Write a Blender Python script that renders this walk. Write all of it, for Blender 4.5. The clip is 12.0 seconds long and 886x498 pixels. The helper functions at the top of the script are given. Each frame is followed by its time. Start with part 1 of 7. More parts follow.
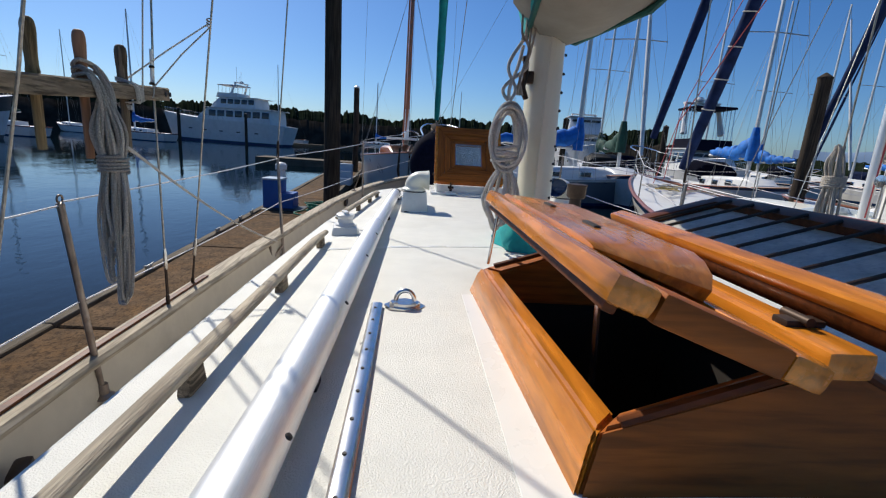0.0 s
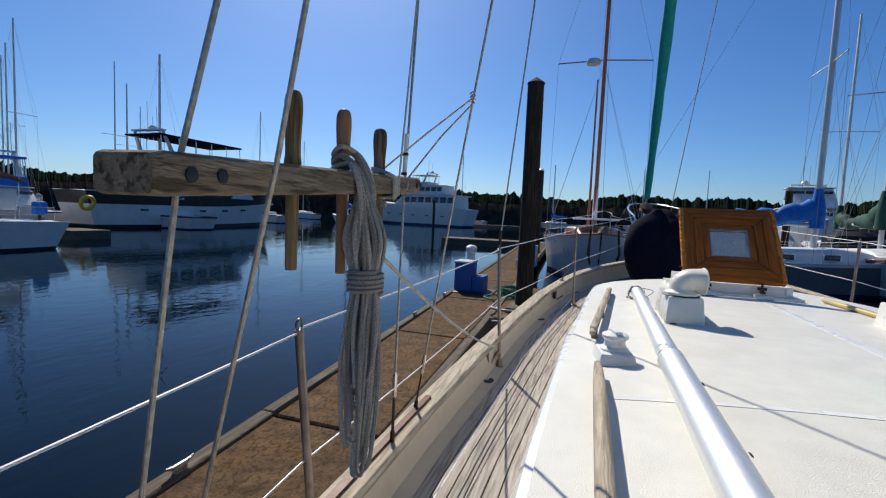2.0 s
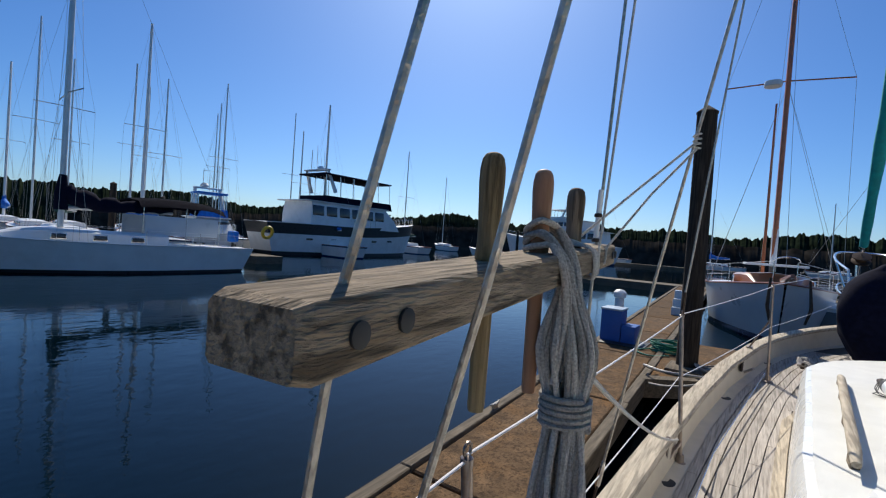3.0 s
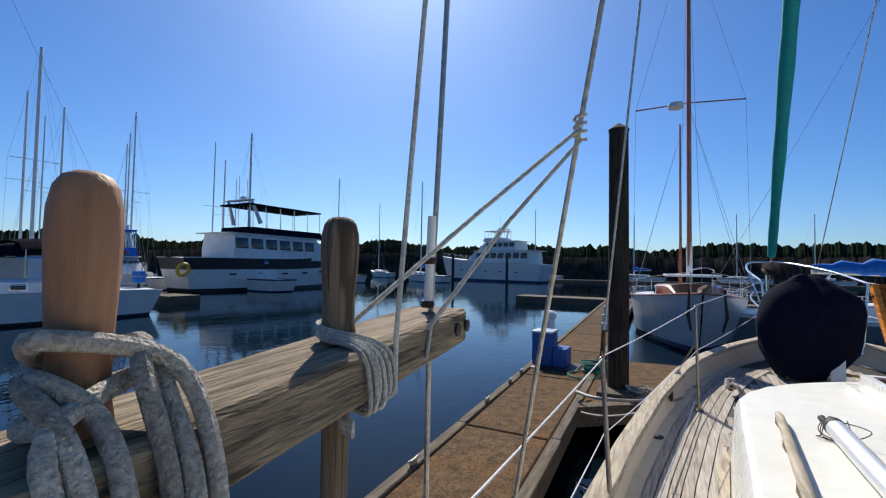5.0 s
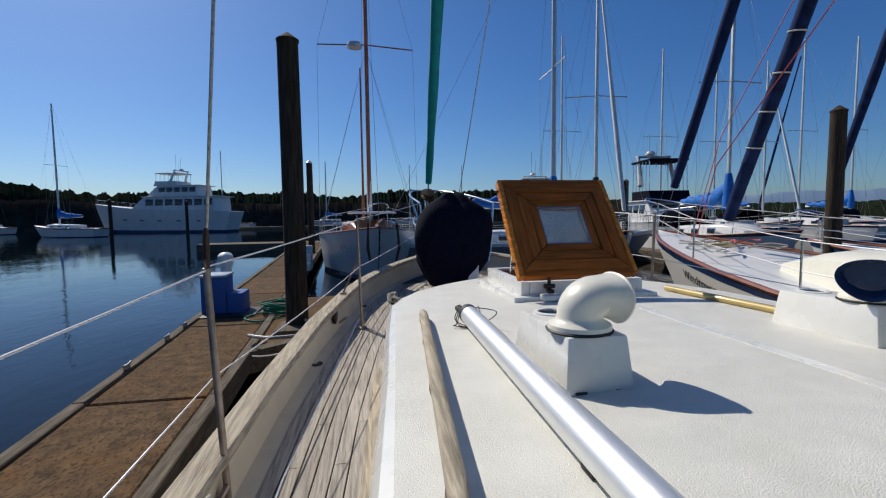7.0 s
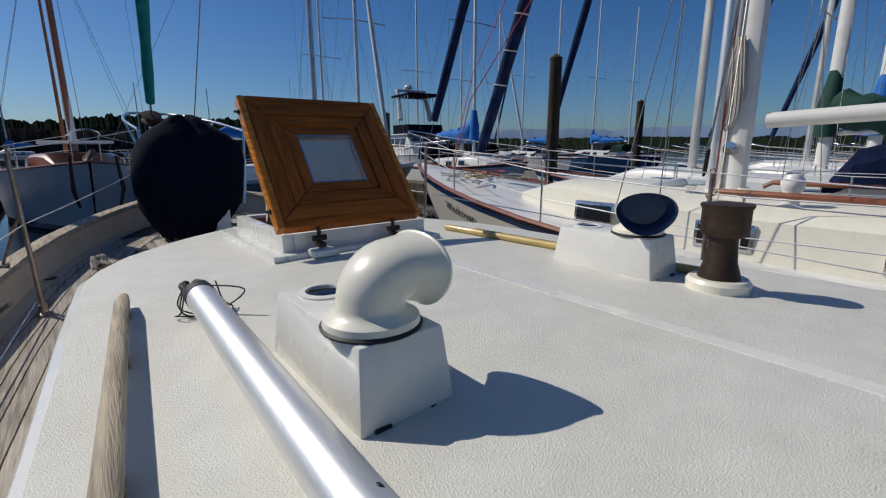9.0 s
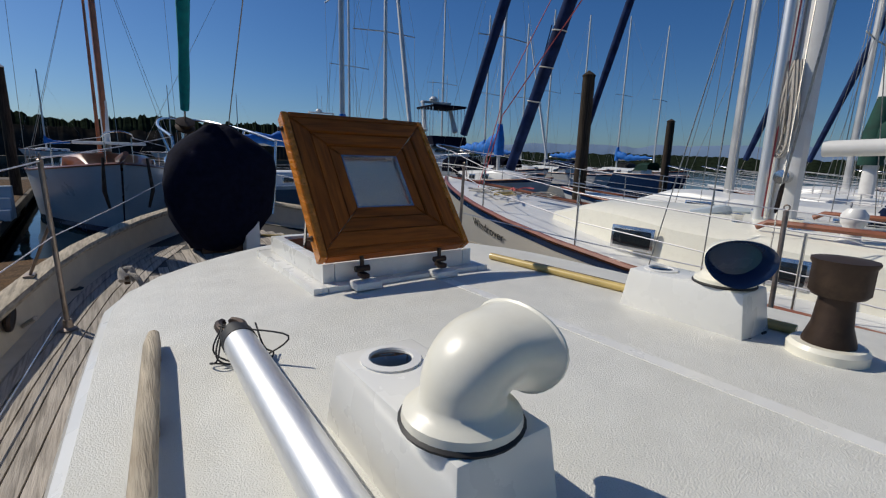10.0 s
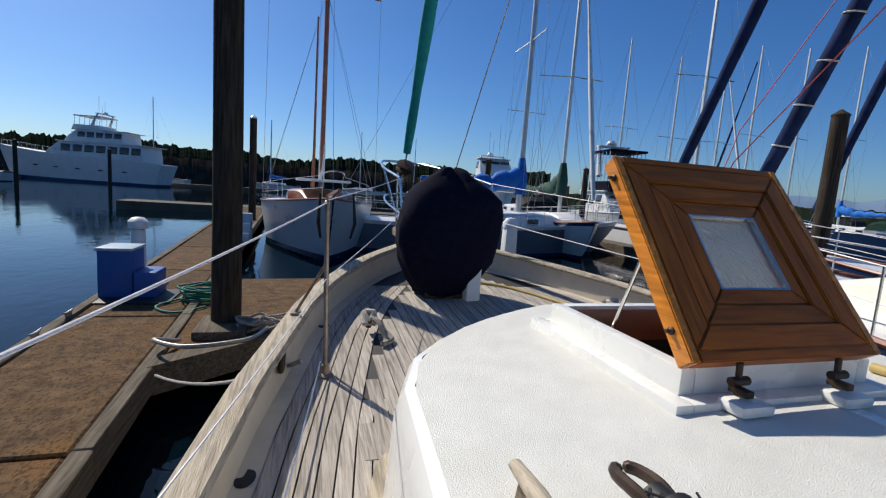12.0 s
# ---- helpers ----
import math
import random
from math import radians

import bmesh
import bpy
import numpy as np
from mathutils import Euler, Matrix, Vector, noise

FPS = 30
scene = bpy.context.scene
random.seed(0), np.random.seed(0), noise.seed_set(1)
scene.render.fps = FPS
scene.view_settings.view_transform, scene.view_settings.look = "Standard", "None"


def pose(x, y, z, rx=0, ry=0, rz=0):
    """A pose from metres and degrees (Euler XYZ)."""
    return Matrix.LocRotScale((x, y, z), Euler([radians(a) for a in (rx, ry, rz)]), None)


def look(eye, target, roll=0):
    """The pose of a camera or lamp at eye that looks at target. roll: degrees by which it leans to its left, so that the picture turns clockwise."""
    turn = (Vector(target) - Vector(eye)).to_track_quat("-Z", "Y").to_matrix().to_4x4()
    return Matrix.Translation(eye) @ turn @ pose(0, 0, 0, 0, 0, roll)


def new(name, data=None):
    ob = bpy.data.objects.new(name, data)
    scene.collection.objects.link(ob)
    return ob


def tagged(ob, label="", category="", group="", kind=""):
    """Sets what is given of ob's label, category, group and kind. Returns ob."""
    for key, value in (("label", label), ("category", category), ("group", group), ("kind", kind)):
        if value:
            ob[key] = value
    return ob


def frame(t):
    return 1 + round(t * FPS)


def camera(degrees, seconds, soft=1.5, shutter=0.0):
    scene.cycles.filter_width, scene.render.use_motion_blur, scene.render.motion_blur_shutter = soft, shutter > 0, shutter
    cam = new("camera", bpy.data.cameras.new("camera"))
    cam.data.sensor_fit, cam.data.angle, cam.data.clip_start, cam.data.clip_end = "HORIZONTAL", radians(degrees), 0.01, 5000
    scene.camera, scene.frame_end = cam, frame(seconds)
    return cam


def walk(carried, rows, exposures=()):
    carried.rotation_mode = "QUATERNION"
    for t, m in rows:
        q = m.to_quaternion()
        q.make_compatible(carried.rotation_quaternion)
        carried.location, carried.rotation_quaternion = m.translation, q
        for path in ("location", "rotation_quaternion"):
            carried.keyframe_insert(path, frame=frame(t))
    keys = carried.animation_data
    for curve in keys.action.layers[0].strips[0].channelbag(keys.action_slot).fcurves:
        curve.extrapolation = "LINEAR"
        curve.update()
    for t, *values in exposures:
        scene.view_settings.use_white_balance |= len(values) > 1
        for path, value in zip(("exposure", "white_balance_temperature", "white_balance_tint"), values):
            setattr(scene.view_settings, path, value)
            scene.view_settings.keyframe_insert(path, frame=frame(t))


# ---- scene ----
cam = camera(88.0, 12.0, soft=1.2)
PATH = [
    (0, (-0.540, -0.730, 1.085), (-0.400, 1.215, 0.640), 3.90),
    (0.5, (-0.645, -0.650, 1.040), (-0.606, 1.320, 0.700), 3.40),
    (1, (-0.756, -0.515, 1.015), (-0.796, 1.458, 0.692), 3.30),
    (1.5, (-0.900, -0.292, 1.069), (-1.083, 1.677, 0.772), 3.40),
    (2, (-1.067, -0.062, 1.120), (-1.677, 1.837, 0.969), 2.52),
    (2.5, (-1.224, 0.060, 1.186), (-2.157, 1.827, 1.099), 3.92),
    (2.7, (-1.284, 0.099, 1.210), (-2.325, 1.806, 1.146), 4.46),
    (4.3, (-1.416, 0.643, 1.281), (-2.682, 2.191, 1.265), 3.09),
    (4.5, (-1.400, 0.693, 1.304), (-2.618, 2.279, 1.331), 2.18),
    (5, (-1.373, 0.859, 1.325), (-2.284, 2.638, 1.405), 1.02),
    (5.5, (-1.352, 1.028, 1.293), (-1.978, 2.927, 1.304), 0.41),
    (6, (-1.315, 1.241, 1.232), (-1.680, 3.207, 1.227), 1.48),
    (6.5, (-1.273, 1.443, 1.135), (-1.264, 3.442, 1.064), 1.45),
    (7, (-1.166, 1.647, 1.052), (-0.836, 3.614, 0.906), -0.71),
    (7.5, (-1.076, 1.790, 1.005), (-0.498, 3.694, 0.802), 0.03),
    (7.7, (-1.058, 1.852, 1.009), (-0.339, 3.707, 0.800), -0.16),
    (9.3, (-0.917, 2.245, 1.056), (0.296, 3.767, 0.595), -0.12),
    (9.5, (-0.903, 2.298, 1.070), (0.301, 3.827, 0.610), 0.21),
    (10, (-0.949, 2.412, 1.101), (0.197, 4.003, 0.707), 1.77),
    (10.5, (-1.026, 2.547, 1.116), (0.031, 4.208, 0.760), 1.90),
    (11, (-1.157, 2.725, 1.119), (-0.204, 4.460, 0.838), 3.12),
    (11.5, (-1.270, 2.902, 1.105), (-0.551, 4.753, 0.866), 4.45),
    (12, (-1.312, 3.125, 1.114), (-0.754, 5.029, 0.865), 3.95),
]
walk(cam, [(t, look(eye, target, roll)) for t, eye, target, roll in PATH], exposures=[(0.0, 0.18), (1.0, 0.20), (1.5, 0.16), (2.5, 0.27), (4.5, 0.50), (5.5, 0.28), (6.5, 0.08), (7.0, -0.06), (7.5, -0.16), (9.5, -0.40), (10.5, -0.24), (11.0, -0.12), (12.0, 0.20)])

# ---- light ----
SUN_AZ, SUN_EL = radians(33), radians(43)   # azimuth left of +y
world = bpy.data.worlds.new("sky")
scene.world = world
world.use_nodes = True
wn = world.node_tree.nodes
sky = wn.new("ShaderNodeTexSky")
sky.sky_type = 'NISHITA'
sky.sun_disc = False
sky.sun_elevation = SUN_EL
sky.sun_rotation = -SUN_AZ
sky.altitude = 600
sky.air_density = 1.0
sky.dust_density = 1.2
sky.ozone_density = 4.0
wn["Background"].inputs["Strength"].default_value = 0.072
tone = wn.new("ShaderNodeHueSaturation")
tone.inputs["Saturation"].default_value = 1.22
world.node_tree.links.new(sky.outputs[0], tone.inputs["Color"])
cool = wn.new("ShaderNodeMix")
cool.data_type, cool.blend_type = 'RGBA', 'MULTIPLY'
cool.inputs["Factor"].default_value = 1.0
cool.inputs["B"].default_value = (0.74, 0.95, 1.20, 1)
world.node_tree.links.new(tone.outputs[0], cool.inputs["A"])
world.node_tree.links.new(cool.outputs["Result"], wn["Background"].inputs["Color"])
sun = new("sun", bpy.data.lights.new("sun", "SUN"))
sun.data.energy = 4.4
sun.data.angle = radians(0.5)
sun.data.color = (1.0, 0.935, 0.82)
sun.matrix_world = look((0, 0, 0), (math.sin(SUN_AZ) * math.cos(SUN_EL), -math.cos(SUN_AZ) * math.cos(SUN_EL), -math.sin(SUN_EL)))

# ---- materials ----
def material(name, col, rough=0.5, metal=0.0, var=0.15, scale=8.0, bump=0.0, bscale=60.0, coat=0.0, dirt=None, dscale=1.5, damount=0.5, stretch=(1, 1, 1), island=0.0, grain=None, spec=0.5):
    m = bpy.data.materials.new(name)
    m.use_nodes = True
    nt = m.node_tree
    N, L = nt.nodes, nt.links
    p = N["Principled BSDF"]
    p.inputs["Roughness"].default_value = rough
    p.inputs["Metallic"].default_value = metal
    p.inputs["Coat Weight"].default_value = coat
    p.inputs["Specular IOR Level"].default_value = spec
    p.inputs["Coat Roughness"].default_value = 0.08
    tc = N.new("ShaderNodeTexCoord")
    mp = N.new("ShaderNodeMapping")
    mp.inputs["Scale"].default_value = stretch
    L.new(tc.outputs["Object"], mp.inputs["Vector"])
    n1 = N.new("ShaderNodeTexNoise")
    n1.inputs["Scale"].default_value = scale
    n1.inputs["Detail"].default_value = 6
    L.new(mp.outputs[0], n1.inputs["Vector"])
    hi = tuple(min(1, c * (1 + var)) for c in col) + (1,)
    lo = tuple(c * (1 - var) for c in col) + (1,)
    mix = N.new("ShaderNodeMix")
    mix.data_type = 'RGBA'
    rmp = N.new("ShaderNodeMapRange")
    rmp.inputs[1].default_value, rmp.inputs[2].default_value = 0.3, 0.7
    L.new(n1.outputs["Fac"], rmp.inputs[0])
    L.new(rmp.outputs[0], mix.inputs["Factor"])
    mix.inputs["A"].default_value, mix.inputs["B"].default_value = lo, hi
    out = mix.outputs["Result"]
    if dirt:
        n2 = N.new("ShaderNodeTexNoise")
        n2.inputs["Scale"].default_value = dscale
        n2.inputs["Detail"].default_value = 8
        n2.inputs["Roughness"].default_value = 0.65
        L.new(tc.outputs["Object"], n2.inputs["Vector"])
        r2 = N.new("ShaderNodeMapRange")
        r2.inputs[1].default_value, r2.inputs[2].default_value, r2.inputs[4].default_value = 0.5, 0.72, damount
        L.new(n2.outputs["Fac"], r2.inputs[0])
        m2 = N.new("ShaderNodeMix")
        m2.data_type = 'RGBA'
        L.new(r2.outputs[0], m2.inputs["Factor"])
        L.new(out, m2.inputs["A"])
        m2.inputs["B"].default_value = (*dirt, 1)
        out = m2.outputs["Result"]
    if grain:
        mg = N.new("ShaderNodeMapping")
        mg.inputs["Scale"].default_value = grain[0]
        L.new(tc.outputs["Object"], mg.inputs["Vector"])
        ng = N.new("ShaderNodeTexNoise")
        ng.inputs["Scale"].default_value = 1.0
        ng.inputs["Detail"].default_value = 4
        ng.inputs["Distortion"].default_value = 0.3
        L.new(mg.outputs[0], ng.inputs["Vector"])
        rg = N.new("ShaderNodeMapRange")
        rg.inputs[1].default_value, rg.inputs[2].default_value, rg.inputs[4].default_value = 0.48, 0.64, grain[1]
        L.new(ng.outputs["Fac"], rg.inputs[0])
        mgx = N.new("ShaderNodeMix")
        mgx.data_type = 'RGBA'
        L.new(rg.outputs[0], mgx.inputs["Factor"])
        L.new(out, mgx.inputs["A"])
        mgx.inputs["B"].default_value = (*(c * 0.35 for c in col), 1)
        out = mgx.outputs["Result"]
    if island:
        oi = N.new("ShaderNodeObjectInfo")
        hs = N.new("ShaderNodeHueSaturation")
        mr = N.new("ShaderNodeMapRange")
        mr.inputs[3].default_value, mr.inputs[4].default_value = 1 - island, 1 + island
        L.new(oi.outputs["Random"], mr.inputs[0])
        L.new(mr.outputs[0], hs.inputs["Value"])
        L.new(out, hs.inputs["Color"])
        out = hs.outputs["Color"]
    L.new(out, p.inputs["Base Color"])
    rr = N.new("ShaderNodeMapRange")
    rr.inputs[3].default_value, rr.inputs[4].default_value = max(0.02, rough - 0.08), min(1, rough + 0.08)
    L.new(n1.outputs["Fac"], rr.inputs[0])
    L.new(rr.outputs[0], p.inputs["Roughness"])
    if bump:
        n3 = N.new("ShaderNodeTexNoise")
        n3.inputs["Scale"].default_value = bscale
        n3.inputs["Detail"].default_value = 3
        L.new(mp.outputs[0], n3.inputs["Vector"])
        b = N.new("ShaderNodeBump")
        b.inputs["Strength"].default_value = bump
        b.inputs["Distance"].default_value = 0.01
        L.new(n3.outputs["Fac"], b.inputs["Height"])
        L.new(b.outputs[0], p.inputs["Normal"])
    return m


GELCOAT = material("gelcoat", (0.80, 0.79, 0.74), 0.28, var=0.02, dirt=(0.66, 0.63, 0.55), damount=0.25, coat=0.3)
NONSKID = material("nonskid_paint", (0.68, 0.672, 0.62), 0.5, var=0.05, scale=9, bump=0.40, bscale=290, dirt=(0.57, 0.55, 0.47), dscale=1.7, damount=0.4)
CREAM = material("cream_vinyl", (0.82, 0.79, 0.67), 0.32, var=0.02, coat=0.25, dirt=(0.55, 0.5, 0.38), dscale=14, damount=0.18)
CREAM_PAINT = material("cream_mast_paint", (0.74, 0.69, 0.54), 0.4, var=0.04, dirt=(0.5, 0.44, 0.33), dscale=4, damount=0.35)
BULWARK = material("bulwark_paint", (0.60, 0.53, 0.42), 0.45, var=0.06, dirt=(0.38, 0.32, 0.25), dscale=2.2, damount=0.5)
ALU = material("brushed_aluminium", (0.84, 0.84, 0.82), 0.42, 0.75, var=0.05, scale=30, bump=0.04, bscale=200, stretch=(20, 1, 20))
STEEL = material("stainless_steel", (0.72, 0.71, 0.69), 0.22, 1.0, var=0.1, dirt=(0.35, 0.24, 0.15), dscale=20, damount=0.35)
TARNISH = material("tarnished_stanchion_steel", (0.30, 0.245, 0.205), 0.42, 0.75, var=0.3, scale=14, dirt=(0.16, 0.10, 0.065), dscale=18, damount=0.6)
WIRE = material("wire_rope", (0.42, 0.39, 0.34), 0.42, 0.85, var=0.3, scale=60, bump=0.4, bscale=120)
BRONZE = material("dark_bronze", (0.055, 0.036, 0.026), 0.5, 0.45, var=0.35, scale=12, dirt=(0.13, 0.085, 0.055), dscale=9, spec=0.3)
VARNISH = material("varnished_teak", (0.60, 0.205, 0.020), 0.26, var=0.26, scale=5, coat=0.35, stretch=(6, 0.8, 6), bump=0.03, bscale=30, dirt=(0.36, 0.095, 0.010), dscale=4, damount=0.4, island=0.10, grain=((70, 5, 70), 0.42), spec=0.4)
VARNISH_X = material("varnished_teak_cross", (0.50, 0.155, 0.016), 0.26, var=0.26, scale=5, coat=0.35, stretch=(0.8, 6, 6), bump=0.03, bscale=30, dirt=(0.33, 0.085, 0.009), dscale=4, damount=0.4, island=0.10, grain=((5, 70, 70), 0.42), spec=0.4)
DARK_TEAK = material("dark_stained_teak", (0.125, 0.036, 0.009), 0.45, var=0.35, scale=8, coat=0.06, stretch=(0.8, 6, 6), grain=((4, 60, 60), 0.5), spec=0.18)
# hatch lid wood; its darker tone also paints shade on the skylight ends
MAHOG = material("mahogany_and_shaded_teak", (0.35, 0.098, 0.012), 0.45, var=0.28, scale=6, coat=0.03, stretch=(0.9, 7, 7), bump=0.05, bscale=40, island=0.18, grain=((4, 55, 55), 0.5), spec=0.22)
MAHOG_Y = material("hatch_mahogany_upright", (0.34, 0.094, 0.0115), 0.45, var=0.28, scale=6, coat=0.03, stretch=(7, 0.9, 0.9), bump=0.05, bscale=40, island=0.18, grain=((60, 4, 4), 0.5), spec=0.22)
GREYWOOD = material("weathered_teak", (0.30, 0.235, 0.165), 0.85, var=0.36, scale=7, bump=0.9, bscale=28, stretch=(9, 0.7, 9), dirt=(0.145, 0.105, 0.068), dscale=4, damount=0.6, island=0.10, grain=((85, 4.0, 85), 1.0), spec=0.15)
CAPWOOD = material("bare_teak_caprail", (0.47, 0.40, 0.30), 0.72, var=0.26, scale=7, bump=0.45, bscale=30, stretch=(9, 0.6, 9), dirt=(0.28, 0.21, 0.14), dscale=5, damount=0.5, grain=((60, 3.5, 60), 0.6), spec=0.22)
DECKWOOD = material("teak_deck_planks", (0.43, 0.385, 0.335), 0.78, var=0.24, scale=6, bump=0.45, bscale=26, stretch=(12, 0.6, 3), dirt=(0.32, 0.265, 0.21), dscale=6, damount=0.4, island=0.14, grain=((80, 4, 20), 0.6), spec=0.25)
CAULK = material("deck_caulking", (0.035, 0.032, 0.03), 0.7, var=0.2)
PINWOOD = material("belaying_pin_wood", (0.29, 0.205, 0.105), 0.78, var=0.36, scale=9, bump=0.5, bscale=28, stretch=(9, 9, 0.6), dirt=(0.13, 0.115, 0.040), dscale=11, damount=0.75, grain=((75, 75, 4), 1.0), spec=0.18)
PINGREY = material("grey_pin_wood", (0.235, 0.175, 0.12), 0.82, var=0.36, scale=9, bump=0.6, bscale=30, stretch=(9, 9, 0.5), dirt=(0.11, 0.08, 0.055), dscale=9, damount=0.7, grain=((85, 85, 3), 1.0), spec=0.15)
PINRED = material("reddish_pin_wood", (0.36, 0.185, 0.105), 0.6, var=0.22, scale=8, bump=0.15, bscale=24, stretch=(8, 8, 0.6), dirt=(0.25, 0.14, 0.08), dscale=8, damount=0.5, grain=((50, 50, 4), 0.35), spec=0.25)
ROPE = material("grey_braided_rope", (0.44, 0.40, 0.35), 0.9, var=0.35, scale=220, bump=0.7, bscale=420, dirt=(0.28, 0.25, 0.21), dscale=9, damount=0.35, island=0.28, spec=0.15)
ROPE_WHITE = material("white_line", (0.58, 0.55, 0.50), 0.9, var=0.28, scale=200, bump=0.7, bscale=420, dirt=(0.36, 0.33, 0.29), dscale=10, damount=0.4, island=0.22, spec=0.15)
LIFELINE = material("white_lifeline", (0.75, 0.72, 0.72), 0.4, var=0.1, scale=40)
NAVY = material("navy_canvas", (0.006, 0.007, 0.018), 0.95, var=0.3, scale=20, bump=0.3, bscale=14, spec=0.08)
TEAL = material("teal_canvas", (0.0, 0.30, 0.30), 0.75, var=0.18, scale=14, bump=0.35, bscale=12)
TEAL_DARK = material("dark_green_canvas_edge", (0.005, 0.09, 0.08), 0.8, var=0.2)
CANVAS_GREY = material("grey_canvas_lining", (0.26, 0.25, 0.22), 0.85, var=0.12, bump=0.3, bscale=8)
BLUE_CANVAS = material("blue_canvas", (0.004, 0.145, 0.52), 0.75, var=0.25, scale=5, bump=0.4, bscale=4)
FURL_NAVY = material("navy_furled_sail", (0.012, 0.024, 0.075), 0.85, var=0.4, scale=6, bump=0.5, bscale=5, spec=0.15)
GREEN_CANVAS = material("green_canvas", (0.006, 0.05, 0.035), 0.8, var=0.3, scale=5)
BLACK = material("black_rubber", (0.012, 0.012, 0.013), 0.6, var=0.2)
# near-black colour stands for the unlit cabin below the hatches
SHADE_LINING = material("painted_cabin_shade", (0.02, 0.014, 0.01), 0.8, var=0.3)
PILE = material("creosoted_pile", (0.055, 0.042, 0.031), 0.9, var=0.45, scale=5, bump=0.8, bscale=14, stretch=(7, 7, 0.5), dirt=(0.028, 0.022, 0.017), dscale=3, grain=((35, 35, 2), 0.6), spec=0.15)
DOCKTOP = material("algae_stained_dock", (0.108, 0.067, 0.036), 0.95, var=0.45, scale=6, bump=1.0, bscale=60, dirt=(0.175, 0.088, 0.028), dscale=1.3, damount=0.75, island=0.14, spec=0.12, grain=((42, 26, 42), 0.75))
DOCKEDGE = material("grey_dock_timber", (0.14, 0.115, 0.085), 0.9, var=0.35, scale=4, bump=0.6, bscale=20, stretch=(8, 0.5, 8), dirt=(0.065, 0.05, 0.032), dscale=3, damount=0.6, spec=0.2, grain=((40, 2, 40), 0.6))
BLUEBOX = material("blue_plastic", (0.02, 0.09, 0.33), 0.45, var=0.12, scale=6, dirt=(0.03, 0.05, 0.12), dscale=6, damount=0.4)
WHITE_FAR = material("white_hull_paint", (0.70, 0.70, 0.685), 0.35, var=0.05, scale=1.5, dirt=(0.50, 0.48, 0.43), dscale=0.9, damount=0.4)
CREAM_HULL = material("cream_hull_paint", (0.72, 0.67, 0.58), 0.3, var=0.03, scale=1.5, dirt=(0.58, 0.53, 0.45), dscale=0.9, damount=0.35)
GREY_HULL = material("pale_blue_grey_hull", (0.46, 0.52, 0.56), 0.3, var=0.05, scale=1.5)
SLATE_HULL = material("slate_hull_paint", (0.12, 0.15, 0.18), 0.3, var=0.08, scale=1.5)
NAVY_PAINT = material("navy_stripe_paint", (0.012, 0.035, 0.10), 0.25, var=0.1, coat=0.4)
BLACK_HULL = material("black_hull_paint", (0.015, 0.018, 0.02), 0.3, var=0.15)
REDWOOD = material("red_brown_trim", (0.25, 0.075, 0.03), 0.4, var=0.2, scale=6, coat=0.4)
MASTWOOD = material("varnished_spruce_mast", (0.42, 0.12, 0.032), 0.4, var=0.2, scale=4, coat=0.4)
MAST_ALU = material("mast_aluminium", (0.62, 0.61, 0.58), 0.45, 0.6, var=0.08, scale=3)
MAST_WHITE = material("white_mast_paint", (0.74, 0.73, 0.70), 0.4, var=0.05, scale=3, dirt=(0.5, 0.47, 0.42), dscale=3)
DARKGLASS = material("dark_window_glass", (0.012, 0.016, 0.02), 0.08, var=0.1, coat=0.5)
SHORE = material("dark_breakwater", (0.030, 0.026, 0.021), 1.0, var=0.5, scale=0.35, bump=0.5, bscale=1.0, spec=0.0)
FOREST = material("shore_trees", (0.014, 0.020, 0.012), 1.0, var=0.5, scale=0.4, spec=0.0)
# distance haze is painted in as a pale blue base colour
MOUNTAIN = material("haze_tinted_hills", (0.16, 0.24, 0.36), 1.0, var=0.08, scale=0.002)
HOSE = material("green_hose", (0.01, 0.17, 0.10), 0.5, var=0.2)
WHITE_PLASTIC = material("white_plastic", (0.78, 0.77, 0.74), 0.35, var=0.03, dirt=(0.5, 0.46, 0.4), dscale=7, damount=0.2)
YELLOW = material("yellow_ring", (0.65, 0.42, 0.03), 0.5, var=0.1)
BOATHOOK = material("varnished_pole_wood", (0.55, 0.40, 0.13), 0.45, var=0.2, scale=8, coat=0.3)
PINK = material("red_line", (0.50, 0.10, 0.10), 0.8, var=0.2)

GLASS = bpy.data.materials.new("clear_glass")
GLASS.use_nodes = True
_g = GLASS.node_tree.nodes["Principled BSDF"]
_g.inputs["Roughness"].default_value = 0.06
_g.inputs["Metallic"].default_value = 0.0
_g.inputs["Transmission Weight"].default_value = 1.0
_g.inputs["IOR"].default_value = 1.5
# opaque pale colour and dark specks paint harbour reflections and drops on glass
SKYGLASS = material("reflection_speckled_glass", (0.50, 0.465, 0.41), 0.32, 0.0, var=0.30, scale=14, bump=0.3, bscale=60, dirt=(0.13, 0.145, 0.145), dscale=55, damount=0.65, spec=0.5)

# the fore hatch's light: clear glass beaded with spray
HATCHGLASS = bpy.data.materials.new("wet_hatch_glass")
HATCHGLASS.use_nodes = True
_hn = HATCHGLASS.node_tree
_g = _hn.nodes["Principled BSDF"]
_g.inputs["Base Color"].default_value = (0.62, 0.67, 0.68, 1)
_g.inputs["Roughness"].default_value = 0.05
_g.inputs["Transmission Weight"].default_value = 0.82
_g.inputs["IOR"].default_value = 1.30
_ht = _hn.nodes.new("ShaderNodeTexCoord")
_hv = _hn.nodes.new("ShaderNodeTexNoise")
_hv.inputs["Scale"].default_value = 95
_hv.inputs["Detail"].default_value = 4
_hb = _hn.nodes.new("ShaderNodeBump")
_hb.inputs["Strength"].default_value = 0.9
_hb.inputs["Distance"].default_value = 0.006
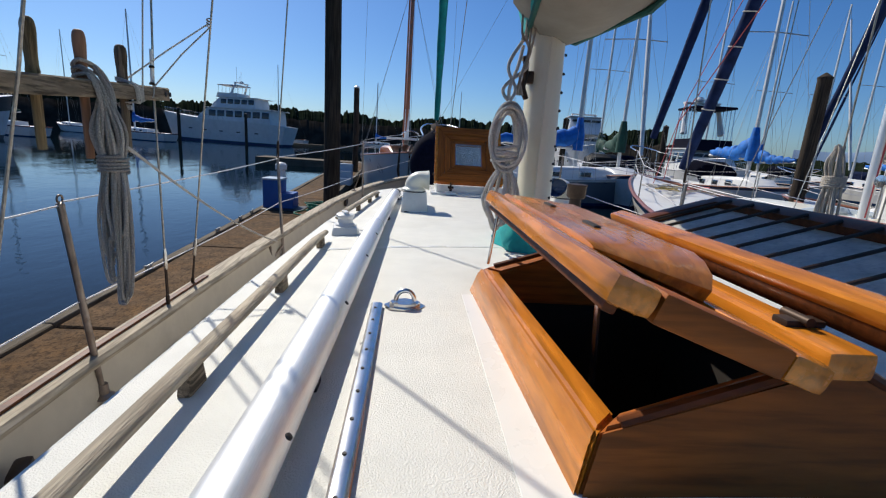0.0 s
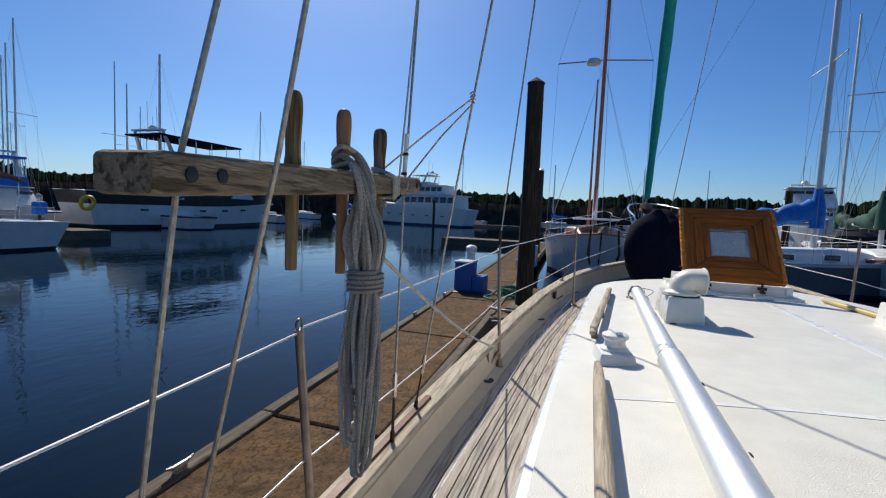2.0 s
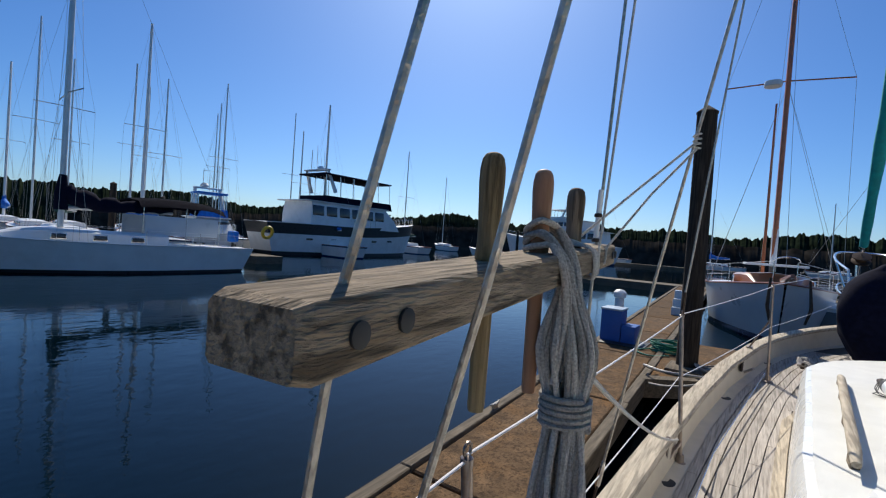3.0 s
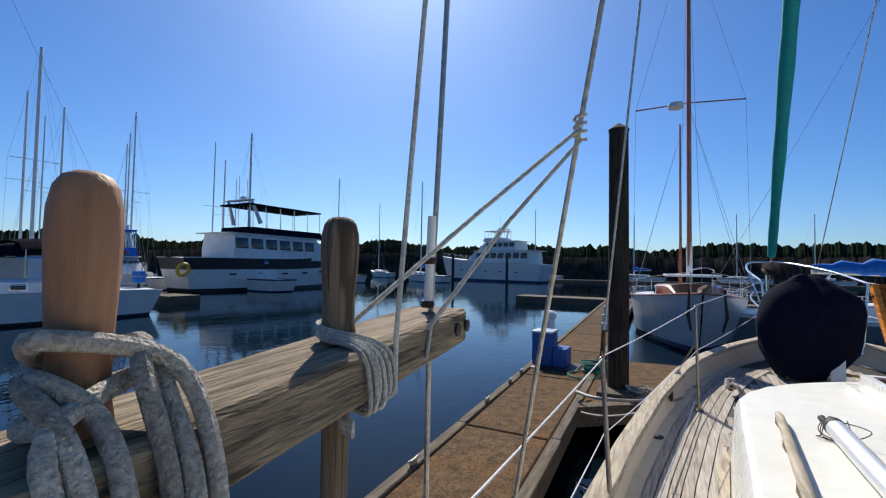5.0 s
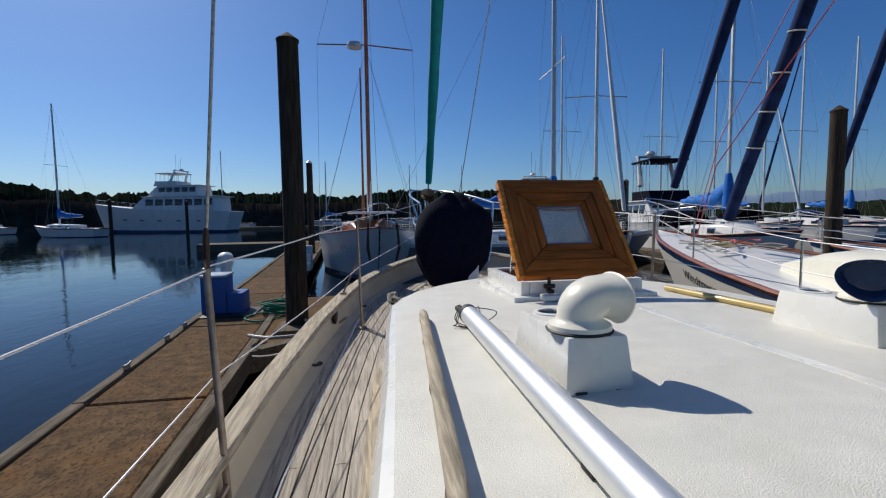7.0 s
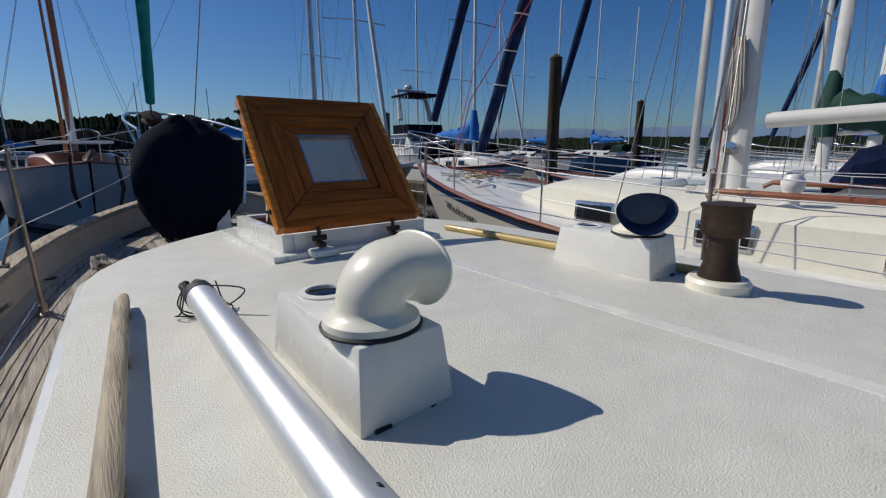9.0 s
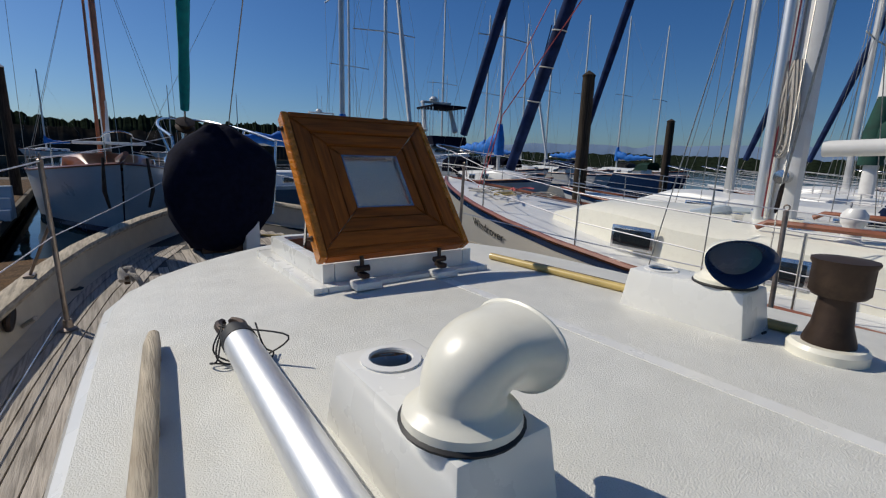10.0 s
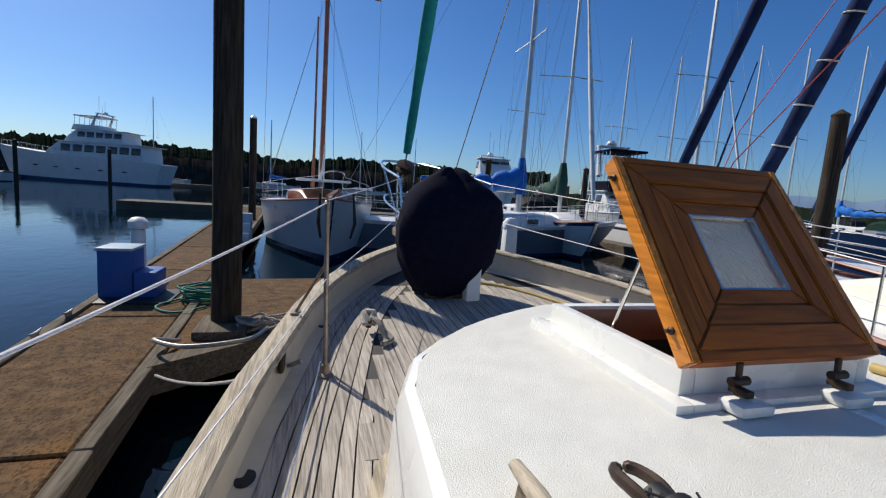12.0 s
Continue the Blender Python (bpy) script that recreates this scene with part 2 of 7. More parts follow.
_hn.links.new(_ht.outputs["Object"], _hv.inputs["Vector"])
_hn.links.new(_hv.outputs["Fac"], _hb.inputs["Height"])
_hn.links.new(_hb.outputs[0], _g.inputs["Normal"])

# water: a dark glossy sheet with small wind ripples
WATER = bpy.data.materials.new("harbour_water")
WATER.use_nodes = True
_nt = WATER.node_tree
_p = _nt.nodes["Principled BSDF"]
_p.inputs["Base Color"].default_value = (0.0009, 0.0052, 0.0092, 1)
_p.inputs["Roughness"].default_value = 0.03
_p.inputs["IOR"].default_value = 1.22
_tc = _nt.nodes.new("ShaderNodeTexCoord")
_bm = None
for _sc, _st, _dist in ((4.5, 0.16, 0.03), (0.6, 0.12, 0.12)):
    _n = _nt.nodes.new("ShaderNodeTexNoise")
    _n.inputs["Scale"].default_value = _sc
    _n.inputs["Detail"].default_value = 3
    _m = _nt.nodes.new("ShaderNodeMapping")
    _m.inputs["Scale"].default_value = (1.0, 0.55, 1.0)
    _m.inputs["Rotation"].default_value = (0, 0, 0.5)
    _nt.links.new(_tc.outputs["Object"], _m.inputs["Vector"])
    _nt.links.new(_m.outputs[0], _n.inputs["Vector"])
    _b = _nt.nodes.new("ShaderNodeBump")
    _b.inputs["Strength"].default_value = _st
    _b.inputs["Distance"].default_value = _dist
    _nt.links.new(_n.outputs["Fac"], _b.inputs["Height"])
    if _bm:
        _nt.links.new(_bm.outputs[0], _b.inputs["Normal"])
    _bm = _b
_nt.links.new(_bm.outputs[0], _p.inputs["Normal"])

# ---- building helpers ----
ORG = {}


def thing(name, label, category, at=(0, 0, 0), group="", kind=""):
    ob = new(name)
    ob.empty_display_size = 0.1
    ob.location = at
    ORG[ob.name] = Vector(at)
    return tagged(ob, label, category, group, kind)


def part(name, bm, mat, parent=None, label="", smooth=None):
    """Links a bmesh, drawn in world metres, as one mesh object under its thing."""
    me = bpy.data.meshes.new(name)
    org = ORG[parent.name] if parent else Vector((0, 0, 0))
    if parent:
        bmesh.ops.translate(bm, vec=-org, verts=bm.verts)
    bmesh.ops.recalc_face_normals(bm, faces=bm.faces)
    bm.to_mesh(me)
    bm.free()
    me.materials.append(mat)
    if smooth is None or smooth:
        me.shade_smooth()
        me.set_sharp_from_angle(angle=radians(38 if smooth is None else smooth))
    ob = new(name, me)
    if parent:
        ob.parent = parent
        ORG[ob.name] = org
    else:
        ORG[ob.name] = Vector((0, 0, 0))
    if label:
        tagged(ob, label)
    return ob


def structure(name, bm, mat, label, smooth=None):
    return tagged(part(name, bm, mat, None, "", smooth), label, kind="structure")


def single(name, bm, mat, label, category, group="", smooth=None):
    return tagged(part(name, bm, mat, None, "", smooth), label, category, group)


def box(bm, c, s, bev=0.0, rot=(0, 0, 0), taper=(1, 1)):
    """A box of size s centred at c, its top scaled by taper, its edges rounded by bev."""
    m = pose(*c, *rot)
    vs = []
    for z in (-1, 1):
        tx, ty = taper if z > 0 else (1, 1)
        for x, y in ((-1, -1), (1, -1), (1, 1), (-1, 1)):
            vs.append(bm.verts.new(m @ Vector((x * s[0] / 2 * tx, y * s[1] / 2 * ty, z * s[2] / 2))))
    fs = [bm.faces.new([vs[i] for i in f]) for f in ((0, 1, 2, 3), (4, 5, 6, 7), (0, 1, 5, 4), (1, 2, 6, 5), (2, 3, 7, 6), (3, 0, 4, 7))]
    if bev:
        es = list({e for f in fs for e in f.edges})
        bmesh.ops.bevel(bm, geom=es, offset=bev, segments=2, affect='EDGES', profile=0.6)
    return bm


def ring_frame(a, b, up):
    d = (b - a).normalized()
    s = d.cross(up)
    if s.length < 1e-4:
        s = d.cross(Vector((1, 0, 0)))
    s.normalize()
    return s, s.cross(d).normalized()


def tube(bm, pts, r, n=8, caps=True, flat=1.0):
    """A round bar along a polyline; r is one radius or one per point."""
    pts = [Vector(p) for p in pts]
    rs = r if isinstance(r, (list, tuple)) else [r] * len(pts)
    rings = []
    prev = None
    for i, p in enumerate(pts):
        a, b = pts[max(0, i - 1)], pts[min(len(pts) - 1, i + 1)]
        d = (b - a).normalized()
        if prev is None:
            s, u = ring_frame(a, b, Vector((0.01, 0.02, 1)))
        else:
            s = (prev - d * prev.dot(d)).normalized()
            u = s.cross(d).normalized()
        prev = s
        rings.append([bm.verts.new(p + (s * math.cos(k * math.tau / n) + u * math.sin(k * math.tau / n) * flat) * rs[i]) for k in range(n)])
    for a, b in zip(rings, rings[1:]):
        for k in range(n):
            bm.faces.new((a[k], a[(k + 1) % n], b[(k + 1) % n], b[k]))
    if caps:
        bm.faces.new(rings[0])
        bm.faces.new(rings[-1])
    return bm


def lathe(bm, prof, at=(0, 0, 0), rot=(0, 0, 0), n=24, sx=1.0, sy=1.0):
    m = pose(*at, *rot)
    rings = [[bm.verts.new(m @ Vector((r * math.cos(k * math.tau / n) * sx, r * math.sin(k * math.tau / n) * sy, z))) for k in range(n)] for r, z in prof]
    for a, b in zip(rings, rings[1:]):
        for k in range(n):
            bm.faces.new((a[k], a[(k + 1) % n], b[(k + 1) % n], b[k]))
    bm.faces.new(rings[0])
    bm.faces.new(rings[-1])
    return bm


def loft(bm, rows, closed=False, caps=False):
    """Faces between rows of points; closed joins each row into a ring."""
    vr = [[bm.verts.new(p) for p in row] for row in rows]
    n = len(rows[0])
    for a, b in zip(vr, vr[1:]):
        for k in range(n if closed else n - 1):
            j = (k + 1) % n
            try:
                bm.faces.new((a[k], a[j], b[j], b[k]))
            except ValueError:
                pass
    if caps:
        bm.faces.new(vr[0])
        bm.faces.new(vr[-1])
    return bm


def prism(bm, poly, z0, z1):
    lo = [bm.verts.new((x, y, z0)) for x, y in poly]
    hi = [bm.verts.new((x, y, z1)) for x, y in poly]
    bm.faces.new(lo)
    bm.faces.new(hi)
    for k in range(len(poly)):
        j = (k + 1) % len(poly)
        bm.faces.new((lo[k], lo[j], hi[j], hi[k]))
    return bm


def B():
    return bmesh.new()


def curve_pts(pts, n=8):
    """A smooth curve (Catmull-Rom) through the points."""
    P = [Vector(p) for p in pts]
    P = [P[0] * 2 - P[1]] + P + [P[-1] * 2 - P[-2]]
    out = []
    for i in range(1, len(P) - 2):
        for k in range(n):
            t = k / n
            a, b, c, d = P[i - 1:i + 3]
            out.append(0.5 * ((2 * b) + (c - a) * t + (2 * a - 5 * b + 4 * c - d) * t * t + (3 * b - 3 * c + d - a) * t ** 3))
    out.append(P[-2])
    return out


def interp(tab, y):
    for (y0, v0), (y1, v1) in zip(tab, tab[1:]):
        if y <= y1:
            t = max(0, (y - y0) / (y1 - y0))
            return v0 + (v1 - v0) * t
    return tab[-1][1]


def sag(a, b, drop, n=8):
    a, b = Vector(a), Vector(b)
    return [a.lerp(b, k / n) - Vector((0, 0, drop * 4 * (k / n) * (1 - k / n))) for k in range(n + 1)]

# ---- the place: water, our boat's deck, house and bulwarks ----
WATER_Z = -1.15
bm = B()
bmesh.ops.create_grid(bm, x_segments=1, y_segments=1, size=2500)
bmesh.ops.translate(bm, vec=(0, 0, WATER_Z), verts=bm.verts)
structure("water", bm, WATER, "dark blue rippled harbour water")

XC = 0.10   # the boat's centreline
HALF = [(-3.5, 1.72), (-2, 1.86), (0, 1.95), (1, 1.96), (2, 1.94), (3, 1.88), (4, 1.80), (5, 1.67), (6, 1.47), (6.6, 1.29), (7.2, 1.02), (7.7, 0.72), (8.05, 0.44), (8.3, 0.20), (8.4, 0.06)]
CAP_Z = [(-3.5, 0.11), (0, 0.13), (2, 0.17), (4, 0.25), (6, 0.37), (7.2, 0.45), (8.4, 0.55)]
DECK_Z = [(-3.5, -0.09), (1, -0.07), (3, -0.02), (5, 0.09), (6.5, 0.18), (8.4, 0.29)]
half = lambda y: interp(HALF, y)
cap_z = lambda y: interp(CAP_Z, y)
deck_z = lambda y: interp(DECK_Z, y)
YS = [-3.5 + 0.25 * k for k in range(45)] + [7.9, 8.05, 8.2, 8.3, 8.4]

# hull skin, bulwark and the wooden cap on it, port and starboard
bm = B()
rows = []
for y in YS:
    h, c = half(y), cap_z(y) - 0.03
    f = 1 - 0.35 * max(0, (y - 5) / 3.2)
    row = [(XC - h * f * 0.80, y, WATER_Z - 0.25), (XC - h * f, y, WATER_Z + 0.35), (XC - h, y, c), (XC - h + 0.055, y, c), (XC - h + 0.075 * min(1, h / 0.2), y, deck_z(y) - 0.01)]
    rows.append(row + [(2 * XC - x, yy, z) for x, yy, z in reversed(row)])
loft(bm, rows)
structure("hull", bm, BULWARK, "cream painted sailing boat hull and low bulwark")
for sgn, nm in ((-1, "caprail_port"), (1, "caprail_starboard")):
    bm = B()
    rows = []
    for y in YS[:-1]:
        h, c = half(y), cap_z(y)
        o = [(-0.025, -0.032), (-0.03, -0.012), (-0.018, 0.006), (0.03, 0.012), (0.085, 0.006), (0.098, -0.012), (0.092, -0.032)]
        rows.append([(XC + sgn * max(0.0, h - dx), y, c + dz) for dx, dz in o])
    loft(bm, rows, closed=True, caps=True)
    structure(nm, bm, CAPWOOD, "bare weathered teak cap rail along the bulwark")
bm = B()
rows = []
for k in range(17):
    y = -3.0 + 5.1 * k / 16
    x, z = XC - half(y) + 0.030, cap_z(y) + 0.011
    rows.append([(x - 0.016, y, z - 0.004), (x - 0.014, y, z + 0.010), (x + 0.014, y, z + 0.010), (x + 0.016, y, z - 0.004)])
loft(bm, rows, closed=True, caps=True)
single("genoa_track", bm, DARK_TEAK, "dark wooden sheet track along the port cap rail", "track")
# dark scuppers and bronze fairleads let into the port bulwark
for y in (0.9, 3.0, 4.72, 6.2):
    bm = B()
    lathe(bm, [(0.0, 0.0), (0.035, 0.002), (0.04, 0.004), (0.03, 0.007), (0.0, 0.005)], (XC - half(y) + 0.10, y, deck_z(y) + 0.004), n=16, sy=1.5)
    single("deck_drain", bm, BLACK, "oval black deck drain in the waterway", "drain", "deck drains")
for sgn in (-1, 1):
    y = 5.39
    t = thing("fairlead", "oval bronze fairlead set in the bulwark", "fairlead", (XC + sgn * (half(y) - 0.07), y, deck_z(y) + 0.14), "fairleads")
    x = XC + sgn * (half(y) - 0.068)
    bm = B()
    tube(bm, [(x, y + 0.095 * math.cos(a), deck_z(y) + 0.145 + 0.045 * math.sin(a) + 0.012 * math.cos(a)) for a in [k * math.tau / 20 for k in range(21)]], 0.014, 8, caps=False)
    part("rim", bm, BRONZE, t)
    bm = B()
    box(bm, (x - sgn * 0.004, y, deck_z(y) + 0.145), (0.01, 0.17, 0.07))
    part("opening", bm, BLACK, t)

# deck: painted waterway beneath, laid planks on top
bm = B()
rows = []
for y in YS[:-1]:
    h = max(0.02, half(y) - 0.06)
    z = deck_z(y) - 0.012
    rows.append([(XC + h * k / 6, y, z + 0.02 * (1 - (k / 6) ** 2)) for k in range(-6, 7)])
loft(bm, rows)
structure("deck", bm, CAULK, "dark caulked boat deck under the planks")
for sgn in (-1, 1):
    bm = B()
    rows = []
    for y in YS[:-2]:
        h, z = half(y), deck_z(y)
        w = min(0.15, h * 0.5)
        rows.append([(XC + sgn * (h - 0.065), y, z + 0.012), (XC + sgn * (h - w), y, z + 0.004)])
    loft(bm, rows)
    structure("waterway_port" if sgn < 0 else "waterway_starboard", bm, BULWARK, "painted waterway along the deck edge")

# house (trunk cabin): edge line, rounded shoulder, cambered top
EDGE = [(-3.5, 1.30), (1.2, 1.31), (2.5, 1.275), (3.2, 1.22), (3.8, 1.185), (4.45, 1.135), (4.7, 1.05), (4.88, 0.90), (5.04, 0.68), (5.17, 0.46), (5.27, 0.24), (5.31, 0.02)]


def top_z(x, y):
    return 0.505 + 0.07 * (1 - ((x - XC) / 1.27) ** 2) - 0.02 * max(0, (y - 4.2))


def edge_line():
    c = []
    for (ya, wa), (yb, wb) in zip(EDGE, EDGE[1:]):
        n = 12 if yb - ya > 2 else 4
        c += [Vector((XC - wa - (wb - wa) * k / n, ya + (yb - ya) * k / n, 0)) for k in range(n)]
    c.append(Vector((XC - EDGE[-1][1], EDGE[-1][0], 0)))
    return c + [Vector((2 * XC - p.x, p.y, 0)) for p in reversed(c[:-1])]


SKY = (XC - 0.34, XC + 0.33, -0.07, 0.81)   # skylight opening
FH = (XC - 0.36, XC + 0.30, 4.16, 4.80)     # fore hatch opening
E_ = edge_line()
bm = B()
rows = []
for k, p in enumerate(E_):
    a, b = E_[max(0, k - 1)], E_[min(len(E_) - 1, k + 1)]
    d = (b - a).normalized()
    inn = Vector((d.y, -d.x, 0))
    if abs(p.x - XC) > 0.02 and inn.x * (XC - p.x) < 0 and p.y < 4:
        inn = -inn
    if p.y >= 4 and inn.y > 0:
        inn = -inn
    zt = top_z(p.x, p.y)
    rows.append([p + Vector((0, 0, deck_z(p.y) - 0.02)) - inn * 0.035, p + Vector((0, 0, zt - 0.09)) - inn * 0.01, p + Vector((0, 0, zt - 0.045)) + inn * 0.002,
                 p + Vector((0, 0, zt - 0.014)) + inn * 0.018, p + Vector((0, 0, zt - 0.001)) + inn * 0.05])
loft(bm, rows)
structure("house_side", bm, GELCOAT, "white painted side of the trunk cabin")
# the top: strips across the boat, left open at the two hatches
bm = B()
YT = sorted({-3.5, -2.5, -1.5, -0.8, SKY[2], 0.3, 0.5, SKY[3], 1.2, 1.8, 2.4, 3.0, 3.5, 3.9, FH[2], 4.4, 4.6, FH[3], 4.95, 5.05, 5.12, 5.19, 5.24, 5.27})
edge_w = lambda y: interp(EDGE, y)
for y0, y1 in zip(YT, YT[1:]):
    xs = [-1 + k / 8 for k in range(17)]
    def px(u, y):
        return XC + u * (edge_w(y) - 0.045)
    cols = sorted(set([round(px(u, y0), 4) for u in xs] + ([SKY[0], SKY[1]] if SKY[2] <= y0 < SKY[3] else []) + ([FH[0], FH[1]] if FH[2] <= y0 < FH[3] else [])))
    w0, w1 = edge_w(y0) - 0.045, max(0.02, edge_w(y1) - 0.045)
    for a, b in zip(cols, cols[1:]):
        mid = (a + b) / 2
        if SKY[2] <= y0 < SKY[3] and SKY[0] < mid < SKY[1]:
            continue
        if FH[2] <= y0 < FH[3] and FH[0] < mid < FH[1]:
            continue
        f = lambda x: x if (abs(x - XC) < 0.45 and y0 < 4.9) else XC + (x - XC) * w1 / w0
        q = [(a, y0), (b, y0), (f(b), y1), (f(a), y1)]
        bm.faces.new([bm.verts.new((x, y, top_z(x, y))) for x, y in q])
bmesh.ops.remove_doubles(bm, verts=bm.verts, dist=0.002)
structure("house_top", bm, NONSKID, "white textured non-skid cabin top")
bm = B()
rows = [[(XC - edge_w(-3.5), -3.5, -0.1), (XC + edge_w(-3.5), -3.5, -0.1)], [(XC - edge_w(-3.5), -3.5, 0.5), (XC + edge_w(-3.5), -3.5, 0.5)]]
loft(bm, rows)
structure("house_back", bm, GELCOAT, "white after end of the trunk cabin")
# smooth white margins between the non-skid panels
def strip(bm, a, b, w, lift=0.0018, n=10):
    a, b = Vector(a), Vector(b)
    s = Vector((-(b - a).y, (b - a).x)).normalized() * w / 2
    rows = []
    for k in range(n + 1):
        p = a.lerp(b, k / n)
        rows.append([(q.x, q.y, top_z(q.x, q.y) + dz) for q, dz in ((p - s, -0.01), (p - s, lift), (p, lift), (p + s, lift), (p + s, -0.01))])
    loft(bm, rows)
bm = B()
strip(bm, (0.22, 2.0), (0.20, 4.0), 0.05)
strip(bm, (-1.0, 1.56), (0.0, 1.62), 0.03)
strip(bm, (-0.30, -0.3), (-0.30, 0.82), 0.10)
structure("nonskid_margins", bm, GELCOAT, "smooth white margins between the non-skid panels")
# near-black boxes under the two hatches; their colour paints the cabin's shade
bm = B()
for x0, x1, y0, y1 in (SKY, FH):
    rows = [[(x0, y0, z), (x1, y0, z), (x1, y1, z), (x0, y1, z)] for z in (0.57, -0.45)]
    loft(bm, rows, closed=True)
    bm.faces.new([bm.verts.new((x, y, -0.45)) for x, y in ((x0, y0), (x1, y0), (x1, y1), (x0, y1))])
structure("cabin_shade_lining", bm, SHADE_LINING, "near-black lining painting the cabin's shade under the open hatches")

# teak toe strip at the foot of the house and the laid deck planks
bm = B()
rows = []
for p in E_:
    if p.x <= XC and p.y > -2:
        rows.append([(p.x - 0.035, p.y, deck_z(p.y) - 0.005), (p.x - 0.04, p.y, deck_z(p.y) + 0.022), (p.x - 0.10, p.y + max(0, p.y - 4.6) * 0.12, deck_z(p.y) + 0.018), (p.x - 0.10, p.y + max(0, p.y - 4.6) * 0.12, deck_z(p.y) - 0.005)])
loft(bm, rows, closed=True, caps=True)
structure("house_foot_trim", bm, CAPWOOD, "pale teak trim at the foot of the cabin side")


def plank_strip(o0, o1, y0, y1, sgn, n=14):
    """A laid plank between two distances from the deck edge."""
    bm = B()
    rows = []
    for k in range(n + 1):
        y = y0 + (y1 - y0) * k / n
        h, z = half(y), deck_z(y) + 0.006
        g = 0.0035
        rows.append([(XC + sgn * (h - o0 - g), y, z - 0.01), (XC + sgn * (h - o0 - g), y, z), (XC + sgn * (h - o1 + g), y, z), (XC + sgn * (h - o1 + g), y, z - 0.01)])
    loft(bm, rows, closed=True, caps=True)
    return bm


planked = tagged(new("teak_deck"), "weathered grey teak planks laid along the side deck", "deck", kind="structure")
ORG[planked.name] = Vector((0, 0, 0))
W = 0.066
for k in range(9):
    o0 = 0.15 + W * k
    for y0, y1 in ((-3.0, 0.6), (0.604, 3.2), (3.204, 7.2 if k < 5 else 5.2)):
        if 0.15 + W * (k + 1) < half(y0) - edge_w(min(4.2, (y0 + y1) / 2)) - 0.03:
            s = (k % 3) * 0.35
            part("plank", plank_strip(o0, o0 + W, y0 + (s if y0 > -2.9 else 0), y1 + (s if y1 < 5 else 0), -1), DECKWOOD, planked)
            if y1 > 7:
                part("plank", plank_strip(o0, o0 + W, 4.6, y1, 1), DECKWOOD, planked)
# foredeck: straight planks running fore and aft
for k in range(-16, 17):
    x = XC + k * 0.072
    ym = 4.8
    while ym < 8.0 and half(ym + 0.1) - 0.47 > abs(x - XC) + 0.036:
        ym += 0.1
    yb = 4.75
    if abs(x - XC) < 1.0:
        yb = 5.0 + 0.42 * (1 - (abs(x - XC) / 1.0) ** 2) ** 0.5
    if ym - yb > 0.15:
        bm = B()
        n = 5
        rows = []
        for q in range(n + 1):
            y = yb + (ym - yb) * q / n
            z = deck_z(y) + 0.012 - 0.004 * ((x - XC) / 1.2) ** 2
            rows.append([(x - 0.0325, y, z - 0.012), (x - 0.0325, y, z), (x + 0.0325, y, z), (x + 0.0325, y, z - 0.012)])
        loft(bm, rows, closed=True, caps=True)
        part("plank", bm, DECKWOOD, planked)

# ---- things on the cabin top ----
def handrail(y0, y1, x0, x1, posts, nm_label):
    t = thing("handrail", nm_label, "handrail", ((x0 + x1) / 2, y0, top_z(x0, y0)), "cabin top handrails")
    at = lambda y: x0 + (x1 - x0) * (y - y0) / (y1 - y0)
    bm = B()
    pts = [(at(y0 + (y1 - y0) * k / 14), y0 + (y1 - y0) * k / 14, top_z(at(y0), y0 + (y1 - y0) * k / 14) + 0.062 - (0.012 if k in (0, 14) else 0)) for k in range(15)]
    tube(bm, pts, [0.015] + [0.021] * 13 + [0.015], 12, flat=0.8)
    part("rail", bm, CAPWOOD, t)
    for y in posts:
        bm = B()
        z = top_z(at(y), y)
        box(bm, (at(y), y, z + 0.024), (0.032, 0.085, 0.056), 0.008, taper=(0.9, 0.72))
        part("foot", bm, GREYWOOD, t)
    return t


handrail(-1.9, 1.78, -1.0, -1.01, (-1.2, -0.45, 0.22, 0.92, 1.64), "sun-bleached wooden handrail along the cabin edge")
handrail(2.28, 3.92, -1.03, -0.893, (2.42, 2.95, 3.45, 3.83), "weathered grey wooden handrail on the cabin top")

# aluminium pole lying on the cabin top, with a jaw and lashing at its end
t = thing("spinnaker_pole", "long silver aluminium pole lying on the cabin top", "pole", (-0.75, 1.5, top_z(-0.75, 1.5)))
pz = lambda y: top_z(-0.74, y) + 0.056
bm = B()
tube(bm, [(-0.785, -2.2, pz(-2.2)), (-0.745, 1.85, pz(1.85) + 0.004)], 0.047, 24)
part("lower_tube", bm, ALU, t)
bm = B()
tube(bm, [(-0.745, 1.85, pz(1.85)), (-0.712, 3.66, pz(3.66))], 0.042, 24)
part("upper_tube", bm, ALU, t)
bm = B()
tube(bm, [(-0.7452, 1.835, pz(1.835)), (-0.7448, 1.865, pz(1.865))], 0.0485, 24)
part("joint_ring", bm, STEEL, t)
bm = B()
tube(bm, [(-0.712, 3.64, pz(3.64)), (-0.711, 3.69, pz(3.69))], 0.044, 20)
tube(bm, [(-0.711, 3.69, pz(3.69)), (-0.710, 3.74, pz(3.74))], 0.030, 16)
part("end_collar", bm, BLACK, t)
for s in (-1, 1):
    bm = B()
    tube(bm, curve_pts([(-0.71 + s * 0.020, 3.70, pz(3.7)), (-0.71 + s * 0.030, 3.76, pz(3.7) + 0.006), (-0.71 + s * 0.026, 3.81, pz(3.7) + 0.002), (-0.71 + s * 0.008, 3.835, pz(3.7))], 4), [0.013] * 12 + [0.007], 8)
    part("jaw", bm, BRONZE, t, "dark bronze jaw")
bm = B()
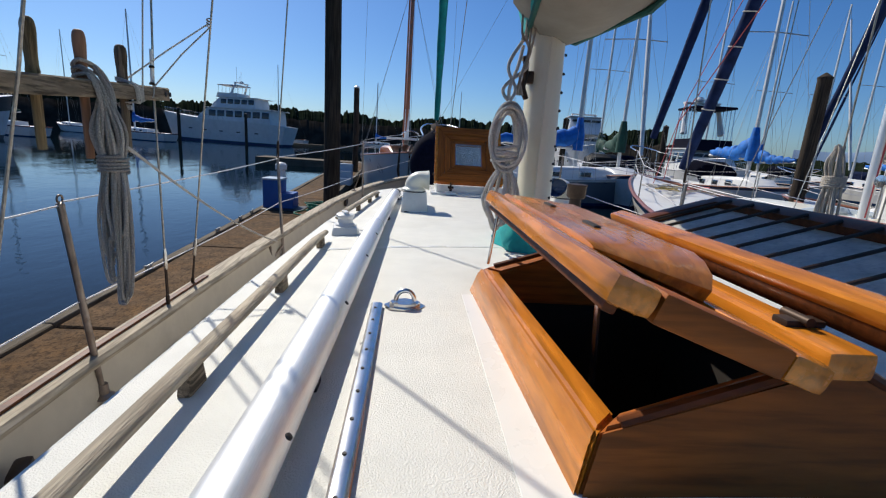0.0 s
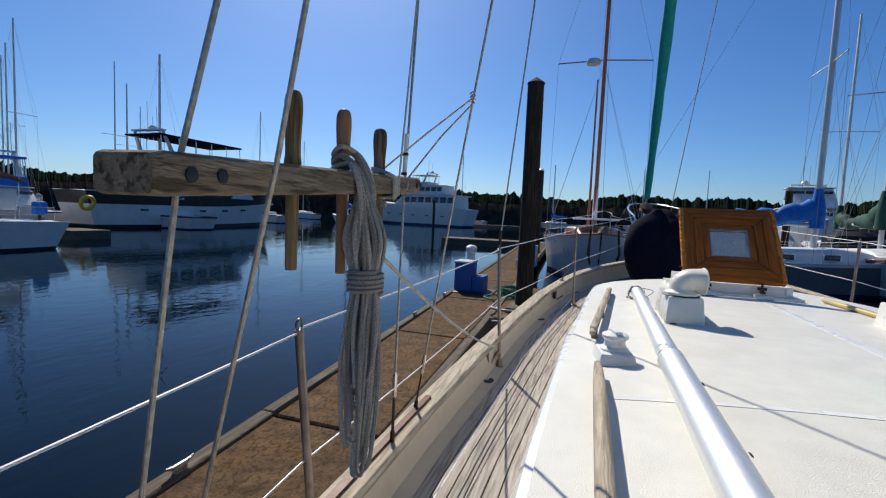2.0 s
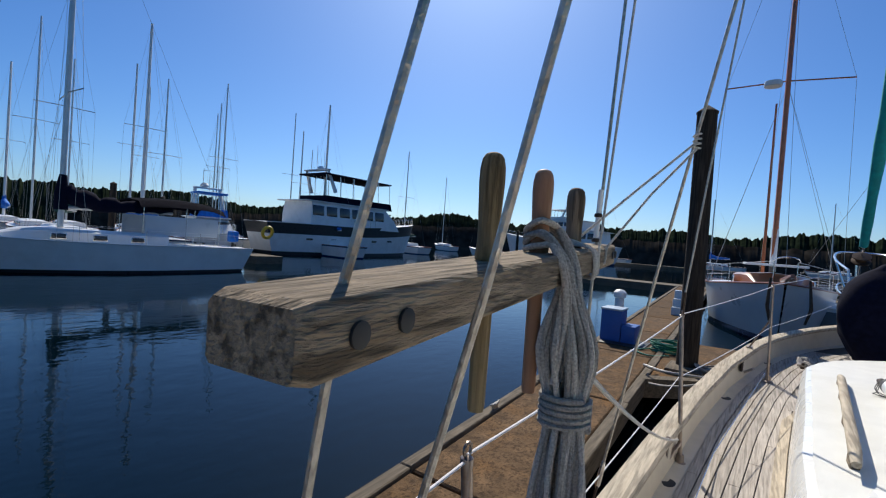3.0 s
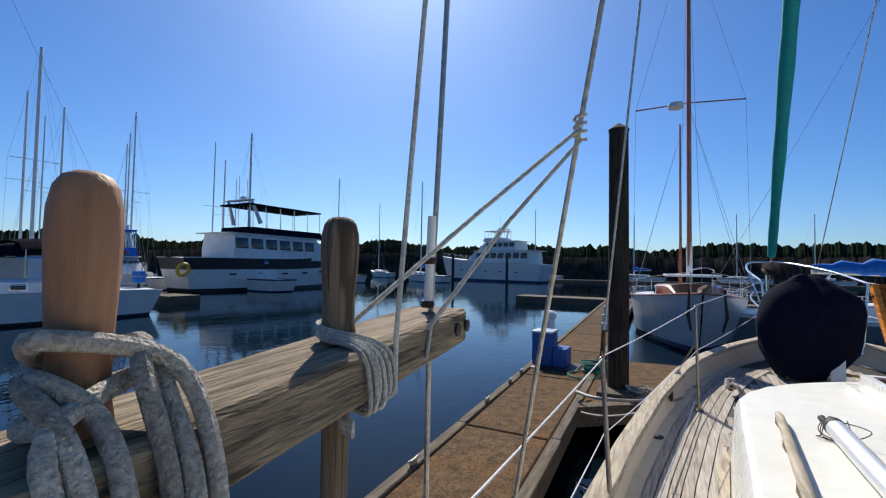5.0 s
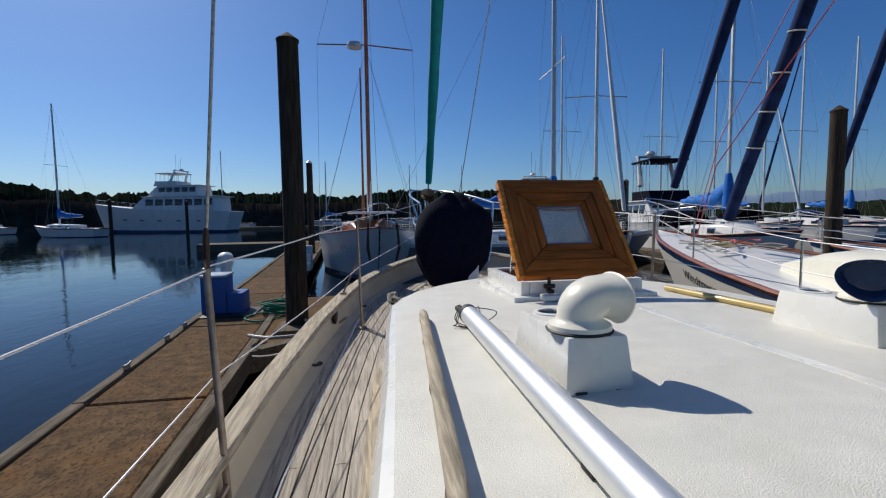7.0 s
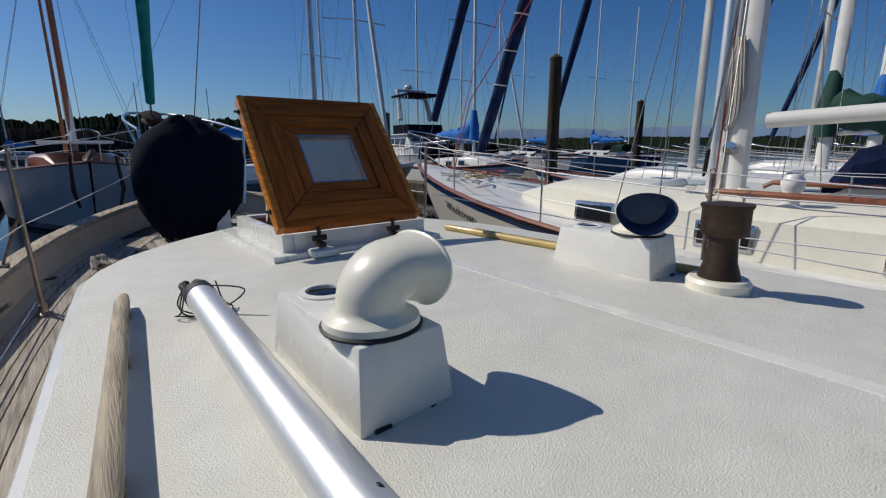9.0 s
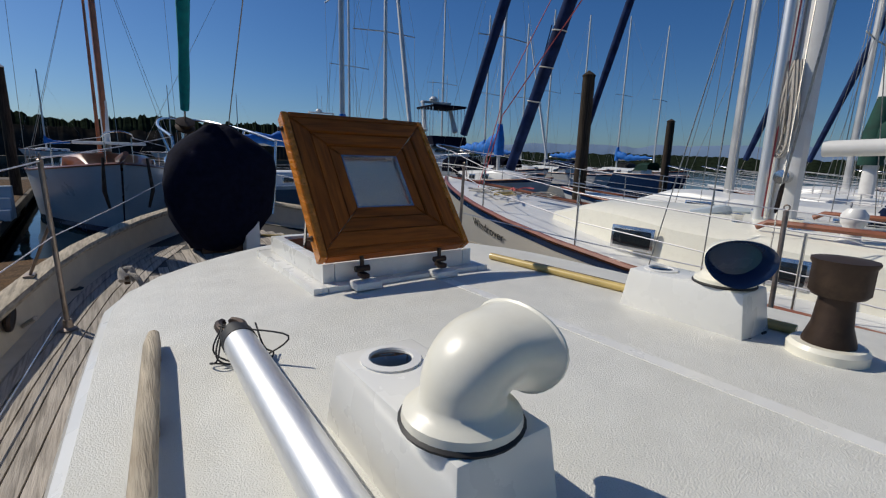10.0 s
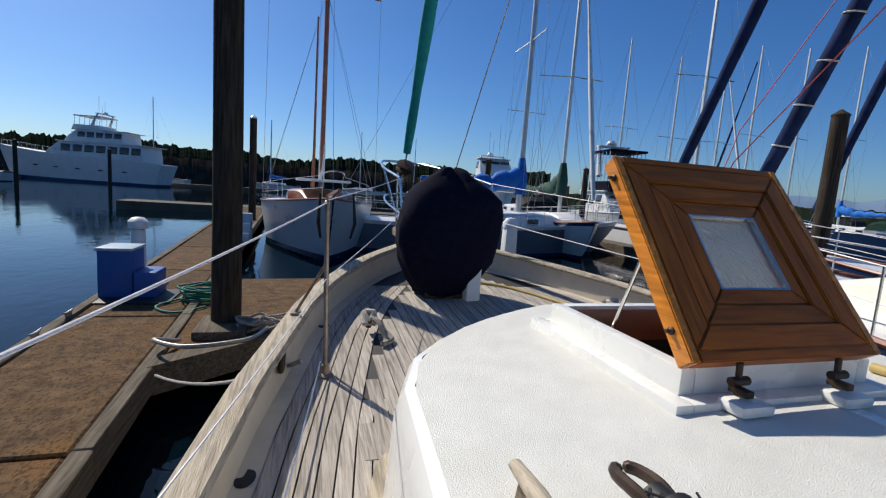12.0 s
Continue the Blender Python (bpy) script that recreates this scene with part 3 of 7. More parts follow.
for k in range(3):
    a0 = k * 1.9
    tube(bm, curve_pts([(-0.71 + 0.05 * math.cos(a0), 3.70 + 0.01 * k, pz(3.7) + 0.03), (-0.66 + 0.05 * math.sin(a0 * 2), 3.62 - 0.03 * k, pz(3.7) - 0.01 + 0.02 * k), (-0.63 - 0.03 * k, 3.64 - 0.01 * k, pz(3.7) - 0.045), (-0.68 - 0.05 * k, 3.59 + 0.04 * k, pz(3.7) - 0.05), (-0.77, 3.68 - 0.02 * k, pz(3.7) - 0.03), (-0.71 - 0.03, 3.72, pz(3.7) + 0.035)], 6), 0.0025, 5)
part("lashing", bm, BLACK, t, "loose dark lashing line")
for y in (-0.1, 0.5, 1.05, 1.5, 2.6):
    bm = B()
    lathe(bm, [(0, 0), (0.007, 0.001), (0.006, 0.004), (0, 0.005)], (-0.745 + 0.033, y, pz(y) + 0.033), (0, 45, 0), n=10)
    part("rivet", bm, BLACK, t)
for y in (0.2, 2.45):
    bm = B()
    box(bm, (-0.755 if y < 1 else -0.725, y, top_z(-0.75, y) + 0.012), (0.06, 0.05, 0.022), 0.006)
    part("chock", bm, BLACK, t)


def dorade(x0, x1, y0, y1, mouth, cx, cy, flip):
    """A ventilator box with a cowl; mouth is the way the cowl faces, in degrees."""
    xm, ym = (x0 + x1) / 2, (y0 + y1) / 2
    zb = min(top_z(x0, ym), top_z(x1, ym)) - 0.006
    t = thing("ventilator_box", "white dorade box with a cream cowl vent on the cabin top", "ventilator", (xm, ym, zb), "cowl ventilators")
    bm = B()
    box(bm, (xm, ym, zb + 0.082), (x1 - x0, y1 - y0, 0.16), 0.010, taper=(0.86, 0.90))
    part("box", bm, GELCOAT, t)
    for k in (-1, 1):
        bm = B()
        box(bm, (xm + k * 0.06, y0 + 0.0005, zb + 0.010), (0.034, 0.008, 0.010), 0.002)
        part("drain_slot", bm, BLACK, t)
    zt = zb + 0.162
    bm = B()
    lathe(bm, [(0.0, -0.004), (0.058, -0.004), (0.06, 0.004), (0.044, 0.006), (0.042, 0.002), (0, 0.002)], (xm - 0.005, y1 - 0.10, zt), n=24)
    part("deck_ring", bm, WHITE_PLASTIC, t)
    bm = B()
    lathe(bm, [(0, 0.0025), (0.041, 0.0025), (0.038, 0.004), (0, 0.006)], (xm - 0.005, y1 - 0.10, zt), n=20)
    part("deck_lens", bm, DARKGLASS, t)
    bm = B()
    lathe(bm, [(0, 0), (0.097, 0), (0.099, 0.005), (0.094, 0.009), (0, 0.009)], (cx, cy, zt - 0.001), n=28)
    part("gasket", bm, BLACK, t)
    # cowl: an elbow that swells to an oval mouth
    d = Vector((math.cos(radians(mouth)), math.sin(radians(mouth)), 0))
    side = Vector((-d.y, d.x, 0))
    up = Vector((0, 0, 1))
    c0 = Vector((cx, cy, zt + 0.008))
    wide = 0.5 if flip else 0.0
    path = []
    prof = [(0.0, 0.0, 0.094, 0.094), (0.0, 0.012, 0.092, 0.092), (0.0, 0.019, 0.080, 0.080), (0.0, 0.026, 0.069, 0.069), (0.0, 0.034, 0.066, 0.066)]
    for q, (o, h, ra, rb) in enumerate(prof):
        path.append((c0 + up * h + d * o, Vector(d), ra, rb))
    for k in range(1, 9):
        a = k / 8 * radians(88)
        c = c0 + up * (0.034 + 0.056 * math.sin(a)) + d * (0.066 * (1 - math.cos(a)))
        n_ = (d * math.cos(a) - up * math.sin(a))
        s_ = k / 8
        path.append((c, n_, 0.066 + 0.014 * s_, 0.066 - 0.004 * s_ * s_))
    c, n_, ra, rb = path[-1]
    fwd = (d * math.cos(radians(8)) - up * math.sin(radians(8)))
    path.append((c + fwd * 0.022, n_, ra + 0.007, rb + 0.005))
    path.append((c + fwd * 0.048, n_, ra + 0.015, rb + 0.012))
    path.append((c + fwd * 0.051, n_, ra + 0.019, rb + 0.016))
    path.append((c + fwd * 0.057, n_, ra + 0.018, rb + 0.015))
    inner = [(c + fwd * 0.048, n_, ra + 0.008, rb + 0.005), (c + fwd * 0.0, n_, ra - 0.008, rb - 0.010)]
    def oval(c, n_, ra, rb):
        # wider above, narrower below, as the section turns upright
        f = 0.20 * max(0.0, -n_.z)
        return [c + side * ra * (1 + 0.10 * wide * max(0.0, -n_.z) - f * math.sin(u)) * math.cos(u) + n_ * rb * math.sin(u) for u in [j * math.tau / 32 for j in range(32)]]

    rows = []
    for c, n_, ra, rb in path:
        rows.append(oval(c, n_, ra, rb))
    bm = B()
    loft(bm, rows, closed=True)
    bm.faces.new([bm.verts.new(v) for v in rows[0]])
    part("cowl", bm, CREAM, t, "cream flexible cowl")
    rows = []
    for c, n_, ra, rb in [path[-1]] + inner:
        rows.append(oval(c, n_, ra, rb))
    bm = B()
    loft(bm, rows, closed=True)
    bm.faces.new([bm.verts.new(v) for v in rows[-1]])
    part("cowl_throat", bm, NAVY_PAINT if flip else CREAM, t)


dorade(-0.635, -0.425, 2.80, 3.25, 2, -0.545, 2.91, False)
dorade(0.61, 0.82, 2.96, 3.40, -140, 0.715, 3.08, True)

# bronze stove chimney on the cabin top
t = thing("stove_chimney", "dark bronze stove chimney on a white base", "chimney", (0.72, 2.78, top_z(0.72, 2.78) - 0.01))
zc = top_z(0.72, 2.78)
bm = B()
lathe(bm, [(0.0, -0.01), (0.098, -0.01), (0.10, 0.03), (0.09, 0.042), (0, 0.042)], (0.72, 2.78, zc), n=28)
part("base_ring", bm, CREAM, t, "cream deck ring")
bm = B()
lathe(bm, [(0, 0.04), (0.066, 0.04), (0.064, 0.055), (0.05, 0.10), (0.044, 0.17), (0.044, 0.2), (0, 0.2)], (0.72, 2.78, zc), n=24)
part("pipe", bm, BRONZE, t)
bm = B()
lathe(bm, [(0, 0.185), (0.062, 0.185), (0.074, 0.20), (0.074, 0.275), (0.08, 0.285), (0.08, 0.292), (0, 0.30)], (0.72, 2.78, zc), n=12)
part("cap", bm, BRONZE, t)

# white-covered winch with cleat base
t = thing("winch", "white covered winch on a low pad on the cabin top", "winch", (-0.94, 2.02, top_z(-0.94, 2.02)))
zw = top_z(-0.94, 2.02)
bm = B()
box(bm, (-0.94, 2.02, zw + 0.018), (0.16, 0.20, 0.05), 0.012, (0, 0, 8), taper=(0.85, 0.85))
part("pad", bm, WHITE_PLASTIC, t)
bm = B()
lathe(bm, [(0, 0.04), (0.058, 0.04), (0.06, 0.05), (0.046, 0.062), (0.043, 0.085), (0.055, 0.097), (0.055, 0.11), (0.044, 0.116), (0, 0.118)], (-0.94, 2.02, zw), n=24)
part("drum", bm, WHITE_PLASTIC, t)
bm = B()
box(bm, (-0.94, 2.02, zw + 0.122), (0.03, 0.08, 0.014), 0.004, (0, 0, 20))
part("handle_socket", bm, WHITE_PLASTIC, t)

# steel pad eye and jib track near the skylight
t = thing("pad_eye", "polished steel pad eye bolted to the cabin top", "pad eye", (-0.55, 0.70, top_z(-0.55, 0.70)))
zp = top_z(-0.55, 0.70)
bm = B()
prism(bm, [(-0.55 + 0.068 * math.cos(a) * (1.0 if abs(math.cos(a)) > 0.5 else 0.9), 0.70 + 0.044 * math.sin(a)) for a in [k * math.tau / 8 for k in range(8)]], zp, zp + 0.006)
prism(bm, [(-0.55 + 0.05 * math.cos(a), 0.70 + 0.034 * math.sin(a)) for a in [k * math.tau / 8 for k in range(8)]], zp + 0.006, zp + 0.018)
part("base", bm, STEEL, t)
bm = B()
tube(bm, [(-0.55 + 0.030 * math.cos(a), 0.70, zp + 0.022 + 0.034 * math.sin(a)) for a in [math.pi * k / 14 for k in range(15)]], 0.008, 10)
part("eye", bm, STEEL, t)
t = thing("jib_track", "steel sheet track screwed to the cabin top", "track", (-0.615, 0.1, top_z(-0.615, 0.1)))
bm = B()
n = 8
rows = []
for k in range(n + 1):
    y = -0.8 + 1.5 * k / n
    z = top_z(-0.615, y)
    x = -0.62 - 0.02 * k / n
    rows.append([(x - 0.018, y, z), (x - 0.018, y, z + 0.012), (x - 0.012, y, z + 0.016), (x + 0.012, y, z + 0.016), (x + 0.018, y, z + 0.012), (x + 0.018, y, z)])
loft(bm, rows, closed=True, caps=True)
part("bar", bm, STEEL, t)
for k in range(15):
    y = -0.75 + 0.1 * k
    bm = B()
    lathe(bm, [(0, 0), (0.0045, 0.0), (0.004, 0.0018), (0, 0.0018)], (-0.624 - 0.0013 * k, y, top_z(-0.61, y) + 0.0158), n=8)
    part("screw_hole", bm, BLACK, t)

# skylight: varnished coaming, ridge, a propped port lid and a glazed starboard lid with bars
t = thing("skylight", "varnished teak skylight with its port lid propped open", "skylight", (XC, 0.42, 0.56))
x0, x1, y0, y1 = SKY
def board(name, sect_a, sect_b, mat):
    """A board between two end sections, each four corners."""
    bm = B()
    loft(bm, [sect_a, sect_b], closed=True, caps=True)
    bmesh.ops.recalc_face_normals(bm, faces=bm.faces)
    bmesh.ops.bevel(bm, geom=list(bm.edges), offset=0.007, segments=2, affect='EDGES')
    return part(name, bm, mat, t)


# side boards flare out to the deck and meet the end boards in mitres
RX, RZ = XC + 0.05, 0.79
AFT = 0.045   # the skylight narrows aft
for sg, xs in ((-1, x0), (1, x1)):
    def sect(e, f, xe):
        return [(xe + sg * 0.080, e + f * 0.080, 0.553), (xe + sg * 0.052, e + f * 0.052, 0.648), (xe + sg * 0.038, e + f * 0.038, 0.664), (xe - sg * 0.012, e - f * 0.012, 0.664), (xe - sg * 0.012, e - f * 0.012, 0.553)]
    board("side_coaming", sect(y0, -1, xs - sg * AFT), sect(y1, 1, xs), VARNISH)
for f, e, nar in ((-1, y0, AFT), (1, y1, 0.0)):
    xa, xb = x0 + nar, x1 - nar
    outer = [(xa - 0.078, e + f * 0.080, 0.553), (xa - 0.036, e + f * 0.038, 0.664), (RX, e + f * 0.038, RZ), (xb + 0.036, e + f * 0.038, 0.664), (xb + 0.078, e + f * 0.080, 0.553)]
    inner = [(x_, e - f * 0.012, z_) for x_, z_ in ((xa + 0.014, 0.553), (xa + 0.014, 0.664), (RX, RZ), (xb - 0.014, 0.664), (xb - 0.014, 0.553))]
    # the darker wood colour puts the end face's shade into the gable
    board("gable", outer, inner, MAHOG)
    for xe in (xa, xb):
        bm = B()
        tube(bm, [(xe, e + f * 0.030, 0.672), (RX, e + f * 0.030, RZ + 0.006)], 0.011, 8)
        part("gable_moulding", bm, DARK_TEAK, t)
bm = B()
box(bm, (RX, (y0 + y1) / 2, 0.79), (0.085, y1 - y0 + 0.10, 0.05), 0.014)
part("ridge", bm, VARNISH, t)


def skylid(side, ang, mats, glazed):
    """One sloping lid hinged at the ridge; ang is its slope below level, in degrees."""
    m = Matrix.Translation((XC - 0.03 if side < 0 else XC + 0.12, 0, 0.785 if side < 0 else 0.825)) @ Matrix.Rotation(radians(ang * side), 4, 'Y')
    w, fr = (0.37, 0.075) if side < 0 else (0.42, 0.07)
    ya, yb = y0 - 0.10, y1 + 0.12
    pieces = [("stile", (side * fr / 2, (ya + yb) / 2), (fr, yb - ya), mats[0]), ("stile", (side * (w - fr / 2), (ya + yb) / 2), (fr, yb - ya), mats[0]),
              ("cross_rail", (side * w / 2, ya + fr / 2), (w - 2 * fr, fr), mats[1]), ("cross_rail", (side * w / 2, yb - fr / 2), (w - 2 * fr, fr), mats[1])]
    for nm, (cx, cy), (sx, sy), mt in pieces:
        bm = B()
        box(bm, (cx, cy, 0.0), (sx, sy, 0.048), 0.016 if nm == "stile" else 0.008)
        bmesh.ops.transform(bm, matrix=m, verts=bm.verts)
        part(nm, bm, mt, t)
    if glazed:
        bm = B()
        box(bm, (side * w / 2, (ya + yb) / 2, -0.005), (w - 2 * fr + 0.01, yb - ya - 2 * fr + 0.01, 0.008))
        bmesh.ops.transform(bm, matrix=m, verts=bm.verts)
        part("pane", bm, SKYGLASS, t, "pale glass with speckled reflections in its colour")
        n = 9
        for k in range(n):
            yy = ya + fr + (yb - ya - 2 * fr) * (k + 0.5) / n
            bm = B()
            a, b = m @ Vector((side * (fr - 0.02), yy, 0.028)), m @ Vector((side * (w - fr + 0.02), yy, 0.028))
            tube(bm, [a, b], 0.005, 8)
            part("guard_bar", bm, BRONZE, t)
    else:
        bm = B()
        box(bm, (side * w / 2, (ya + yb) / 2, 0.002), (w - 2 * fr + 0.004, yb - ya - 2 * fr + 0.004, 0.022), 0.004)
        bmesh.ops.transform(bm, matrix=m, verts=bm.verts)
        part("panel", bm, mats[0], t)
        # raised scroll-ended handrail board along the lid with finger slots
        bm = B()
        prof = [(ya + 0.22, 0.018), (ya + 0.215, 0.040), (ya + 0.235, 0.062), (ya + 0.275, 0.078), (ya + 0.32, 0.086), (yb - 0.05, 0.086), (yb - 0.02, 0.07), (yb, 0.018)]
        lo = [bm.verts.new((side * 0.075, y, z * 1.15)) for y, z in prof]
        hi = [bm.verts.new((side * 0.305, y + 0.03, 0.022 + (z - 0.018) * 0.18)) for y, z in prof]
        bm.faces.new(lo), bm.faces.new(hi)
        for k in range(len(prof)):
            j = (k + 1) % len(prof)
            bm.faces.new((lo[k], lo[j], hi[j], hi[k]))
        bmesh.ops.transform(bm, matrix=m, verts=bm.verts)
        part("scroll_board", bm, VARNISH, t)
        for yy in (y0 + 0.42, y0 + 0.78):
            bm = B()
            box(bm, (side * 0.21, yy, 0.058), (0.020, 0.085, 0.018), 0.006, (0, side * 18, 0))
            bmesh.ops.transform(bm, matrix=m, verts=bm.verts)
            part("finger_slot", bm, BLACK, t)
        bm = B()
        box(bm, (side * (w - 0.032), (ya + yb) / 2, -0.030), (0.022, yb - ya - 0.07, 0.020), 0.004)
        bmesh.ops.transform(bm, matrix=m, verts=bm.verts)
        part("drip_strip", bm, DARK_TEAK, t)


# port lid's cross rails use the darker wood to paint their shaded ends
skylid(-1, -21, (VARNISH, MAHOG), False)
skylid(1, -17, (DARK_TEAK, DARK_TEAK), True)
bm = B()
box(bm, (XC + 0.135, 0.42, 0.865), (0.055, y1 - y0 + 0.20, 0.035), 0.012, (0, -17, 0))
part("hinge_rail", bm, VARNISH, t)
for yy in (0.08, 0.80):
    bm = B()
    box(bm, (XC + 0.055, yy - 0.08, 0.820), (0.075, 0.036, 0.014), 0.005)
    tube(bm, [(XC + 0.05, yy - 0.11, 0.828), (XC + 0.05, yy - 0.05, 0.828)], 0.009, 10)
    part("hinge", bm, BRONZE, t)
bm = B()
tube(bm, [(-0.06, 0.28, 0.30), (-0.09, 0.30, 0.86)], 0.008, 8)
part("prop_rod", bm, STEEL, t, "thin steel prop rod")
bm = B()
tube(bm, [(-0.245, 0.94, 0.655), (-0.225, 0.93, 0.872)], 0.006, 8)
part("prop_rod", bm, STEEL, t, "thin steel prop rod")

# fore hatch: white coaming, open teak lid leaning back on its hinges, glass light
t = thing("fore_hatch", "open varnished teak hatch lid with a small window", "hatch", (XC - 0.03, 4.16, 0.56))
fx0, fx1, fy0, fy1 = FH
cz = 0.595
for (cx, cy, sx, sy) in ((fx0 - 0.02, (fy0 + fy1) / 2, 0.05, fy1 - fy0 + 0.09), (fx1 + 0.02, (fy0 + fy1) / 2, 0.05, fy1 - fy0 + 0.09), ((fx0 + fx1) / 2, fy0 - 0.02, fx1 - fx0 - 0.012, 0.05), ((fx0 + fx1) / 2, fy1 + 0.02, fx1 - fx0 - 0.012, 0.05)):
    bm = B()
    box(bm, (cx, cy, cz + 0.01), (sx, sy, 0.13), 0.006)
    part("coaming", bm, GELCOAT, t, "white painted coaming")
for (cx, cy, sx, sy) in ((fx0 - 0.075, (fy0 + fy1) / 2, 0.06, fy1 - fy0 + 0.21), (fx1 + 0.075, (fy0 + fy1) / 2, 0.06, fy1 - fy0 + 0.21), ((fx0 + fx1) / 2, fy0 - 0.075, fx1 - fx0 + 0.088, 0.06), ((fx0 + fx1) / 2, fy1 + 0.075, fx1 - fx0 + 0.088, 0.06)):
    bm = B()
    box(bm, (cx, cy, 0.570), (sx, sy, 0.044), 0.005)
    part("outer_ledge", bm, GELCOAT, t)
for (cx, cy, sx, sy) in ((fx0 + 0.012, (fy0 + fy1) / 2, 0.014, fy1 - fy0), (fx1 - 0.012, (fy0 + fy1) / 2, 0.014, fy1 - fy0), ((fx0 + fx1) / 2, fy1 - 0.012, fx1 - fx0 - 0.04, 0.014)):
    bm = B()
    box(bm, (cx, cy, 0.585), (sx, sy, 0.14), 0.004)
    part("inner_lining", bm, REDWOOD, t, "varnished wood lining")
# lid drawn in its own plane (u across, v up), then tilted about the after edge
LW, LH, LT = 0.72, 0.715, 0.06
lid_m = Matrix.Translation((XC - 0.075, 4.10, 0.675)) @ Matrix.Rotation(radians(52), 4, 'X')


def lidpart(name, poly, d0, d1, mat, bev=0.004, label=""):
    bm = B()
    prism(bm, poly, d0, d1)
    if bev:
        bmesh.ops.bevel(bm, geom=list(bm.edges), offset=bev, segments=2, affect='EDGES')
    bmesh.ops.transform(bm, matrix=lid_m, verts=bm.verts)
    return part(name, bm, mat, t, label)


def mitre(u0, u1, v0, v1, w, g):
    """Four mitred boards of width w inside a rectangle; g is the joint between them."""
    i0, i1, j0, j1 = u0 + w, u1 - w, v0 + w, v1 - w
    return [("bottom_board", [(u0 + g, v0), (u1 - g, v0), (i1 - g, j0), (i0 + g, j0)], MAHOG), ("top_board", [(i0 + g, j1), (i1 - g, j1), (u1 - g, v1), (u0 + g, v1)], MAHOG),
            ("side_board", [(u0, v0 + g), (i0, j0 + g), (i0, j1 - g), (u0, v1 - g)], MAHOG_Y), ("side_board", [(i1, j0 + g), (u1, v0 + g), (u1, v1 - g), (i1, j1 - g)], MAHOG_Y)]


for k, (w, d_) in enumerate(((0.072, 0.0), (0.062, -0.006), (0.054, -0.012))):
    ins = (0.031, 0.1055, 0.170)[k]
    for nm, poly, mt in mitre(-LW / 2 + ins, LW / 2 - ins, ins, LH - ins, w, 0.0015):
        lidpart(nm, poly, LT * 0.35 + d_, LT + d_, mt)
lidpart("edge_board", [(-LW / 2, 0), (-LW / 2 + 0.03, 0), (-LW / 2 + 0.03, LH), (-LW / 2, LH)], 0, LT, VARNISH)
lidpart("edge_board", [(LW / 2 - 0.03, 0), (LW / 2, 0), (LW / 2, LH), (LW / 2 - 0.03, LH)], 0, LT, VARNISH)
lidpart("edge_board", [(-LW / 2 + 0.031, 0), (LW / 2 - 0.031, 0), (LW / 2 - 0.031, 0.031), (-LW / 2 + 0.031, 0.031)], 0, LT, MAHOG)
lidpart("edge_board", [(-LW / 2 + 0.031, LH - 0.031), (LW / 2 - 0.031, LH - 0.031), (LW / 2 - 0.031, LH), (-LW / 2 + 0.031, LH)], 0, LT, MAHOG)
gi = 0.224
lidpart("pane", [(-LW / 2 + gi - 0.01, gi - 0.01), (LW / 2 - gi + 0.01, gi - 0.01), (LW / 2 - gi + 0.01, LH - gi + 0.01), (-LW / 2 + gi - 0.01, LH - gi + 0.01)], 0.028, 0.036, HATCHGLASS, 0, "wet speckled glass")
for nm, poly, mt in mitre(-LW / 2 + gi - 0.004, LW / 2 - gi + 0.004, gi - 0.004, LH - gi + 0.004, 0.006, 0.0):
    lidpart("glazing_bead", poly, 0.03, LT - 0.01, STEEL, 0)
for v in (0.10, 0.64):
    bm = B()
    lathe(bm, [(0, 0), (0.012, 0), (0.012, 0.006), (0.006, 0.010), (0.006, 0.022), (0, 0.022)], rot=(0, -90, 0), n=12)
    bmesh.ops.transform(bm, matrix=lid_m @ Matrix.Translation((-LW / 2, v, LT / 2)), verts=bm.verts)
    part("lid_pin", bm, BRONZE, t)
for hx in (XC - 0.26, XC + 0.12):
    bm = B()
    box(bm, (hx, 4.030, 0.592), (0.115, 0.085, 0.034), 0.014)
    hg = part("hinge_block", bm, GELCOAT, t)
    bm = B()
    box(bm, (hx, 4.05, 0.625), (0.028, 0.06, 0.02), 0.004)
    tube(bm, [(hx - 0.03, 4.06, 0.65), (hx + 0.03, 4.06, 0.65)], 0.013, 12)
    tube(bm, [(hx, 4.06, 0.61), (hx, 4.065, 0.70)], 0.009, 10)
    part("hinge", bm, BRONZE, hg)
bm = B()
tube(bm, [(XC - 0.33, 4.55, 0.60), (XC - 0.37, 4.37, 0.94)], 0.007, 8)
part("stay_rod", bm, STEEL, t, "thin steel stay")

# boathook along the starboard side of the house
t = thing("boathook", "long wooden boathook lying on the cabin top", "boathook", (0.78, 3.6, top_z(0.78, 3.6)))
bm = B()
tube(bm, [(0.70, 4.25, top_z(0.70, 4.25) + 0.019), (0.87, 2.90, top_z(0.87, 2.9) + 0.019)], 0.018, 10)
part("shaft", bm, BOATHOOK, t)
bm = B()
tube(bm, [(0.755, 4.05, top_z(0.755, 4.05) + 0.015), (0.825, 3.45, top_z(0.825, 3.45) + 0.015)], 0.014, 8, flat=1.4)
part("grip", bm, GREYWOOD, t)

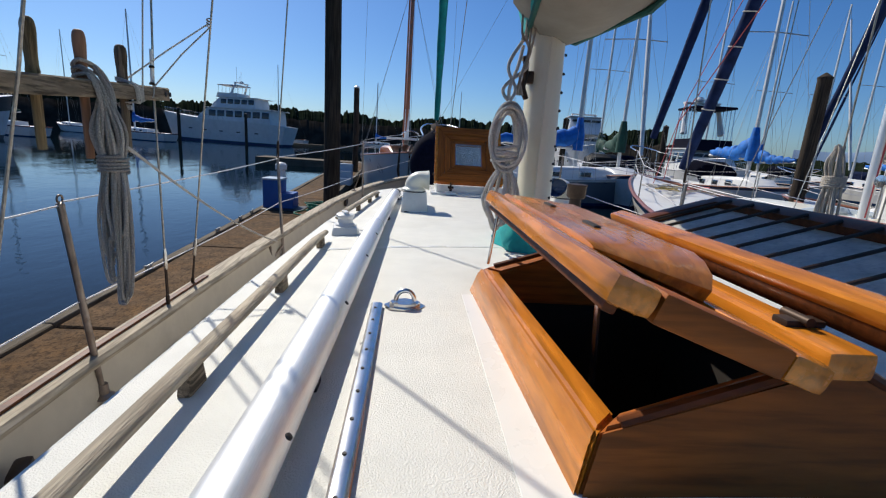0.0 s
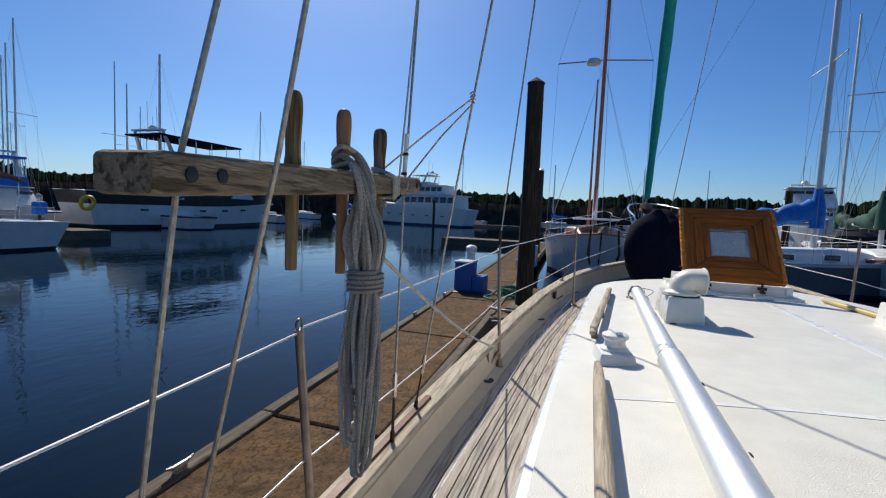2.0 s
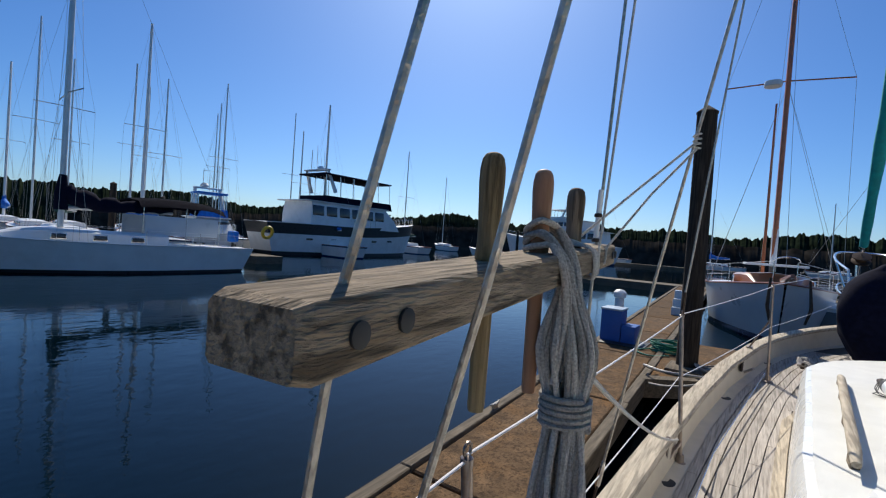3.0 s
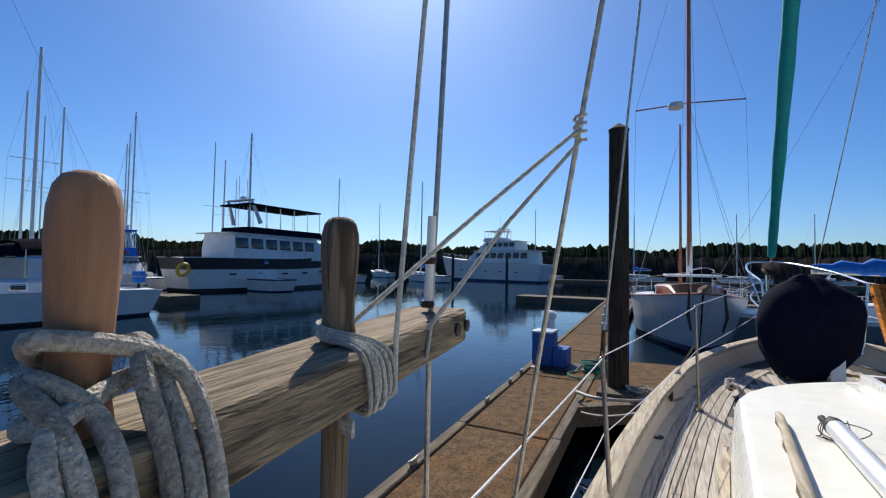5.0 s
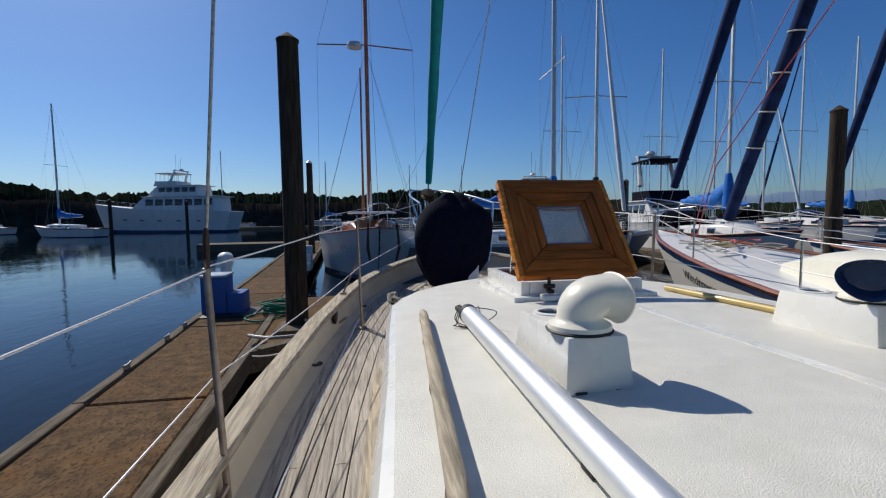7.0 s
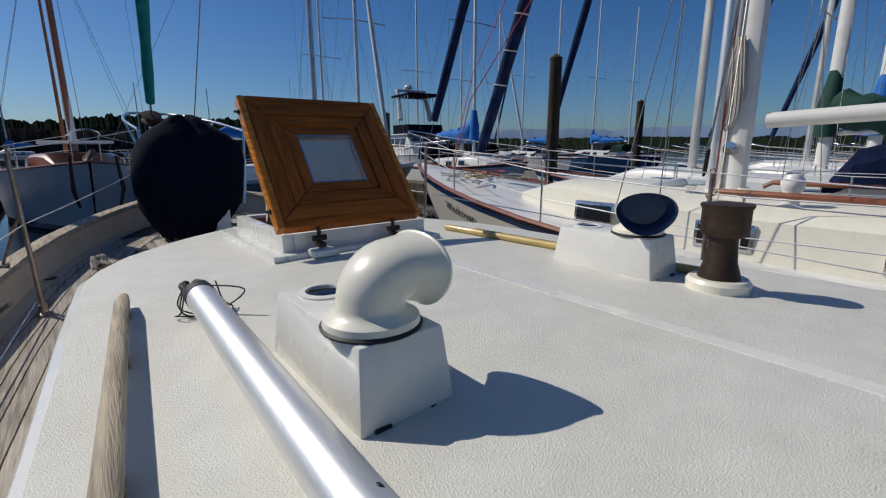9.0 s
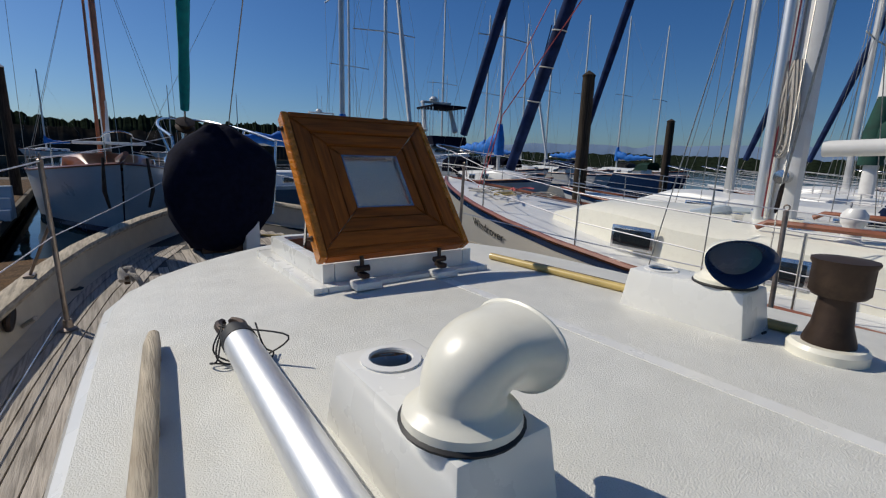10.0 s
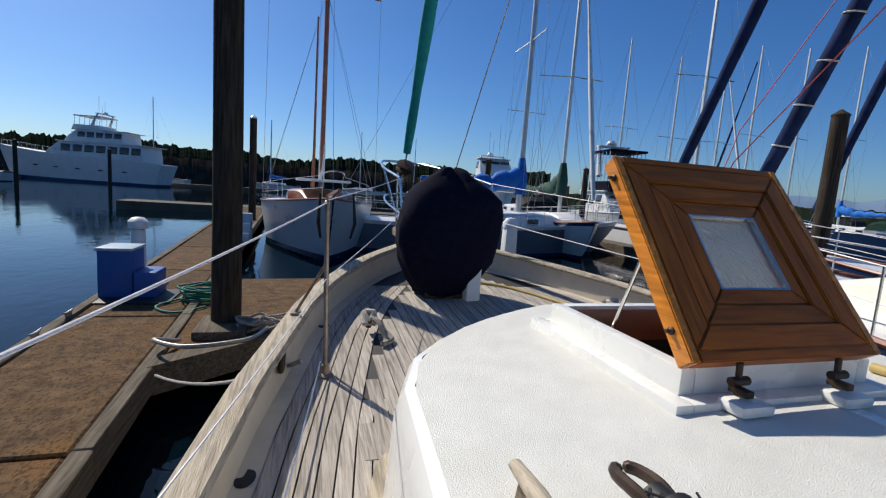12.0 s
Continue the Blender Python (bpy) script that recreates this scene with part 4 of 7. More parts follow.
# ---- mast and its gear ----
MX, MY = 0.10, 1.68
zm = top_z(MX, MY)
t = thing("mast", "cream painted mast with a green canvas boot", "mast", (MX, MY, zm))
bm = B()
lathe(bm, [(0.095, 0), (0.094, 4), (0.09, 11.5), (0.0, 11.5)], (MX, MY, zm - 0.02), (0, -1.2, 0), n=24, sx=0.92, sy=1.3)
part("spar", bm, CREAM_PAINT, t)
bm = B()
box(bm, (MX - 0.02, MY - 0.128, zm + 1.4), (0.03, 0.012, 2.4), 0.003)
part("sail_track", bm, CREAM_PAINT, t)
for k in range(14):
    bm = B()
    lathe(bm, [(0, 0), (0.0075, 0.0), (0.006, 0.004), (0, 0.004)], (MX + 0.048, MY - 0.108, zm + 0.28 + 0.085 * k), (90, 0, 24), n=8)
    part("rivet", bm, BLACK, t)
bm = B()
rows = []
for h, r, wob in ((0.0, 0.20, 0.02), (0.03, 0.205, 0.03), (0.08, 0.19, 0.02), (0.16, 0.165, 0.012), (0.20, 0.145, 0.006), (0.235, 0.135, 0.004), (0.24, 0.11, 0.0)):
    rows.append([(MX + (r + wob * math.sin(5 * a + h * 30)) * 0.92 * math.cos(a), MY + (r + wob * math.sin(7 * a)) * 1.1 * math.sin(a), zm + h) for a in [j * math.tau / 32 for j in range(32)]])
loft(bm, rows, closed=True)
part("boot", bm, TEAL, t, "teal canvas mast boot")
for side in (-1, 1):
    bm = B()
    tube(bm, [(MX + side * 0.08, MY, 6.3), (MX + side * 0.85, MY, 6.42)], [0.03, 0.02], 8)
    part("spreader", bm, CREAM_PAINT, t)
# sail cover round the boom, wrapped about the mast, a step or so above head height
t = thing("boom", "boom with its sail under a teal canvas cover", "boom", (MX, 0.2, 1.66))
bm = B()
rows = []
NB = 16
for y, hw, zb_, zt_ in ((1.92, 0.12, 1.62, 2.4), (1.84, 0.22, 1.56, 2.6), (1.55, 0.31, 1.56, 2.6), (1.2, 0.37, 1.58, 2.45), (0.8, 0.36, 1.64, 2.32), (0.2, 0.26, 1.72, 2.25), (-1.2, 0.20, 1.78, 2.2), (-3.0, 0.14, 1.82, 2.1)):
    ring = []
    for k in range(NB + 1):
        a = -math.pi * 0.30 + (math.pi * 1.60) * k / NB
        ring.append((MX + 0.03 + hw * math.cos(a) + 0.012 * math.sin(3 * a + y * 9), y, (zb_ + zt_) / 2 + (zt_ - zb_) / 2 * math.sin(a) * (1 if math.sin(a) > 0 else 1.02)))
    rows.append(ring)
loft(bm, rows)
part("sail_cover", bm, TEAL, t)
bm = B()
for side in (0, -1):
    tube(bm, [r[side] for r in rows], 0.014, 6)
part("cover_hem", bm, TEAL_DARK, t, "dark green hem")
bm = B()
rows2 = []
for y, hw, z in ((1.74, 0.16, 1.72), (1.5, 0.27, 1.72), (1.2, 0.33, 1.74), (0.8, 0.32, 1.80), (0.2, 0.23, 1.86), (-3.0, 0.12, 1.90)):
    rows2.append([(MX + 0.03 - hw, y, z), (MX + 0.03 - hw * 0.5, y, z - 0.10), (MX + 0.03, y, z - 0.13), (MX + 0.03 + hw * 0.5, y, z - 0.10), (MX + 0.03 + hw, y, z)])
loft(bm, rows2)
part("flaked_sail", bm, CANVAS_GREY, t, "grey folded sail under the cover")
bm = B()
tube(bm, [(MX, 1.46, 1.92), (MX + 0.02, -3.0, 1.98)], 0.06, 14)
part("spar", bm, CREAM_PAINT, t)


def rope_coil(name, label, top, neck, bottom, rad, loops, seed, rr=0.0075, mat=None):
    """A hung coil: a bunch of long loops gathered by wraps under its top."""
    rnd = random.Random(seed)
    top, neck, bottom = Vector(top), Vector(neck), Vector(bottom)
    t = thing(name, label, "rope", tuple(bottom), "hung rope coils")
    for k in range(loops):
        a = rnd.uniform(0, math.tau)
        o = Vector((math.cos(a), math.sin(a), 0))
        s = Vector((-o.y, o.x, 0))
        r1, r2 = rad * rnd.uniform(0.5, 1.05), rad * rnd.uniform(0.55, 1.2)
        lo = bottom + Vector((0, 0, rnd.choice((rnd.uniform(-0.05, 0.06), rnd.uniform(0.06, 0.24)))))
        w = rnd.uniform(0.25, 0.5) * rad
        pts = [top + o * r1 * 0.35 + Vector((0, 0, rnd.uniform(-0.03, 0.01))), top.lerp(neck, 0.5) + o * r1 * 1.0, neck + o * rad * 0.62, neck.lerp(lo, 0.45) + o * r2 * 0.95, lo.lerp(neck, 0.08) + o * r2 * 0.7 + s * w * 0.4,
               lo + o * r2 * 0.35 - s * 0.0, lo.lerp(neck, 0.08) + o * r2 * 0.35 - s * w, neck.lerp(lo, 0.4) + o * r2 * 0.5 - s * w * 1.2, neck + o * rad * 0.45 - s * rad * 0.3, top.lerp(neck, 0.5) + o * r1 * 0.6 - s * rad * 0.5, top - s * rad * 0.3]
        bm = B()
        tube(bm, curve_pts(pts, 4), rr, 6)
        part("loop", bm, mat or ROPE, t)
    bm = B()
    pts = []
    for k in range(5 * 12):
        a = k * math.tau / 12
        pts.append(neck + Vector((math.cos(a) * rad * 0.86, math.sin(a) * rad * 0.86, 0.012 * (k / 12 - 2.2))))
    tube(bm, pts, rr, 6)
    part("wrap", bm, mat or ROPE, t)
    return t


t = thing("halyard_coil", "grey braided halyard coil hanging on the mast", "rope", (-0.11, 1.56, 0.66), "hung rope coils")
rnd = random.Random(3)
for k in range(11):
    w_, zt_, zb_ = rnd.uniform(0.045, 0.085), 1.30 - rnd.random() * 0.06, 0.97 + rnd.random() * 0.05
    tw, yo = rnd.uniform(-0.5, 0.5), 1.57 - 0.011 * k
    bm = B()
    tube(bm, curve_pts([(-0.11 + w_ * math.cos(a) * math.cos(tw), yo + 0.5 * w_ * math.cos(a) * math.sin(tw) + 0.012 * math.sin(2 * a), (zt_ + zb_) / 2 + (zt_ - zb_) / 2 * math.sin(a)) for a in [q * math.tau / 10 for q in range(11)]], 3), 0.0085, 7)
    part("loop", bm, ROPE_WHITE, t)
for k in range(8):
    w_, zb_ = rnd.uniform(0.025, 0.065), 0.60 + rnd.random() * 0.18
    xo, yo = -0.11 + rnd.uniform(-0.03, 0.03), 1.56 - 0.012 * k
    bm = B()
    tube(bm, curve_pts([(-0.11, yo, 1.03), (xo - w_ * 0.8, yo, 0.90), (xo - w_, yo - 0.01, (zb_ + 0.9) / 2), (xo, yo, zb_), (xo + w_, yo + 0.01, (zb_ + 0.9) / 2), (xo + w_ * 0.7, yo, 0.92), (-0.105, yo, 1.03)], 4), 0.0085, 7)
    part("loop", bm, ROPE_WHITE, t)
bm = B()
tube(bm, [(-0.11 + 0.062 * math.cos(k * math.tau / 12), 1.52 + 0.07 * math.sin(k * math.tau / 12), 1.02 + 0.0185 * k / 12 + 0.006 * math.sin(k * 0.7)) for k in range(4 * 12)], 0.0085, 7)
part("wrap", bm, ROPE_WHITE, t)
for k in range(3):
    bm = B()
    tube(bm, curve_pts([(-0.04 - 0.01 * k, 1.62, 1.62 - 0.05 * k), (-0.12 + 0.045 * k, 1.58, 1.47), (-0.08 - 0.03 * k, 1.56, 1.36), (-0.13 + 0.03 * k, 1.55, 1.27)], 6), 0.0085, 7)
    part("strand", bm, ROPE_WHITE, t)
t = thing("mast_cleat", "bronze cleat with a belayed halyard on the mast", "cleat", (0.0, 1.65, 1.40))
bm = B()
tube(bm, curve_pts([(-0.015, 1.61, 1.33), (-0.04, 1.59, 1.38), (-0.03, 1.60, 1.44), (-0.04, 1.58, 1.52)], 5), 0.014, 8)
box(bm, (0.0, 1.63, 1.43), (0.05, 0.05, 0.06), 0.01)
part("horns", bm, BRONZE, t)
for k in range(4):
    bm = B()
    tube(bm, curve_pts([(-0.04 - 0.012 * k, 1.58, 1.34), (-0.065, 1.56 - 0.008 * k, 1.42), (-0.03, 1.58, 1.50 + 0.02 * k), (-0.01 - 0.02 * k, 1.58, 1.62), (0.02 - 0.03 * k, 1.60, 1.85)], 5), 0.006, 6)
    part("turn", bm, ROPE, t)
rope_coil("starboard_line_coil", "grey line coil hung in the starboard rigging", (1.78, 1.72, 1.22), (1.79, 1.72, 1.02), (1.80, 1.70, 0.60), 0.06, 8, 11)

# ---- standing rigging ----
def wire(label, pts, r=0.0047, mat=None):
    bm = B()
    tube(bm, pts, r, 8)
    return single("shroud", bm, mat or WIRE, label, "rigging wire", "shrouds and stays")


def turnbuckle(a, b):
    a, b = Vector(a), Vector(b)
    t = thing("turnbuckle", "bronze and steel turnbuckle at the foot of a shroud", "turnbuckle", tuple(a), "turnbuckles")
    bm = B()
    tube(bm, [a.lerp(b, 0.12), a.lerp(b, 0.16), a.lerp(b, 0.30), a.lerp(b, 0.34)], [0.006, 0.010, 0.010, 0.006], 8)
    part("lower_screw", bm, BRONZE, t)
    d = (b - a).normalized()
    s = d.cross(Vector((1, 0.2, 0))).normalized()
    for q in (-1, 1):
        bm = B()
        tube(bm, [a.lerp(b, 0.32) + s * q * 0.009, a.lerp(b, 0.72) + s * q * 0.009], 0.0045, 6)
        part("barrel_side", bm, BRONZE, t)
    bm = B()
    tube(bm, [a.lerp(b, 0.70), a.lerp(b, 0.74), a.lerp(b, 0.95), b], [0.006, 0.010, 0.009, 0.006], 8)
    part("upper_screw", bm, STEEL, t)
    bm = B()
    box(bm, tuple(a.lerp(b, 0.04) - Vector((0, 0, 0.03))), (0.012, 0.034, 0.14), 0.004)
    part("chain_plate", bm, BRONZE, t)


SHROUDS = [((-1.80, 0.46, 0.10), (-1.635, 0.455, 1.19), (-0.35, 1.05, 7.5)), ((-1.88, 0.63, 0.06), (-1.56, 0.57, 1.19), (-0.10, 0.10, 6.6)),
           ((-1.80, 1.64, 0.10), (-1.745, 1.54, 1.21), (-1.45, 1.5, 8.0)), ((-1.84, 1.98, 0.10), (-1.60, 1.72, 1.20), (-0.30, 0.40, 7.0))]
for a, b, c in SHROUDS:
    a, b, c = Vector(a), Vector(b), Vector(c)
    f = a.lerp(b, 0.34)
    wire("taut grey wire shroud in the port rigging", [f, b, c])
    turnbuckle(a, f)
    m_ = Vector((2 * XC - a.x, a.y, a.z)), Vector((2 * XC - b.x, b.y, b.z)), Vector((2 * XC - c.x, c.y, c.z))
    wire("taut grey wire shroud in the starboard rigging", [m_[0].lerp(m_[1], 0.34), m_[1], m_[2]])
    turnbuckle(m_[0], m_[0].lerp(m_[1], 0.34))
for s in (-1, 1):
    X = lambda x: x if s < 0 else 2 * XC - x
    wire("forward wire shroud rising from a stanchion head", [(X(-1.717), 3.36, 0.96), (X(-0.95), 2.5, 7.5)], 0.006)
    bm = B()
    tube(bm, [(X(-1.722), 3.37, 0.86), (X(-1.720), 3.365, 0.89), (X(-1.714), 3.355, 1.0), (X(-1.711), 3.35, 1.02)], [0.006, 0.012, 0.011, 0.006], 8)
    single("shroud_fitting", bm, BRONZE, "bronze rigging screw above the stanchion", "rigging fitting", "rigging screws")
# white boot on the forward shroud just above the pin rail
t = thing("shroud_sleeve", "white plastic sleeve with a dark collar on a shroud", "sleeve", (-1.744, 1.53, 1.262))
bm = B()
tube(bm, [(-1.743, 1.53, 1.265), (-1.738, 1.53, 1.41)], 0.0072, 14)
part("tube", bm, WHITE_PLASTIC, t)
for z_ in (1.258, 1.33):
    bm = B()
    lathe(bm, [(0, 0), (0.0105, 0), (0.0115, 0.003), (0.0115, 0.008), (0.0095, 0.011), (0, 0.011)], (-1.7435 + 0.04 * (z_ - 1.258), 1.53, z_), n=16)
    part("collar", bm, BRONZE, t, "dark bronze collar")
# ---- pin rail with belaying pins ----
t = thing("pin_rail", "weathered grey wooden pin rail lashed between the shrouds", "pin rail", (-1.69, 0.98, 1.16))
ra, rb = Vector((-1.630, 0.365, 1.155)), Vector((-1.757, 1.61, 1.226))
d = (rb - ra).normalized()
s = Vector((d.y, -d.x, 0)).normalized()
u = Vector((0, 0, 1))
bm = B()
rows = []
hw, hh = 0.052, 0.029
for f, sc in ((0.0, 0.86), (0.012, 1.0), (0.25, 1.0), (0.5, 1.01), (0.75, 1.0), (0.985, 1.0), (1.0, 0.84)):
    c = ra.lerp(rb, f)
    ring = []
    for cx, cy in ((-1, -0.8), (-0.9, -1), (0.9, -1), (1, -0.8), (1, 0.8), (0.9, 1), (-0.9, 1), (-1, 0.8)):
        ring.append(c + s * cx * hw * sc + u * cy * hh * sc)
    rows.append(ring)
loft(bm, rows, closed=True, caps=True)
part("beam", bm, GREYWOOD, t)
for f in (0.043, 0.092, 0.947, 0.985):
    c = ra.lerp(rb, f) + s * (hw + 0.001)
    bm = B()
    ang = math.degrees(math.atan2(s.y, s.x))
    lathe(bm, [(0.006, 0), (0.011, 0), (0.011, 0.003), (0.007, 0.004)], tuple(c), (0, 90, ang), n=12)
    part("bolt", bm, BLACK, t)


def belaying_pin(f, mat, label, up_=0.20, dn=0.24, r=0.0215):
    c = ra.lerp(rb, f)
    t = thing("belaying_pin", label, "belaying pin", tuple(c + u * 0.03), "belaying pins in the rail")
    bm = B()
    lathe(bm, [(0, -dn), (r * 0.62, -dn), (r * 0.68, -dn + 0.01), (r * 0.74, -0.04), (r * 0.78, 0.030), (0, 0.030)], tuple(c), n=20)
    part("shaft", bm, mat, t)
    bm = B()
    lathe(bm, [(0, 0.028), (r * 0.94, 0.030), (r * 0.98, 0.036), (r * 0.86, 0.052), (r * 0.86, 0.08), (r * 0.95, up_ * 0.6), (r * 1.03, up_ * 0.78), (r * 1.0, up_ * 0.88), (r * 0.87, up_ * 0.95), (r * 0.66, up_ * 0.985), (r * 0.36, up_), (0, up_ * 1.003)], tuple(c), n=20)
    part("handle", bm, mat, t)
    return c


c1 = belaying_pin(0.32, PINWOOD, "weathered wooden belaying pin stained with algae", 0.185, 0.19, 0.0185)
c2 = belaying_pin(0.517, PINRED, "reddish wooden belaying pin with a rope coil belayed on it", 0.188, 0.24, 0.0195)
c3 = belaying_pin(0.735, PINGREY, "grey wooden belaying pin with thin line belayed on it", 0.174)
rope_coil("rail_rope_coil", "large grey braided rope coil hanging from the pin rail", tuple(c2 + s * 0.062 + u * -0.03), tuple(c2 + s * 0.072 + u * -0.26), (c2.x + s.x * 0.07, c2.y - 0.02, 0.45), 0.052, 24, 5, 0.0058)
# thin line in figure-of-eight turns on the forward pin
t = thing("belay_turns", "thin pale line belayed round a pin", "rope", tuple(c3 + u * 0.03), "belayed rope turns")
for k in range(6):
    rr = 0.0029
    rnd = random.Random(k + 5)
    q = 0.022 + rr
    sh = (k - 2.5) * 0.011 + rnd.uniform(-0.004, 0.004)
    hz = 0.034 + rr * (1.2 + 1.9 * (k % 3))
    dr_ = rnd.uniform(0.0, 0.012)
    bm = B()
    P_ = [c3 + d * q + u * hz, c3 - s * q + u * (hz + rr), c3 - d * q + u * hz, c3 + s * (hw * 0.75) + d * (sh * 0.7 - 0.012) + u * (0.030 + rr), c3 + s * (hw + rr * 1.3) + d * sh + u * 0.012, c3 + s * (hw + rr * 1.1) + d * (sh + 0.004 + dr_ * 0.3) - u * (0.028 + dr_),
          c3 + s * (hw * 0.55) + d * (sh * 0.5) - u * (0.034 + rr * 2), c3 - s * 0.022 + d * (sh * 0.3) - u * (0.05 + rr * k), c3 + s * 0.03 - d * 0.01 - u * (0.055 + rr * k)]
    tube(bm, curve_pts(P_, 6), rr, 8)
    part("turn", bm, ROPE_WHITE, t)
# the heavy coil is hung from its pin by a bight: strands round the pin's foot, over the inboard edge and down
t = thing("belay_turns", "grey flecked rope belayed round a pin and hanging over the rail", "rope", tuple(c2 + u * 0.03), "belayed rope turns")
for k in range(4):
    rr = 0.0062
    q = 0.021 + rr
    sh = (-0.034, -0.010, 0.014, 0.036)[k]
    hz = 0.030 + rr + 0.011 * k
    out = hw + rr + 0.006 * (k % 2)
    sg = -1 if k % 2 else 1
    bm = B()
    P_ = [c2 + s * out + d * (sh - 0.01) - u * 0.20, c2 + s * (out + 0.010) + d * sh - u * 0.09, c2 + s * (out + 0.004) + d * sh * 1.2 - u * 0.005, c2 + s * (hw * 0.7) + d * (sh * 1.0) + u * (0.040 + rr + 0.02 * (k > 1)), c2 + s * 0.010 + d * sg * q + u * (hz + 0.022), c2 - s * q + u * hz,
          c2 + s * 0.008 - d * sg * (q + 0.004) + u * (hz + 0.008), c2 + s * (hw * 0.8) - d * sg * 0.030 + u * (0.036 + rr), c2 + s * (out + 0.008) - d * sg * 0.026 - u * 0.02, c2 + s * (out + 0.012) - d * sg * 0.014 - u * 0.12, c2 + s * out - d * sg * 0.008 - u * 0.22]
    tube(bm, curve_pts(P_, 6), rr, 9)
    part("turn", bm, ROPE, t)
# pale lashing led taut from the shroud to the forward pin and round the rail
top_k = Vector((-1.510, 1.594, 1.548))
for nm_pts in ([c3 + u * 0.045 + d * 0.024, c3.lerp(top_k, 0.5) + u * 0.022, top_k], [ra.lerp(rb, 0.83) - u * 0.032 + s * 0.02, ra.lerp(rb, 0.842) + s * (hw + 0.003) - u * 0.014, ra.lerp(rb, 0.853) + s * (hw + 0.003) + u * 0.028, ra.lerp(rb, 0.853).lerp(top_k, 0.5) + s * 0.026 + u * 0.014, top_k - u * 0.02]):
    bm = B()
    tube(bm, nm_pts, 0.0034, 7)
    single("lashing_line", bm, ROPE_WHITE, "pale line tied from shroud to pin rail", "line", "lashings on the pin rail")
bm = B()
tube(bm, [top_k + Vector((0.009 * math.cos(k * 1.05), 0.009 * math.sin(k * 1.05), -0.018 + 0.0022 * k)) for k in range(19)], 0.0028, 6)
single("lashing_knot", bm, ROPE_WHITE, "pale line wrapped round the shroud", "line", "lashings on the pin rail")
# thin vertical halyard dropping to the forward pin
bm = B()
hp = ra.lerp(rb, 0.765) + s * (hw + 0.004)
tube(bm, [hp - u * 0.035, hp + u * 0.03, (-1.62, 1.36, 2.2), (-0.9, 1.5, 7.0)], 0.0032, 6)
single("halyard", bm, ROPE_WHITE, "thin pale halyard beside the pin rail", "line")
# white line from the pin rail coil down to the stanchion foot
bm = B()
tube(bm, sag((-1.62, 1.05, 1.02), (-1.66, 3.10, 0.20), 0.05), 0.006, 7)
single("tail_line", bm, ROPE_WHITE, "pale line led from the coil to the bulwark", "line")

# ---- stanchions and lifelines ----
def stanchion(x, y, z0, z1, lean, label, brace=False):
    t = thing("stanchion", label, "stanchion", (x, y, z0), "lifeline stanchions")
    bm = B()
    lathe(bm, [(0, 0), (0.04, 0), (0.042, 0.006), (0.024, 0.018), (0.020, 0.06), (0, 0.06)], (x, y, z0), n=16)
    part("foot", bm, TARNISH, t)
    bm = B()
    tube(bm, [(x, y, z0 + 0.01), (x + lean[0] * 0.5, y + lean[1] * 0.5, (z0 + z1) / 2), (x + lean[0], y + lean[1], z1)], 0.0125, 12)
    part("post", bm, TARNISH, t)
    bm = B()
    tp = Vector((x + lean[0], y + lean[1], z1))
    lathe(bm, [(0, -0.01), (0.014, -0.01), (0.014, 0.006), (0.006, 0.012), (0, 0.012)], tuple(tp), n=12)
    tube(bm, [tp + Vector((0, 0.014 * math.cos(a), 0.024 + 0.014 * math.sin(a))) for a in [k * math.tau / 12 for k in range(13)]], 0.004, 6, caps=False)
    part("eye", bm, TARNISH, t)
    return tp


tops = [stanchion(-1.74, -1.45, -0.05, 0.70, (-0.03, -0.02), "steel lifeline stanchion on the bulwark"),
        stanchion(-1.79, 1.08, -0.04, 0.775, (-0.03, -0.07), "steel lifeline stanchion beside the pin rail"),
        stanchion(-1.66, 3.29, -0.01, 0.87, (-0.06, 0.07), "steel lifeline stanchion on the bulwark"),
        stanchion(-1.215, 5.47, 0.125, 1.02, (-0.02, -0.01), "steel lifeline stanchion on the foredeck")]
bow_p = Vector((-0.42, 7.95, 1.22))
for pa, pb in list(zip(tops, tops[1:] + [bow_p])):
    bm = B()
    tube(bm, sag(pa + Vector((0, 0, 0.012)), pb, 0.01), 0.0034, 8)
    single("lifeline", bm, LIFELINE, "white coated wire lifeline", "lifeline", "lifelines")
    bm = B()
    lo = Vector((0.01, 0, -0.38))
    tube(bm, sag(pa + lo, pb + lo, 0.015), 0.0028, 6)
    single("lifeline", bm, LIFELINE, "thin lower wire lifeline", "lifeline", "lifelines")
bm = B()
tube(bm, [(-1.665, 3.29, 0.12), (-1.72, 3.14, 0.03), (-1.70, 3.03, 0.22)], 0.012, 8)
single("stanchion_brace", bm, TARNISH, "steel brace at the foot of a stanchion", "brace")
yb_ = 5.80
cap_pt = Vector((XC - half(yb_) + 0.03, yb_, cap_z(yb_) + 0.012))
bm = B()
tube(bm, [cap_pt, cap_pt.lerp(Vector((-1.225, 5.47, 0.72)), 0.9), Vector((-1.228, 5.47, 0.72))], 0.008, 8)
box(bm, tuple(cap_pt + Vector((0, 0, 0.004))), (0.05, 0.09, 0.012), 0.003)
single("stanchion_brace", bm, TARNISH, "steel strut from the cap rail to the forward stanchion", "brace")
